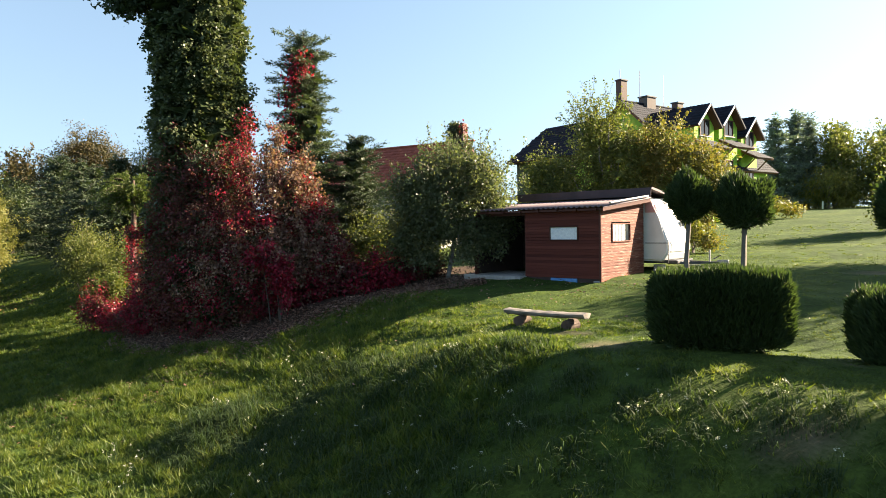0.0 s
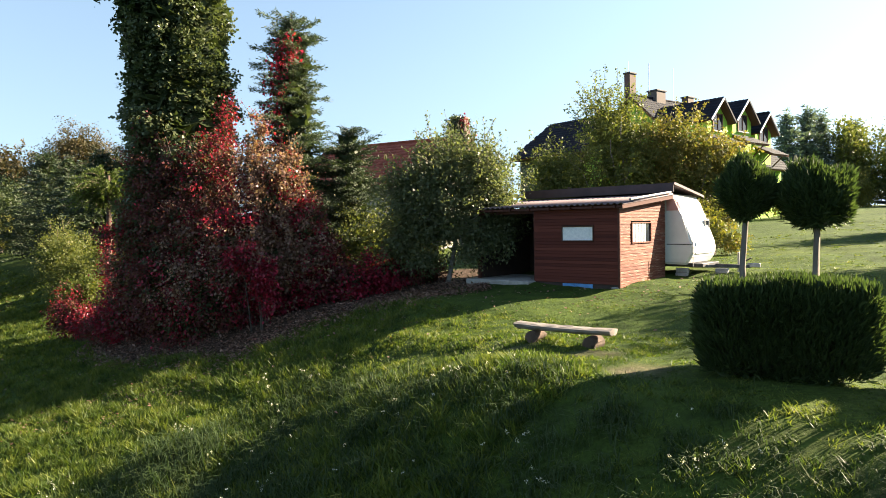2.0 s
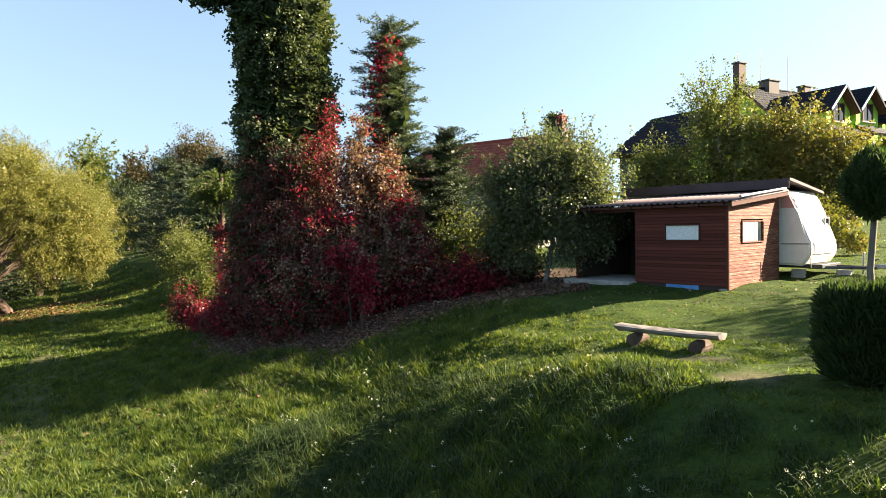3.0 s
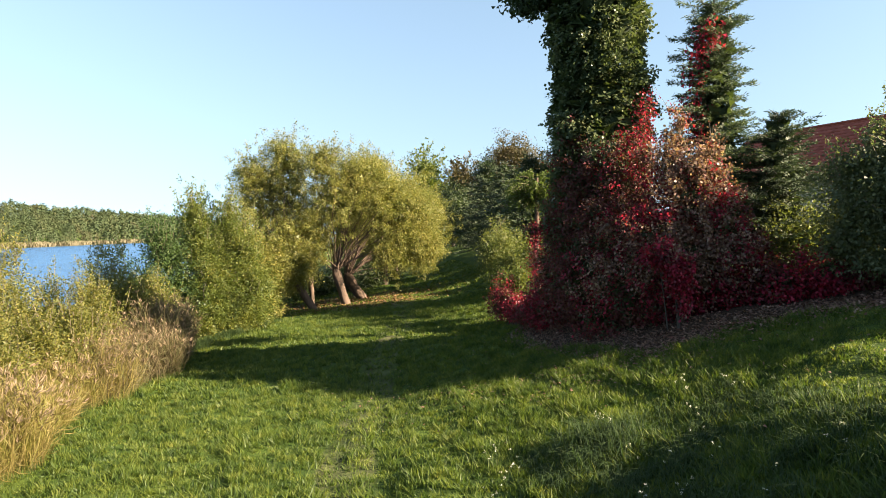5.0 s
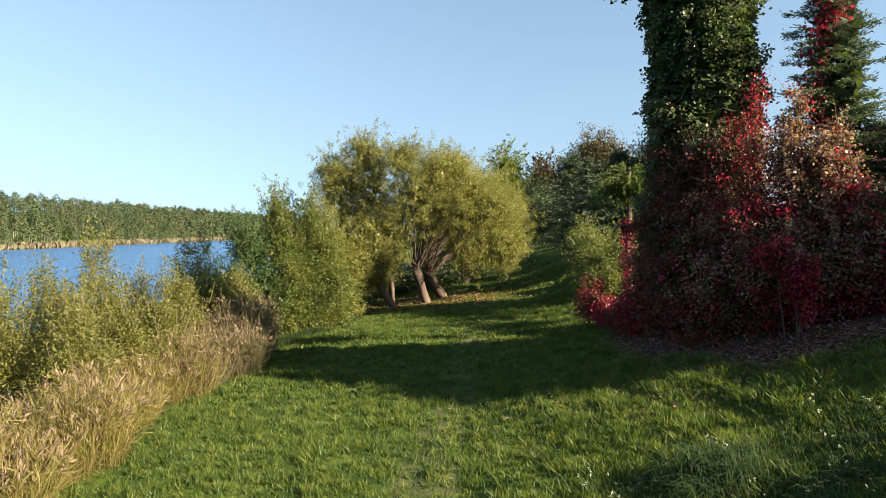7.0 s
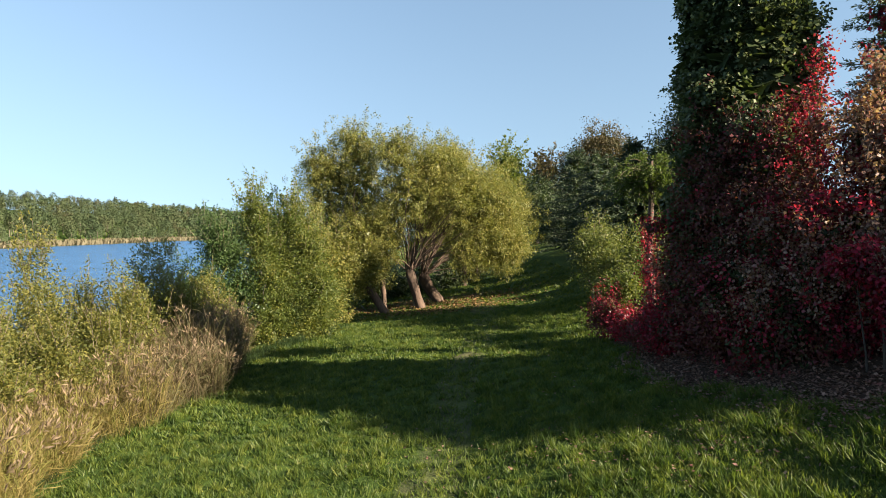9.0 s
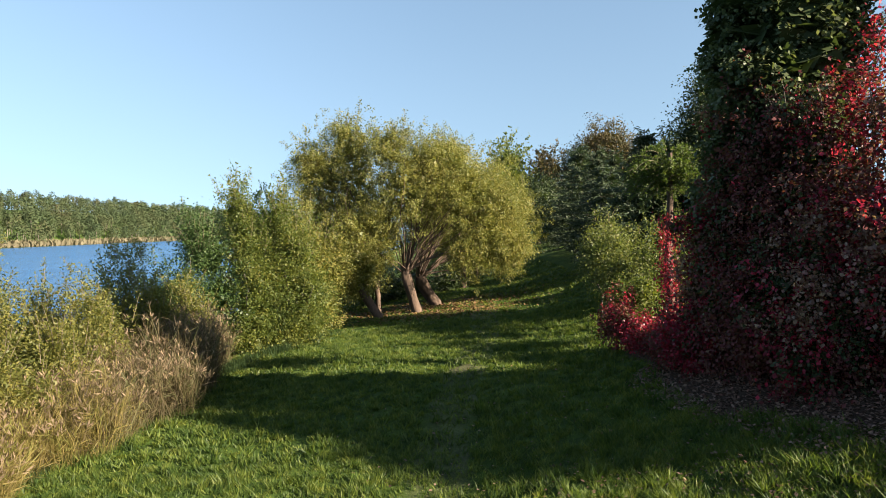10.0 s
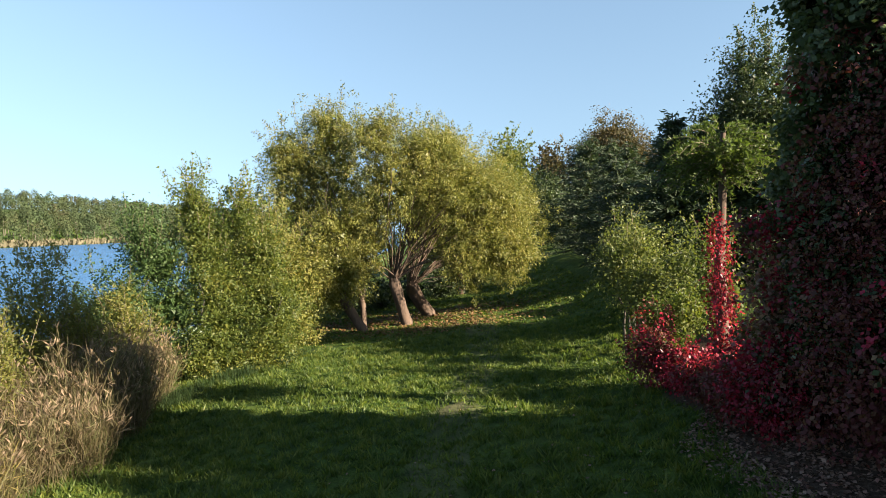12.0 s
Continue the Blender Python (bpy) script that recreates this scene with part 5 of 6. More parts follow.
def build_green_house():
    zb = 6.7
    root = thing("green_house", Matrix.Translation((19.04, 50.9, zb)) @ Matrix.Rotation(math.atan2(-0.8, 0.6), 4, "Z"), "large lime green house with dark tiled roof and three gables", "house")
    E, R, LEN, WID = 5.0, 10.5, 12.4, 12.0
    sl = (R - E) / (WID / 2)
    # walls: main block with its gable end
    part("wall", prism_bm([(-WID + 0.1, -1.5), (-0.1, -1.5), (-0.1, E), (-WID / 2, R - 0.25), (-WID + 0.1, E)], (0.1, LEN - 0.1), "y"), M_GREENWALL, root)
    ln = math.hypot(WID / 2 + 0.6, (WID / 2 + 0.6) * sl)
    roof_plane(root, (0.6, -0.5, E - 0.6 * sl + 0.02), (0, 1, 0), (-1, 0, sl), [(0, 0), (LEN + 1, 0), (LEN + 1, ln), (0, ln)], M_DARKTILE, M_BROWN)
    roof_plane(root, (-WID - 0.6, -0.5, E - 0.6 * sl + 0.02), (0, 1, 0), (1, 0, sl), [(0, 0), (LEN + 1, 0), (LEN + 1, ln), (0, ln)], M_DARKTILE, M_BROWN)
    part("ridge", box_bm((0.22, LEN + 1, 0.14), (-WID / 2, LEN / 2, R + 0.1), 0.04), M_DARKTILE, root)
    for nm, x, y, w, top in (("chimney", -WID / 2 - 0.6, 0.5, 0.8, 12.4), ("chimney", -WID / 2, 3.25, 1.25, 11.15), ("chimney", -WID / 2, 7.75, 0.9, 11.1)):
        c = part(nm, box_bm((w * 0.7, w, top - R + 2.4), (x, y, (top + R - 2.4) / 2), 0.01), M_BRICKC, root)
        part("cap", box_bm((w * 0.7 + 0.16, w + 0.16, 0.12), (x, y, top + 0.06), 0.015), M_CAP, c)
    for x, y in ((-WID / 2 - 0.6, 0.3), (-WID / 2, 2.2), (-WID / 2, 5.6)):
        part("aerial", box_bm((0.035, 0.035, 3.0), (x, y, 11.9)), M_STEEL, root)
    # three gables on the long side
    for y, apex, hw in ((1.75, 9.4, 1.38), (5.25, 9.6, 1.38), (8.5, 8.8, 1.25)):
        ez = apex - hw * 1.02
        part("gable", prism_bm([(y - hw, -1.5), (y + hw, -1.5), (y + hw, ez), (y, apex - 0.12), (y - hw, ez)], (-5.0, 0.3), "x"), M_GREENWALL, root)
        q = math.hypot(hw + 0.32, (hw + 0.32) * 1.02)
        for sg in (-1, 1):
            roof_plane(root, (0.85, y + sg * (hw + 0.32), ez - 0.32 * 1.02 + 0.02), (-1, 0, 0), (0, -sg, 1.02), [(0, 0), (3.6, 0), (5.6, q), (0, q)], M_DARKTILE, M_BROWN)
            bm = box_bm((0.05, q, 0.16), (0, 0, 0), 0.01, Matrix.Rotation(-sg * math.atan(1.02), 4, "X"))
            bm.transform(Matrix.Translation((0.88, y + sg * (hw + 0.32) / 2, (ez - 0.32 * 1.02 + apex + 0.02) / 2 - 0.02)))
            part("barge_board", bm, M_SOFFIT if sg < 0 else M_DARKTILE, root)
        house_window(root, (0.33, y, ez - 0.35), (0, 1, 0), (1, 0, 0), 1.25, 1.25)
        house_window(root, (0.33, y, ez - 3.6), (0, 1, 0), (1, 0, 0), 1.25, 1.35)
        # little tiled canopy on brackets
        roof_plane(root, (1.75, y - hw - 0.1, ez - 2.05), (0, 1, 0), (-1, 0, 0.5), [(0, 0), (2 * hw + 0.2, 0), (2 * hw + 0.2, 1.55), (0, 1.55)], M_DARKTILE, M_BROWN)
        for dy in (-hw + 0.2, hw - 0.2):
            bm = box_bm((1.5, 0.09, 0.09), (0, 0, 0), 0.01, Matrix.Rotation(-0.75, 4, "Y"))
            bm.transform(Matrix.Translation((0.95, y + dy, ez - 2.5)))
            part("bracket", bm, M_BROWN, root)
    # lower wing on the far side, hipped
    wz, we, wd = 10.0, 6.7, 3.0
    x0, x1 = -20.5, -10.0
    part("wing_wall", prism_bm([(x0 + 0.4, -1.5), (x1, -1.5), (x1, we), (x0 + 0.4, we)], (0.9, 2 * wd - 0.4), "y"), M_WINGSHADE, root)
    s2 = math.hypot(wd, wz - we)
    roof_plane(root, (x0, -0.2, we - 0.1), (1, 0, 0), (0, wd, wz - we), [(0, 0), (x1 - x0, 0), (x1 - x0, s2), (2.5, s2)], M_DARKTILE, M_BROWN)
    roof_plane(root, (x0, 2 * wd + 0.2, we - 0.1), (1, 0, 0), (0, -wd, wz - we), [(0, 0), (x1 - x0, 0), (x1 - x0, s2), (2.5, s2)], M_DARKTILE, M_BROWN)
    s3 = math.hypot(2.5, wz - we)
    roof_plane(root, (x0, -0.2, we - 0.1), (0, 1, 0), (2.5, 0, wz - we), [(0, 0), (2 * wd + 0.4, 0), (wd + 0.2, s3)], M_DARKTILE, M_BROWN)
    house_window(root, (-16.0, 0.85, 4.6), (-1, 0, 0), (0, -1, 0), 1.2, 1.2)
    part("terrace_slab", box_bm((7.5, 1.6, 0.25), (-16.0, -0.6, 3.0), 0.02), M_GREYWALL, root)


def build_red_house():
    zb = 5.6
    root = thing("red_roofed_house", Matrix.Translation((-3.6, 44.5, zb)) @ Matrix.Rotation(math.atan2(-0.5, 0.86), 4, "Z"), "old house with a red tiled roof behind the trees", "house")
    E, R, D = 4.05, 7.1, 3.6
    part("wall", prism_bm([(0.2, -1.0), (2 * D - 0.2, -1.0), (2 * D - 0.2, E), (D, R - 0.2), (0.2, E)], (-7.5, 3.9), "x"), M_GREYWALL, root)
    sl = math.hypot(D + 0.4, R - E + 0.34)
    roof_plane(root, (-8.0, -0.4, E - 0.3), (1, 0, 0), (0, D + 0.4, R - E + 0.34), [(0, 0), (12.3, 0), (12.3, sl), (0, sl)], M_REDTILE, M_BROWN, 0.3, 0.34)
    roof_plane(root, (-8.0, 2 * D + 0.4, E - 0.3), (1, 0, 0), (0, -D - 0.4, R - E + 0.34), [(0, 0), (12.3, 0), (12.3, sl), (0, sl)], M_REDTILE, M_BROWN, 0.3, 0.34)
    part("ridge", box_bm((12.7, 0.24, 0.14), (-1.65, D, R + 0.1), 0.05), M_REDTILE, root)
    part("fascia", box_bm((12.7, 0.05, 0.2), (-1.65, -0.4, E - 0.34), 0.01), M_BROWN, root)
    c = part("chimney", box_bm((1.0, 0.7, 2.2), (3.6, D - 0.2, R + 0.2), 0.01), M_BRICKC, root)
    creeper("chimney_ivy", [(3.3, D - 0.45, R - 0.3, 0.5), (3.3, D - 0.4, R + 0.9, 0.5), (3.7, D - 0.4, R + 1.0, 0.4)], 0.1, 1500, M_IVY, 81, c, 0.14, "ivy over the chimney")
    creeper("chimney_creeper", [(4.0, D - 0.5, R + 0.5, 0.3), (4.1, D - 0.5, R + 1.2, 0.3)], 0.08, 110, M_CREEPER, 82, c, 0.14, "red creeper on the chimney")
    for x in (-5.5, -2.5, 0.8):
        house_window(root, (x, 0.17, 2.2), (-1, 0, 0), (0, -1, 0), 1.0, 1.2)


build_green_house()
build_red_house()

# ---- trees behind the shed and on the hill ----
broadleaf("birch", (9.0, 36.0), [(8.6, 36.2, 11.6, 1.7, 1.6, 2.2), (9.6, 36.0, 9.8, 2.2, 1.9, 2.2), (6.6, 36.5, 9.2, 1.5, 1.4, 1.7), (5.8, 36.8, 8.0, 1.4, 1.3, 1.3), (5.6, 37.0, 9.6, 1.2, 1.2, 1.5), (8.2, 36.3, 8.0, 1.9, 1.6, 1.6)], "tall yellow-green birch behind the shed", "birch", 91, M_BIRCH, 0.14, 0.6, 1400, 15, 0.19, 0.18, None, M_BIRCHBARK, 0.2, 0.4, 0.14, 18, 70, 1.3)
broadleaf("maple", (12.6, 35.2), [(11.6, 35.4, 10.6, 1.7, 1.5, 1.7), (13.2, 35.0, 9.8, 1.9, 1.6, 1.7), (14.2, 34.6, 8.8, 1.4, 1.4, 1.7), (11.4, 35.6, 8.6, 1.6, 1.5, 1.6), (13.2, 34.9, 7.6, 1.8, 1.5, 1.6)], "tree in yellow and orange autumn leaf beside the house", "maple", 92, M_MAPLE, 0.14, 0.7, 1250, 15, 0.19, 0.16, None, None, 0.15, 0.4, 0.13, 16, 40, 0.8)
broadleaf("shrub", (11.5, 30.0), [(11.3, 30.0, 6.5, 0.9, 0.8, 1.0), (12.0, 29.6, 6.0, 0.8, 0.7, 0.7), (10.8, 30.4, 7.2, 0.7, 0.6, 0.8)], "yellow-leaved shrub at the caravan's drawbar", "shrub", 93, M_GOLD, 0.09, 0.6, 120, 12, 0.16, 0.04, None, None, 0.1, 0.4, 0.15, 6, 14, 0.6, 3)
broadleaf("shrub", (26.5, 53.5), [(26.5, 53.5, 8.0, 1.6, 1.3, 0.9), (28.0, 53.0, 7.7, 1.2, 1.0, 0.6)], "low orange shrub on the lawn before the house", "shrub", 94, M_GOLD, 0.18, 0.6, 120, 12, 0.24, 0.05, None, None, 0.1, 0.4, 0.15, 6, 0, 0.6, 3)
for k, (x, y, h, r) in enumerate(((39.5, 78.0, 11.5, 3.2), (42.4, 79.0, 12.0, 3.2), (37.4, 80.5, 10.0, 2.8), (44.6, 80.0, 11.6, 3.2), (49.0, 80.5, 10.5, 3.2), (53.0, 79.0, 9.6, 3.0), (57.5, 77.0, 9.0, 3.0))):
    conifer("spruce", (x, y), h, r, "haze-paled blue-green spruce in the row at the lawn's edge", 100 + k, M_HAZYSPRUCE, "spruce", 0.2, 18, 7, 0.05, 0.5, 0.25, 0.3, 0.8, "spruce row", 0.5, M_HAZYSPRUCE)
broadleaf("weeping_willow", (44.2, 75.2), [(44.2, 75.2, 11.3, 2.6, 2.4, 1.6), (42.8, 75.9, 9.8, 1.3, 1.4, 1.9), (45.8, 74.5, 9.8, 1.3, 1.4, 1.9)], "small weeping willow with a hanging dome of yellow-green leaves", "willow", 110, M_SAPLING, 0.35, 0.25, 420, 12, 0.3, 0.14, (0, 0, 2.6), None, 1.4, 0.5, 0.12, 10)
for k, (x, y, z, r, h, m) in enumerate(((46.4, 77.5, 14.0, 1.9, 4.2, M_BIRCH), (50.0, 75.5, 13.2, 2.2, 3.8, M_BIRCH), (53.5, 73.5, 12.2, 2.1, 3.2, M_BIRCH), (57.0, 71.0, 12.5, 2.4, 3.4, M_BIRCH), (48.0, 79.5, 13.4, 2.0, 4.0, M_BIRCH))):
    broadleaf("birch", (x, y), [(x, y, z, r, r, h), (x + 0.8, y - 0.6, z - 2.4, r * 0.9, r * 0.9, h * 0.55)], "birch turning yellow in the row beyond the lawn", "birch", 120 + k, m, 0.32, 0.6, 330, 12, 0.4, 0.16, None, M_BIRCHBARK, 0.3, 0.35, 0.16, 10, 20, 1.6, 1, "birch row")
# two young trees on the lawn, whose shadows lie across it
for k, (x, y, top) in enumerate(((24.8, 34.0, 10.6),)):
    broadleaf("lime_tree", (x, y), [(x, y, top - 1.9, 1.7, 1.7, 1.9), (x - 0.6, y + 0.5, top - 2.9, 1.4, 1.4, 1.3)], "young green lime tree on the lawn", "lime tree", 130 + k, M_SHORE, 0.16, 0.7, 420, 13, 0.24, 0.12, None, None, 0.1, 0.4, 0.14, 10, 0, 0.8, 1, "lawn trees")
broadleaf("lime_tree", (22.2, 21.8), [(22.2, 21.8, 10.4, 3.3, 3.3, 3.0), (20.6, 22.8, 9.6, 2.4, 2.4, 2.0), (23.8, 20.4, 9.6, 2.4, 2.4, 2.0)], "broad green lime tree on the lawn", "lime tree", 131, M_SHORE, 0.2, 0.7, 900, 14, 0.3, 0.2, None, None, 0.1, 0.4, 0.14, 12, 0, 0.8, 1, "lawn trees")
# out of view; added only to throw shade on the bank below the hedges
broadleaf("lime_tree", (14.6, 9.5), [(14.6, 9.5, 8.3, 2.7, 2.7, 2.4), (13.6, 8.4, 7.6, 2.2, 2.2, 1.8), (12.8, 7.0, 6.8, 1.8, 1.8, 1.6)], "unseen green tree added beside the clipped hedges to shade the bank", "lime tree", 132, M_SHORE, 0.18, 0.7, 800, 14, 0.26, 0.14, None, None, 0.1, 0.4, 0.14, 10, 0, 0.8, 1, "lawn trees")
part("marker_post", box_bm((0.14, 0.14, 0.9), (43.3, 74.8, gz(43.3, 74.8) + 0.42), 0.02), M_SOFFIT)
tagged(bpy.data.objects["marker_post"], "short white post on the lawn", "post")


# ---- along the track, garden side ----
vine_mound("creeper_bush", [(-16.6, 31.0, 3.3, 0.7, 0.6, 0.75), (-15.8, 30.6, 3.0, 0.7, 0.6, 0.7), (-15.0, 29.9, 2.95, 0.7, 0.6, 0.6), (-14.3, 29.2, 3.0, 0.7, 0.6, 0.55), (-13.6, 28.5, 3.0, 0.7, 0.6, 0.6), (-12.9, 27.8, 3.2, 0.8, 0.7, 0.7), (-12.3, 27.0, 3.4, 0.9, 0.8, 0.9)], "low hedge of scarlet and wine-red creeper beside the track", 141, [("shaded_leaves", M_CREEPER_DARK, 0.55), ("red_leaves", M_CREEPER, 0.45)], 800, 24, 0.085, 0.13, 0.5, 12)
vine_mound("creeper_spray", [(-12.0, 26.5, 6.95, 0.5, 0.3, 0.2), (-11.5, 26.7, 7.1, 0.35, 0.3, 0.18), (-12.5, 26.4, 6.75, 0.3, 0.25, 0.22)], "bright red creeper spray reaching out over the thicket", 143, [("red_leaves", M_CREEPER, 0.6), ("shaded_leaves", M_CREEPER_DARK, 0.4)], 40, 16, 0.09, 0.13, 0.4, 0)
broadleaf("shrub", (-17.0, 32.4), [(-17.0, 32.3, 3.9, 0.9, 0.8, 0.8), (-16.2, 32.4, 4.3, 0.8, 0.7, 0.7), (-17.6, 33.2, 3.4, 0.8, 0.8, 0.7)], "yellow-green bramble shrub beside the track", "shrub", 142, M_SHORE, 0.1, 0.6, 210, 14, 0.17, 0.03, None, None, 0.1, 0.4, 0.15, 6, 14, 0.5, 4)


def build_larch_standard():
    """A bare trunk with a mop of hanging larch shoots, red creeper up the trunk."""
    rng = np.random.default_rng(151)
    x, y = -14.6, 30.95
    z = gz(x, y)
    root = thing("larch", pose(x, y, z), "lopped larch with a mop of shoots and creeper-clad trunk", "larch")
    tubes_ob("trunk", [tube_arrays([(0, 0, -0.3), (0.02, 0, 1.2), (-0.05, 0, 3.0), (0.02, 0.03, 5.0), (0.06, 0, 6.6)], [0.19, 0.16, 0.13, 0.11, 0.07], 9, rng, 0.08)], M_WILLOWBARK, root)
    C, D = lobe_clumps([(0, 0, 6.1, 0.6, 0.6, 0.7), (-0.5, 0.1, 5.8, 0.4, 0.4, 0.35), (0.5, 0, 5.9, 0.45, 0.4, 0.4)], 230, rng, 0.4, 0.15)
    t, P, W = [], [], []
    for c, d in zip(C, D):
        d = unit(d * np.array([1, 1, 0.3]) + np.array([0, 0, 0.25]))
        k = np.linspace(0, 1, 5)[:, None]
        ln = 0.55 + 0.75 * rng.random() ** 1.5
        pts = c + d * ln * k + np.array([0, 0, -0.55]) * ln * k ** 2
        t.append(tube_arrays(pts, np.linspace(0.012, 0.004, 5), 3))
        q = rng.random((60, 1))
        P.append(c + d * ln * q + np.array([0, 0, -0.55]) * ln * q ** 2)
        W.append(rng.standard_normal((60, 3)) + d)
    tw = tubes_ob("twig_mass", t, M_TWIG, root)
    tw["kind"] = "stuff"
    P, W = np.concatenate(P), np.concatenate(W)
    leaves_ob("needles", P, W, 0.12 * (0.6 + 0.8 * rng.random(len(P))), 0.28, M_LARCH, root, rng)
    creeper("creeper", [(0.1, -0.1, 0.3, 0.24), (0.1, -0.1, 1.6, 0.3), (0.0, -0.12, 2.7, 0.24), (-0.08, -0.1, 4.3, 0.16)], 0.12, 2300, M_CREEPER, 152, root, 0.085, "scarlet creeper on the trunk")


build_larch_standard()
broadleaf("alder", (-16.71, 42.80), [(-17.20, 42.80, 11.90, 1.59, 1.59, 2.93), (-18.29, 42.31, 9.95, 1.83, 1.71, 2.44), (-15.97, 43.29, 8.85, 2.20, 1.95, 3.17), (-17.20, 42.80, 6.41, 2.20, 1.95, 2.44), (-19.39, 42.07, 8.49, 1.34, 1.34, 1.59)], "tall dark alder behind the larch", "alder", 161, M_DARK, 0.14, 0.6, 3600, 17, 0.2, 0.16, None, M_DARKBARK, 0.2, 0.4, 0.13, 16, 60, 0.6, 1, "", 8, 0.5, 0.72)
conifer("fir", (-20.2, 41.2), 8.0, 2.8, "dark green fir beside the track", 162, M_DARKSPRUCE, "fir", 0.16, 24, 9, 0.06, 0.3, 0.25, 0.2, 0.85, "", 0.9)
broadleaf("elder", (-20.0, 36.5), [(-20.0, 36.9, 5.2, 1.3, 1.2, 1.6), (-20.8, 38.2, 5.6, 1.2, 1.2, 1.6), (-18.8, 35.4, 4.5, 0.9, 0.9, 1.2), (-17.4, 35.4, 5.0, 0.7, 0.7, 1.7)], "green elder bush beside the track", "shrub", 163, M_BIRCH, 0.12, 0.6, 800, 13, 0.22, 0.05, None, M_DARKBARK, 0.1, 0.45, 0.14, 12, 20, 0.6, 4)
broadleaf("sapling", (-15.9, 34.0), [(-15.9, 34.0, 5.6, 0.7, 0.7, 1.9), (-15.4, 33.6, 4.6, 0.8, 0.7, 1.0)], "thin yellow-green sapling behind the creeper bank", "sapling", 164, M_SHORE, 0.11, 0.55, 170, 12, 0.2, 0.04, None, None, 0.2, 0.3, 0.16, 8, 20, 0.7, 2)
for k, (x, y, h, r) in enumerate(((-30.0, 55.0, 7.5, 3.0), (-34.0, 62.0, 9.5, 3.4), (-38.5, 66.5, 10.6, 3.6), (-27.0, 50.5, 6.6, 2.8), (-42.5, 72.0, 11.0, 3.6), (-27.6, 54.2, 6.4, 2.6), (-31.6, 60.0, 8.6, 3.0))):
    conifer("spruce", (x, y), h, r, "dark spruce in the shade of the track's edge", 170 + k, M_DARKSPRUCE, "spruce", 0.2, 20, 8, 0.03, 0.32, 0.22, 0.22, 0.7, "track spruces", 0.55)
broadleaf("oak", (-49.0, 91.5), [(-49.0, 91.8, 17.6, 4.2, 3.8, 3.6), (-52.2, 90.0, 14.5, 3.4, 3.2, 3.4), (-46.0, 93.0, 14.5, 3.4, 3.2, 3.4), (-49.0, 91.5, 12.0, 4.8, 4.2, 3.6)], "large round oak turning brown", "oak", 181, M_BROWNTREE, 0.24, 0.7, 1800, 16, 0.36, 0.4, None, M_DARKBARK, 0.1, 0.5, 0.1, 14)
broadleaf("oak", (-57.0, 86.5), [(-56.5, 86.5, 10.5, 3.8, 3.4, 4.0), (-52.5, 82.0, 8.5, 3.4, 3.2, 4.0), (-47.5, 78.5, 7.5, 3.0, 3.0, 3.6)], "dark dense tree beneath the oak", "tree", 182, M_DARK, 0.28, 0.7, 1100, 14, 0.42, 0.3, None, M_DARKBARK, 0.1, 0.5, 0.12, 10)
for k, (x, y, z, r, h, m) in enumerate(((-68.5, 95.5, 17.0, 3.6, 3.6, M_SHORE), (-63.5, 99.0, 15.5, 3.4, 3.4, M_BROWNTREE), (-74.0, 92.0, 13.0, 4.0, 4.0, M_SHORE), (-80.0, 88.0, 12.0, 4.2, 4.2, M_DARK), (-58.0, 102.0, 14.0, 3.6, 4.0, M_BROWNTREE), (-40.0, 98.0, 13.0, 3.6, 4.0, M_BROWNTREE), (-33.0, 95.0, 12.0, 3.6, 4.0, M_DARK), (-62.0, 84.0, 8.0, 3.6, 4.5, M_SHORE), (-70.0, 80.0, 8.0, 3.6, 4.5, M_WILLOW))):
    broadleaf("poplar", (x, y), [(x, y, z, r, r, h), (x + 1.5, y - 1.5, z - 3.5, r, r, h * 0.8), (x, y, z - 6, r * 0.9, r * 0.9, h * 0.8)], "distant tree beyond the end of the track", "tree", 190 + k, m, 0.4, 0.6, 480, 13, 0.5, 0.25, None, None, 0.2, 0.4, 0.16, 8, 16, 2.0, 1, "distant trees")


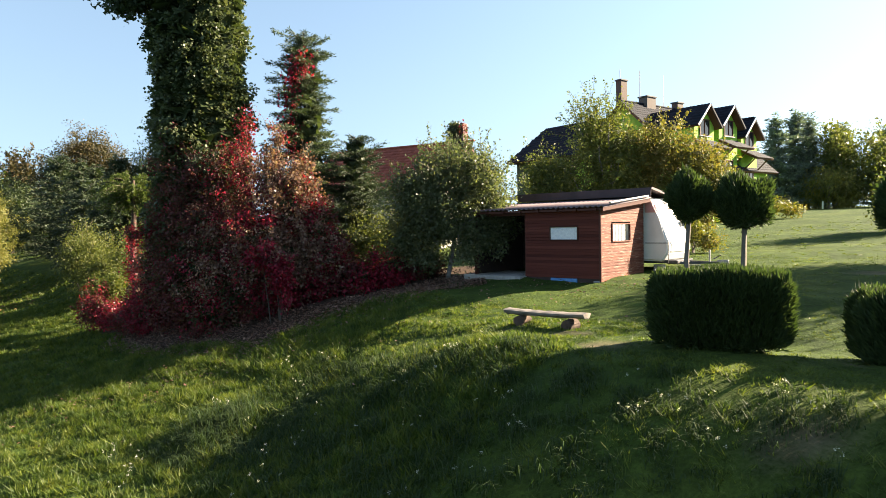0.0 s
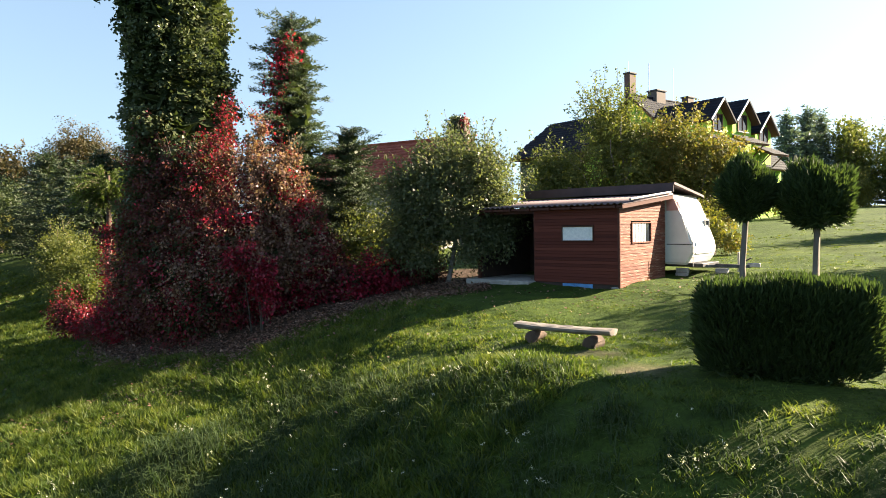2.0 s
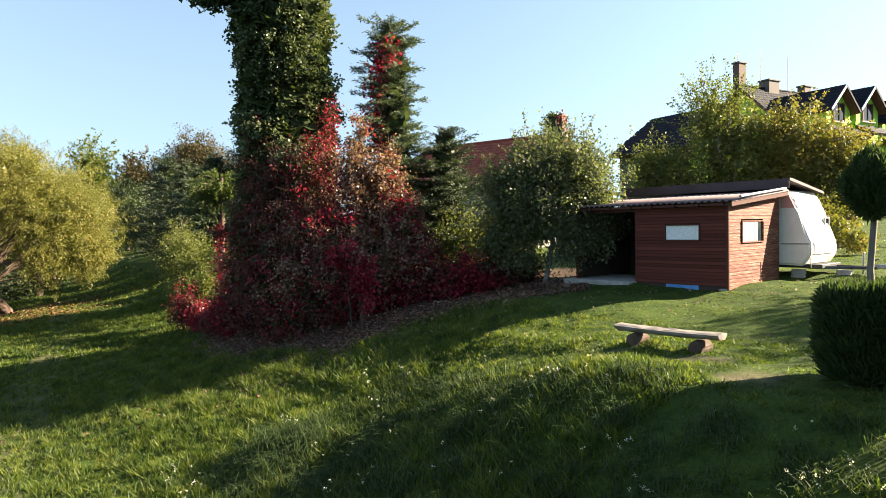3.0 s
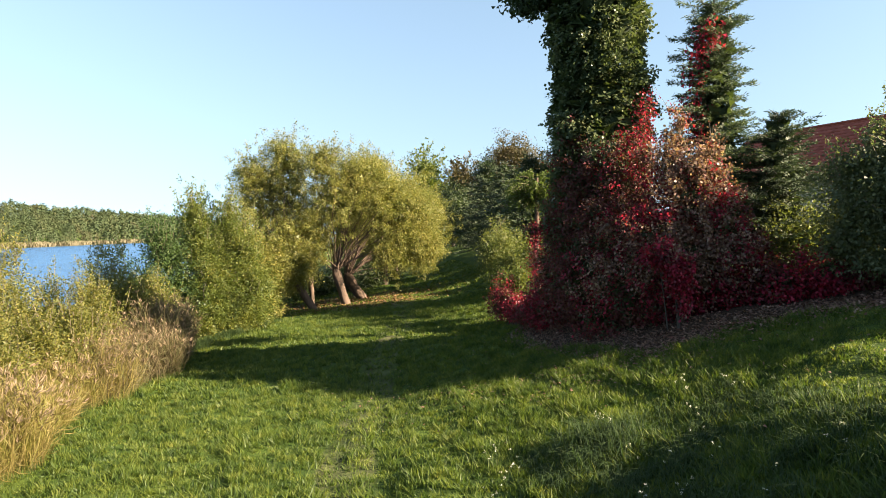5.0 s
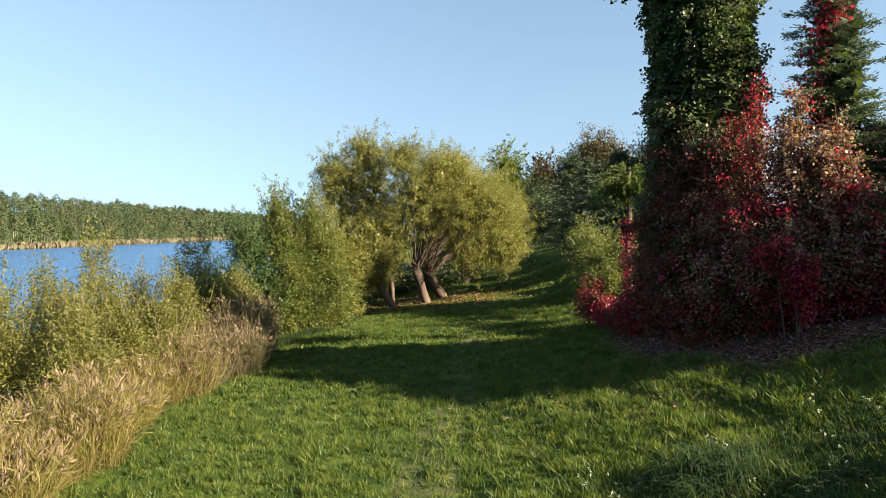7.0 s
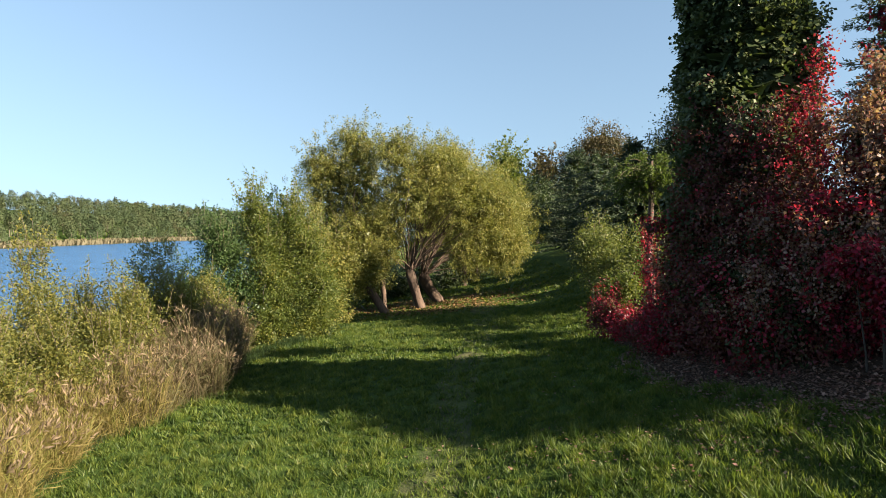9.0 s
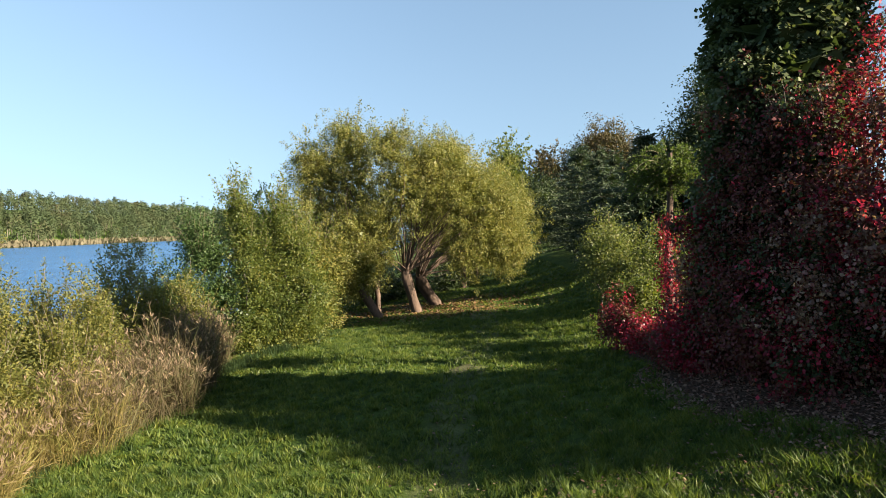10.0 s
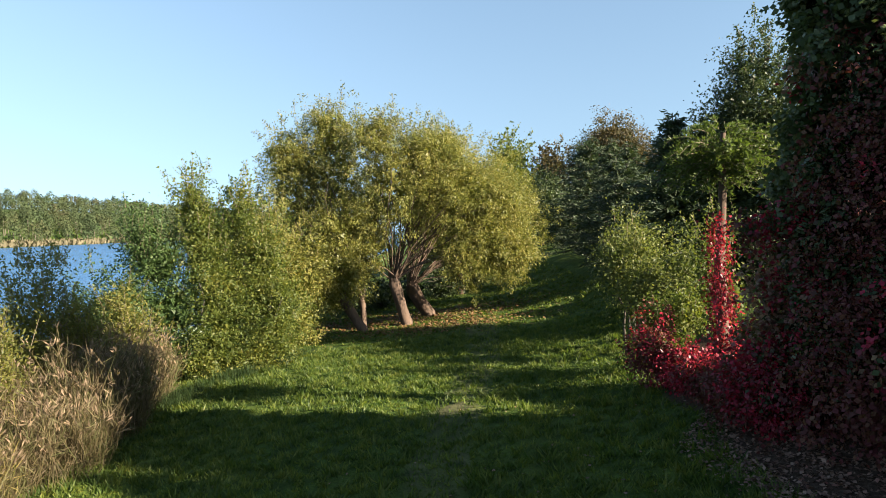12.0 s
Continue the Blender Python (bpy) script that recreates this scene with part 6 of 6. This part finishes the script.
# ---- willows and lake shore ----
def willow(base, head, lobes, label, seed, clumps=1000, branches=38, trunk=0.36, mat=None):
    """A pollard willow: stout leaning trunk, a head of many poles, a feathery crown that hangs at its edge."""
    rng = np.random.default_rng(seed)
    x, y = base
    z = gz(x, y)
    root = thing("willow", pose(x, y, z), label, "willow", "pollard willows")
    hd = np.array([head[0] - x, head[1] - y, head[2] - z])
    tubes_ob("trunk", [tube_arrays([(0, 0, -0.4), (0, 0, 0.15), tuple(hd * 0.5 + rng.standard_normal(3) * 0.05), tuple(hd * 0.9), tuple(hd * 1.06)], [trunk * 1.35, trunk * 1.05, trunk * 0.9, trunk * 1.05, trunk * 0.7], 12, rng, 0.1)], M_WILLOWBARK, root)
    lob = [(a - x, b - y, c - z, rx, ry, rz) for a, b, c, rx, ry, rz in lobes]
    C, D = lobe_clumps(lob, clumps, rng, 0.42, 0.19)
    ids = rng.choice(len(C), branches, replace=False)
    for k in ids:
        v, q = limb(hd + rng.standard_normal(3) * 0.12, C[k], 0.05, 0.01, rng, 0.08, 0.08, 7, 5)
        mesh_ob("pole", v, q, None, M_WILLOWBARK, root, "", True)
    P, W, N = clump_leaves(C, D, 36, 0.16, rng, 0.55, 0.6)
    hi = np.argsort(-(C[:, 2] + 1.5 * rng.random(len(C))))[:240]
    ids = rng.choice(hi, 90, replace=False)
    tw, P2, W2 = sprig_arrays(C[ids], D[ids], rng, 1.1, 22, 0.07, 0.7, 0.3)
    t = tubes_ob("twig_mass", tw, M_TWIG, root)
    t["kind"] = "stuff"
    P, W = np.concatenate([P, P2]), np.concatenate([W, W2])
    inner_leaves(lob, 500, rng, root, M_WILLOW, 0.6, 0.14)
    leaves_ob("crown", P, W, 0.16 * (0.6 + 0.8 * rng.random(len(P))), 0.3, mat or M_WILLOW, root, rng, "", 0.25, N)
    return root


willow((-36.4, 40.5), (-36.9, 40.0, 3.9), [(-36.6, 40.2, 9.8, 2.8, 2.8, 3.6), (-33.6, 42.8, 8.6, 2.6, 2.6, 3.4), (-35.0, 41.6, 11.2, 2.2, 2.2, 2.0), (-38.2, 38.8, 6.6, 2.0, 2.0, 2.6), (-32.4, 43.8, 6.4, 1.8, 1.8, 2.6), (-37.4, 39.2, 12.4, 1.5, 1.5, 1.6), (-31.4, 44.6, 5.6, 1.6, 1.6, 2.2), (-33.4, 42.6, 5.2, 1.8, 1.8, 2.0), (-31.8, 44.4, 8.6, 1.6, 1.6, 2.0)], "leaning pollard willow with olive-gold crown above the track", 201, 2500, 40)
willow((-37.5, 38.0), (-38.3, 37.2, 3.0), [(-41.2, 38.9, 10.8, 2.9, 2.8, 3.6), (-42.6, 37.2, 9.6, 2.4, 2.4, 3.4), (-43.0, 37.0, 11.4, 1.9, 1.9, 2.2), (-41.0, 39.0, 13.2, 1.8, 1.8, 1.7), (-40.6, 38.6, 5.6, 2.2, 2.2, 2.6), (-42.2, 36.8, 4.8, 2.0, 2.0, 2.6), (-38.8, 36.2, 3.6, 1.5, 1.5, 1.5), (-37.7, 36.8, 4.6, 1.5, 1.5, 1.6), (-40.2, 37.6, 3.6, 1.5, 1.5, 1.9), (-39.2, 38.4, 4.8, 1.5, 1.5, 2.0), (-38.6, 36.9, 6.4, 1.8, 1.8, 2.2), (-38.4, 37.4, 4.2, 1.5, 1.5, 1.8)], "olive-gold pollard willow near the lake bushes", 202, 2300, 34, 0.3)
willow((-38.0, 44.2), (-38.9, 43.4, 3.2), [(-39.2, 46.2, 9.6, 3.0, 3.0, 3.8), (-36.6, 48.6, 9.0, 2.6, 2.6, 3.6), (-35.0, 49.8, 6.8, 2.2, 2.2, 3.0), (-38.6, 46.6, 12.6, 2.0, 2.0, 1.6), (-34.4, 47.4, 5.2, 1.7, 1.7, 2.0)], "dark-trunked pollard willow behind the first", 203, 1500, 30, 0.42)
willow((-38.6, 39.0), (-38.7, 39.0, 3.0), [(-43.0, 42.4, 8.0, 2.6, 2.6, 3.4), (-44.5, 40.5, 6.5, 2.4, 2.4, 2.8)], "slim pollard willow between its neighbours", 204, 600, 20, 0.2)
willow((-44.5, 55.0), (-44.5, 55.0, 3.4), [(-43.5, 55.0, 9.4, 3.2, 3.2, 3.8), (-41.0, 57.0, 8.0, 2.8, 2.8, 3.4)], "pale willow further along the track", 205, 550, 20, 0.36)
willow((-52.0, 66.0), (-52.0, 66.0, 3.4), [(-51.0, 66.0, 10.5, 3.6, 3.6, 4.0), (-48.0, 68.5, 9.0, 3.0, 3.0, 3.6)], "pale willow at the far end of the track", 206, 450, 16, 0.36)
broadleaf("undergrowth", (-46.0, 47.0), [(-45.0, 43.5, 1.8, 2.0, 2.0, 1.7), (-46.0, 47.0, 1.9, 2.0, 2.0, 1.8), (-46.5, 50.5, 2.0, 2.2, 2.0, 2.0), (-45.5, 54.0, 2.2, 2.2, 2.0, 2.2), (-47.0, 58.0, 2.2, 2.2, 2.2, 2.2)], "dark undergrowth behind the willows", "shrub", 207, M_DARK, 0.16, 0.6, 700, 14, 0.25, 0.05, None, M_DARKBARK, 0.1, 0.4, 0.16, 12, 0, 0.6, 5)
SB = [("alder_bush", (-38.4, 25.4), [(-38.6, 25, 3.6, 1.83, 1.83, 2.10), (-38.2, 26.4, 5.6, 1.59, 1.59, 2.10), (-37.6, 26.6, 3.4, 1.83, 1.71, 1.89), (-37.2, 25.8, 1.6, 1.83, 1.71, 1.26), (-38.8, 24.6, 1.5, 1.46, 1.46, 1.16), (-39.0, 24.2, 3.0, 1.5, 1.5, 2.2), (-38.0, 25.6, 6.6, 1.3, 1.3, 1.7)], M_ALDER, "dark green alder bush on the lake shore", 0.145, 1300),
      ("willow_bush", (-37.0, 28.0), [(-37.3, 27.7, 8.2, 0.85, 0.85, 1.89), (-37.2, 28.2, 6.2, 1.34, 1.34, 1.99), (-36.6, 28.4, 4.4, 1.59, 1.59, 1.78), (-36.4, 28.2, 2.2, 1.71, 1.71, 1.68), (-36, 27.4, 1.2, 1.46, 1.34, 0.95)], M_SHORE, "feathery yellow-green willow bush on the lake shore", 0.145, 1300),
      ("willow_bush", (-35.9, 30.4), [(-36.3, 29.6, 7.6, 0.73, 0.73, 1.89), (-35.9, 30.4, 5.6, 1.22, 1.22, 1.89), (-35.6, 30.6, 3.6, 1.59, 1.46, 1.68), (-35.2, 30.2, 1.7, 1.59, 1.46, 1.37), (-35, 29.2, 1, 1.34, 1.22, 0.84)], M_SHORE, "golden-green willow bush at the edge of the grass", 0.145, 1250),
      ("willow_bush", (-39.0, 33.5), [(-39.5, 33, 6.2, 1.71, 1.71, 2.52), (-38.4, 34.4, 4.4, 1.83, 1.83, 2.10), (-40.4, 32, 4, 1.83, 1.83, 2.31), (-38, 33.4, 2, 1.83, 1.71, 1.68)], M_WILLOW, "olive willow bush between shore and pollards", 0.15, 1200),
      ("alder_bush", (-47.0, 35.0), [(-47, 35, 6.5, 3.17, 2.93, 3.15), (-50, 37, 5.5, 3.17, 3.17, 3.15), (-45, 33.5, 2.6, 2.68, 2.68, 2.52)], M_ALDER, "dark alders along the lake behind the willows", 0.2, 700),
      ("alder_bush", (-60.0, 48.0), [(-60, 48, 6.4, 3.17, 3.17, 2.94), (-58, 46, 4, 2.93, 2.93, 2.73)], M_ALDER, "distant dark alders along the lake", 0.24, 500)]
for k, (nm, base, lobes, mat, label, leaf, n) in enumerate(SB):
    broadleaf(nm, base, lobes, label, "bush", 210 + k, mat, leaf, 0.5, n, 15, 0.17, 0.06, None, None, 0.1, 0.35, 0.24, 14, 80, 0.9, 4, "", 6, 1.3, 0.5)
SAP = [(-31.2, 14.4, 7.6), (-32.6, 12.6, 6.4), (-30.0, 17.2, 6.2), (-29.0, 12.4, 5.4), (-31.8, 16.4, 5.6), (-33.6, 19.6, 6.4), (-30.2, 10.4, 6.0), (-34.6, 21.6, 5.0), (-28.0, 9.6, 5.2), (-32.2, 18.4, 4.8), (-33.8, 15.4, 5.8), (-35.4, 23.6, 5.4), (-26.5, 13.6, 4.4), (-25.2, 11.4, 4.6), (-28.4, 15.8, 4.3), (-27.6, 12.0, 5.2), (-34.2, 20.5, 7.4), (-33.2, 21.4, 4.6)]
for k, (x, y, top) in enumerate(SAP):
    h = top - 0.6
    broadleaf("willow_sapling", (x, y), [(x, y, 0.4 + h * 0.74, 0.6, 0.6, h * 0.24), (x + 0.2, y + 0.2, 0.4 + h * 0.5, 1.2, 1.15, h * 0.22), (x - 0.1, y - 0.3, 0.4 + h * 0.28, 1.5, 1.45, h * 0.22)], "airy golden-green willow sapling among the reeds", "sapling", 230 + k, M_SAPLING, 0.13, 0.42, 430, 17, 0.2, 0.035, None, None, 0.0, 0.25, 0.2, 8, 34, 0.9, 3, "shore saplings", 6, 1.3, 0)


def build_reeds():
    rng = np.random.default_rng(241)
    n = 17000
    s = 8 + 34 * rng.random(n)
    far = np.clip((s - 29) / 4, 0, 1)
    depth = rng.random(n) ** 1.7 * (6 + 3 * far)
    u = np.interp(s, (8, 20, 25, 29, 33, 36, 39, 43), (-8.9, -8.2, -8.4, -8.2, -7.5, -7.2, -8.3, -9.6)) - depth - 0.5 * np.sin(s * 0.55) * np.exp(-depth) - 0.35 * np.sin(s * 1.7)
    x, y = 0.743 * u - 0.669 * s, 0.669 * u + 0.743 * s
    z = np.maximum(ground_z(x, y), -0.2)
    h = (1.5 + 0.9 * rng.random(n)) * (1 + 0.35 * far) * (0.88 + 0.2 * np.sin(s * 0.9 + 1) * np.sin(u * 1.3) + 0.14 * np.sin(s * 2.3 + u)) * np.clip(0.8 + depth * 0.3, 0.8, 1.05) * (1 - 0.35 * (1 - far) * np.clip((depth - 2) / 2, 0, 1))
    base = np.stack([x, y, z - 0.1], 1)
    lean = rng.standard_normal((n, 3)) * 0.22
    lean[:, 2] = 1
    way = unit(lean)
    V, Q = leaf_arrays(base, way, h * 1.04, 0.012, rng)
    k = 8
    f = 0.2 + 0.78 * rng.random((n, k))
    P = (base[:, None] + way[:, None] * (h[:, None] * f)[..., None]).reshape(-1, 3)
    W = rng.standard_normal((n * k, 3))
    W[:, 2] = 1.3 + 0.9 * rng.standard_normal(n * k)
    V2, Q2 = leaf_arrays(P, W, 0.55 * (0.5 + 0.8 * rng.random(n * k)), 0.034, rng, 0.5)
    # the browner stretch also covers where the ivy tree's shadow falls
    brown = s + rng.normal(size=n) * 1.2 > 29
    for which, nm, mat, text in ((~brown, "reeds", M_REED, "bed of golden dry reeds along the lake"), (brown, "brown_reeds", M_REED_BROWN, "taller brown reeds, darkened as if shaded, beyond the golden ones on the shore")):
        a, b = np.repeat(which, 4), np.repeat(np.repeat(which, k), 4)
        va, vb = V[a], V2[b]
        quads = np.arange(len(va) + len(vb), dtype=np.int32).reshape(-1, 4)
        tagged(mesh_ob(nm, np.concatenate([va, vb]), quads, None, mat), text, "reeds", kind="stuff")
    m = rng.random(n) < 0.35
    B = base[m] + way[m] * h[m][:, None]
    nb = len(B)
    P = (B[:, None] + rng.standard_normal((nb, 5, 3)) * 0.035).reshape(-1, 3)
    W = np.repeat(way[m] + rng.standard_normal((nb, 3)) * 0.5, 5, 0) + rng.standard_normal((nb * 5, 3)) * 0.4
    V, Q = leaf_arrays(P, W, 0.2 * (0.6 + 0.7 * rng.random(nb * 5)), 0.2, rng)
    tagged(mesh_ob("reed_plumes", V, Q, None, M_PLUME), "brown seed plumes on the reeds", "reeds", kind="stuff")


def blades(n, us, ss, rng, h, w, lean, per=7):
    """Grass in little clumps over a stretch of the plan, given along u and s; taller and shorter by patches."""
    m = n // per
    u = np.repeat(us[0] + (us[1] - us[0]) * rng.random(m), per) + rng.standard_normal(m * per) * h * 0.45
    s = np.repeat(ss[0] + (ss[1] - ss[0]) * rng.random(m), per) + rng.standard_normal(m * per) * h * 0.45
    size = np.repeat(0.4 + 1.0 * rng.random(m) ** 2, per)
    az0 = np.repeat(2 * np.pi * rng.random(m), per)
    x, y = 0.743 * u - 0.669 * s, 0.669 * u + 0.743 * s
    ok = worn_mask(x, y) < 0.25 + 0.5 * rng.random(len(x))
    ok &= mould_mask(x, y) < 0.2 + 0.6 * rng.random(len(x))
    lx, ly = 0.75 * (x - 5.2) - 0.66 * (y - 21.7), 0.66 * (x - 5.2) + 0.75 * (y - 21.7)
    ok &= ~((lx > -5.6) & (lx < 0) & (ly > 0) & (ly < 5.6))
    x, y, size, az0 = x[ok], y[ok], size[ok], az0[ok]
    n = len(x)
    B = np.stack([x, y, ground_z(x, y) - 0.012], 1)
    patch = 0.7 + 0.6 * (0.5 + 0.5 * np.sin(x * 1.9 + 1.1 * np.sin(y * 1.3)) * np.sin(y * 2.3 + 0.8)) + 0.25 * np.sin(x * 5.1 + y) * np.sin(y * 4.3 - x)
    lawn = np.clip((0.743 * x + 0.669 * y - 9.8) / 1.2, 0, 1) * np.clip((17 + 0.669 * x - 0.743 * y) / 3, 0, 1)
    hh = h * (0.5 + 0.7 * rng.random(n)) * patch * size * (1 - 0.6 * lawn)
    az = 2 * np.pi * rng.random(n)
    side = np.stack([np.cos(az), np.sin(az), 0 * az], 1) * (w * (0.6 + 0.8 * rng.random(n)))[:, None] * 0.5
    bend = np.stack([np.cos(az0), np.sin(az0)], 1) * 0.5 + rng.standard_normal((n, 2)) * 0.7
    tip = B + np.concatenate([bend * (lean * hh)[:, None], hh[:, None]], 1)
    V = np.stack([B - side, B + side, tip], 1).reshape(-1, 3)
    return V, np.arange(3 * n).reshape(-1, 3)


def build_grass():
    rng = np.random.default_rng(251)
    sets = [blades(270000, (-10.6, 13), (8, 27), rng, 0.17, 0.034, 0.75, 16),
            blades(150000, (-10.6, 11), (27, 48), rng, 0.17, 0.058, 0.7, 12),
            blades(110000, (10, 28), (-8, 14), rng, 0.085, 0.034, 0.8, 3),
            blades(40000, (-9, 12), (48, 80), rng, 0.16, 0.09, 0.7),
            blades(70000, (-2, 12), (-6, 9), rng, 0.13, 0.02, 1.0, 14),
            blades(110000, (4.5, 14.5), (8, 25), rng, 0.15, 0.034, 0.8, 12),
            blades(50000, (24, 52), (-30, 16), rng, 0.1, 0.085, 0.7)]
    V, T, k = [], [], 0
    for v, t in sets:
        V.append(v)
        T.append(t + k)
        k += len(v)
    tagged(mesh_ob("grass", np.concatenate(V), None, np.concatenate(T), M_GRASS), "short mown meadow grass", "grass", kind="stuff")


def build_tufts():
    """Long rank grass on the bank, flopped over, and at the foot of the reeds and hedges."""
    rng = np.random.default_rng(261)
    V, Q, k = [], [], 0
    spots = []
    for i in range(430):
        u, s = rng.uniform(4.8, 10.0), -3 + 19 * rng.random() ** 0.7
        spots.append((u, s, rng.uniform(0.2, 0.42) * (0.6 if s < 6 else 1), 40))
    for i in range(60):
        u, s = rng.uniform(-9.6, -8.6), rng.uniform(9, 47)
        spots.append((u, s, rng.uniform(0.25, 0.6), 40))
    for i in range(46):
        f = rng.random()
        x, y = -32.6 - 2.6 * f + rng.normal() * 0.4, 23.6 + 8.2 * f + rng.normal() * 0.3
        spots.append((0.743 * x + 0.669 * y, -0.669 * x + 0.743 * y, rng.uniform(0.4, 0.8), 44))
    for u, s, h, m in ((6.3, 15.6, 0.75, 220), (6.6, 14.8, 0.7, 200), (5.9, 14.6, 0.6, 160)):
        spots.append((u, s, h, m))
    for u, s, h, m in spots:
        x, y = 0.743 * u - 0.669 * s, 0.669 * u + 0.743 * s
        r = 0.06 + 0.28 * h
        B = np.stack([x + rng.normal(size=m) * r, y + rng.normal(size=m) * r, np.zeros(m)], 1)
        B[:, 2] = ground_z(B[:, 0], B[:, 1]) - 0.02
        az = 2 * np.pi * rng.random(m)
        out = np.stack([np.cos(az), np.sin(az), 0 * az], 1)
        side = np.stack([-np.sin(az), np.cos(az), 0 * az], 1)
        ln = (h * (0.6 + 0.6 * rng.random(m)))[:, None]
        a = B + np.array([0, 0, 0.6]) * ln + out * ln * 0.25
        b = B + np.array([0, 0, 0.62]) * ln * (0.6 + 0.6 * rng.random((m, 1))) + out * ln * 0.75
        w = 0.008
        vv = np.stack([B - side * w, B + side * w, a + side * w * 0.8, a - side * w * 0.8, b + side * 0.002, b - side * 0.002], 1).reshape(-1, 3)
        i0 = np.arange(m)[:, None] * 6
        V.append(vv)
        Q.append(np.concatenate([i0 + [0, 1, 2, 3], i0 + [3, 2, 4, 5]]) + k)
        k += len(vv)
    tagged(mesh_ob("long_grass", np.concatenate(V), np.concatenate(Q), None, M_TUFT), "tufts of long flopped grass on the bank", "grass", kind="stuff")


def build_flowers():
    """White-flowered weeds on the bank."""
    rng = np.random.default_rng(271)
    P, S = [], []
    for i in range(54):
        u, s = rng.uniform(3.8, 9.8), -2 + 19 * rng.random() ** 0.6
        x, y = 0.743 * u - 0.669 * s, 0.669 * u + 0.743 * s
        z = gz(x, y)
        for k in range(rng.integers(2, 6)):
            h = rng.uniform(0.15, 0.5)
            tx, ty = x + rng.normal() * 0.14, y + rng.normal() * 0.14
            S.append(tube_arrays([(x, y, z - 0.02), ((x + tx) / 2, (y + ty) / 2, z + h * 0.6), (tx, ty, z + h)], [0.004, 0.003, 0.002], 3))
            P.append((tx, ty, z + h))
    st = tubes_ob("weed_stems", S, M_TUFT)
    tagged(st, "thin green stems of flowering weeds", "weeds", kind="stuff")
    P = np.array(P)
    n = 9
    Q = (P[:, None] + rng.standard_normal((len(P), n, 3)) * 0.014).reshape(-1, 3)
    W = rng.standard_normal((len(Q), 3))
    W[:, 2] = np.abs(W[:, 2])
    V, F = leaf_arrays(Q, W, 0.022 * (0.6 + 0.8 * rng.random(len(Q))), 0.6, rng)
    tagged(mesh_ob("weed_flowers", V, F, None, M_FLOWER), "small white flower heads of weeds on the bank", "flowers", kind="stuff")


def build_litter():
    rng = np.random.default_rng(281)

    def scatter(n, cx, cy, rx, ry, ang):
        d = rng.standard_normal((n, 2)) * 0.5
        c, s = math.cos(ang), math.sin(ang)
        x = cx + c * d[:, 0] * rx - s * d[:, 1] * ry
        y = cy + s * d[:, 0] * rx + c * d[:, 1] * ry
        return np.stack([x, y, ground_z(x, y) + 0.015 + 0.05 * rng.random(n)], 1)

    def lay(name, P, size, mat, label):
        W = rng.standard_normal((len(P), 3))
        W[:, 2] *= 0.3
        flat = rng.standard_normal((len(P), 3)) * 0.35
        flat[:, 2] += 1
        V, Q = leaf_arrays(P, W, size * (0.6 + 0.8 * rng.random(len(P))), 0.7, rng, 0.3, flat)
        tagged(mesh_ob(name, V, Q, None, mat), label, "leaves", kind="stuff")
    x = 1.5 - 15.5 * rng.random(13000) ** 1.15
    y = np.interp(x, FOOT_X, FOOT_Y) - 1.5 + 2.6 * rng.random(13000) ** 1.2 + rng.standard_normal(13000) * 0.25
    foot = np.stack([x, y, ground_z(x, y) + 0.015 + 0.05 * rng.random(13000)], 1)
    P = np.concatenate([foot, scatter(1500, -7.0, 20.8, 6.5, 2.2, 0.2), scatter(350, 4.0, 21.0, 7.0, 4.0, 0.0), scatter(400, -12, 24, 9, 7, 0)])
    lay("fallen_leaves", P, 0.085, M_LITTER, "fallen red and brown creeper leaves on the ground")
    P = np.concatenate([scatter(4500, -38.5, 43.0, 8.0, 4.0, 0.9), scatter(1800, -33.5, 40.5, 6.0, 3.0, 0.8)])
    lay("fallen_willow_leaves", P, 0.16, M_GOLDLITTER, "fallen yellow leaves under the willows")


build_reeds()
build_grass()
build_tufts()
build_flowers()
build_litter()
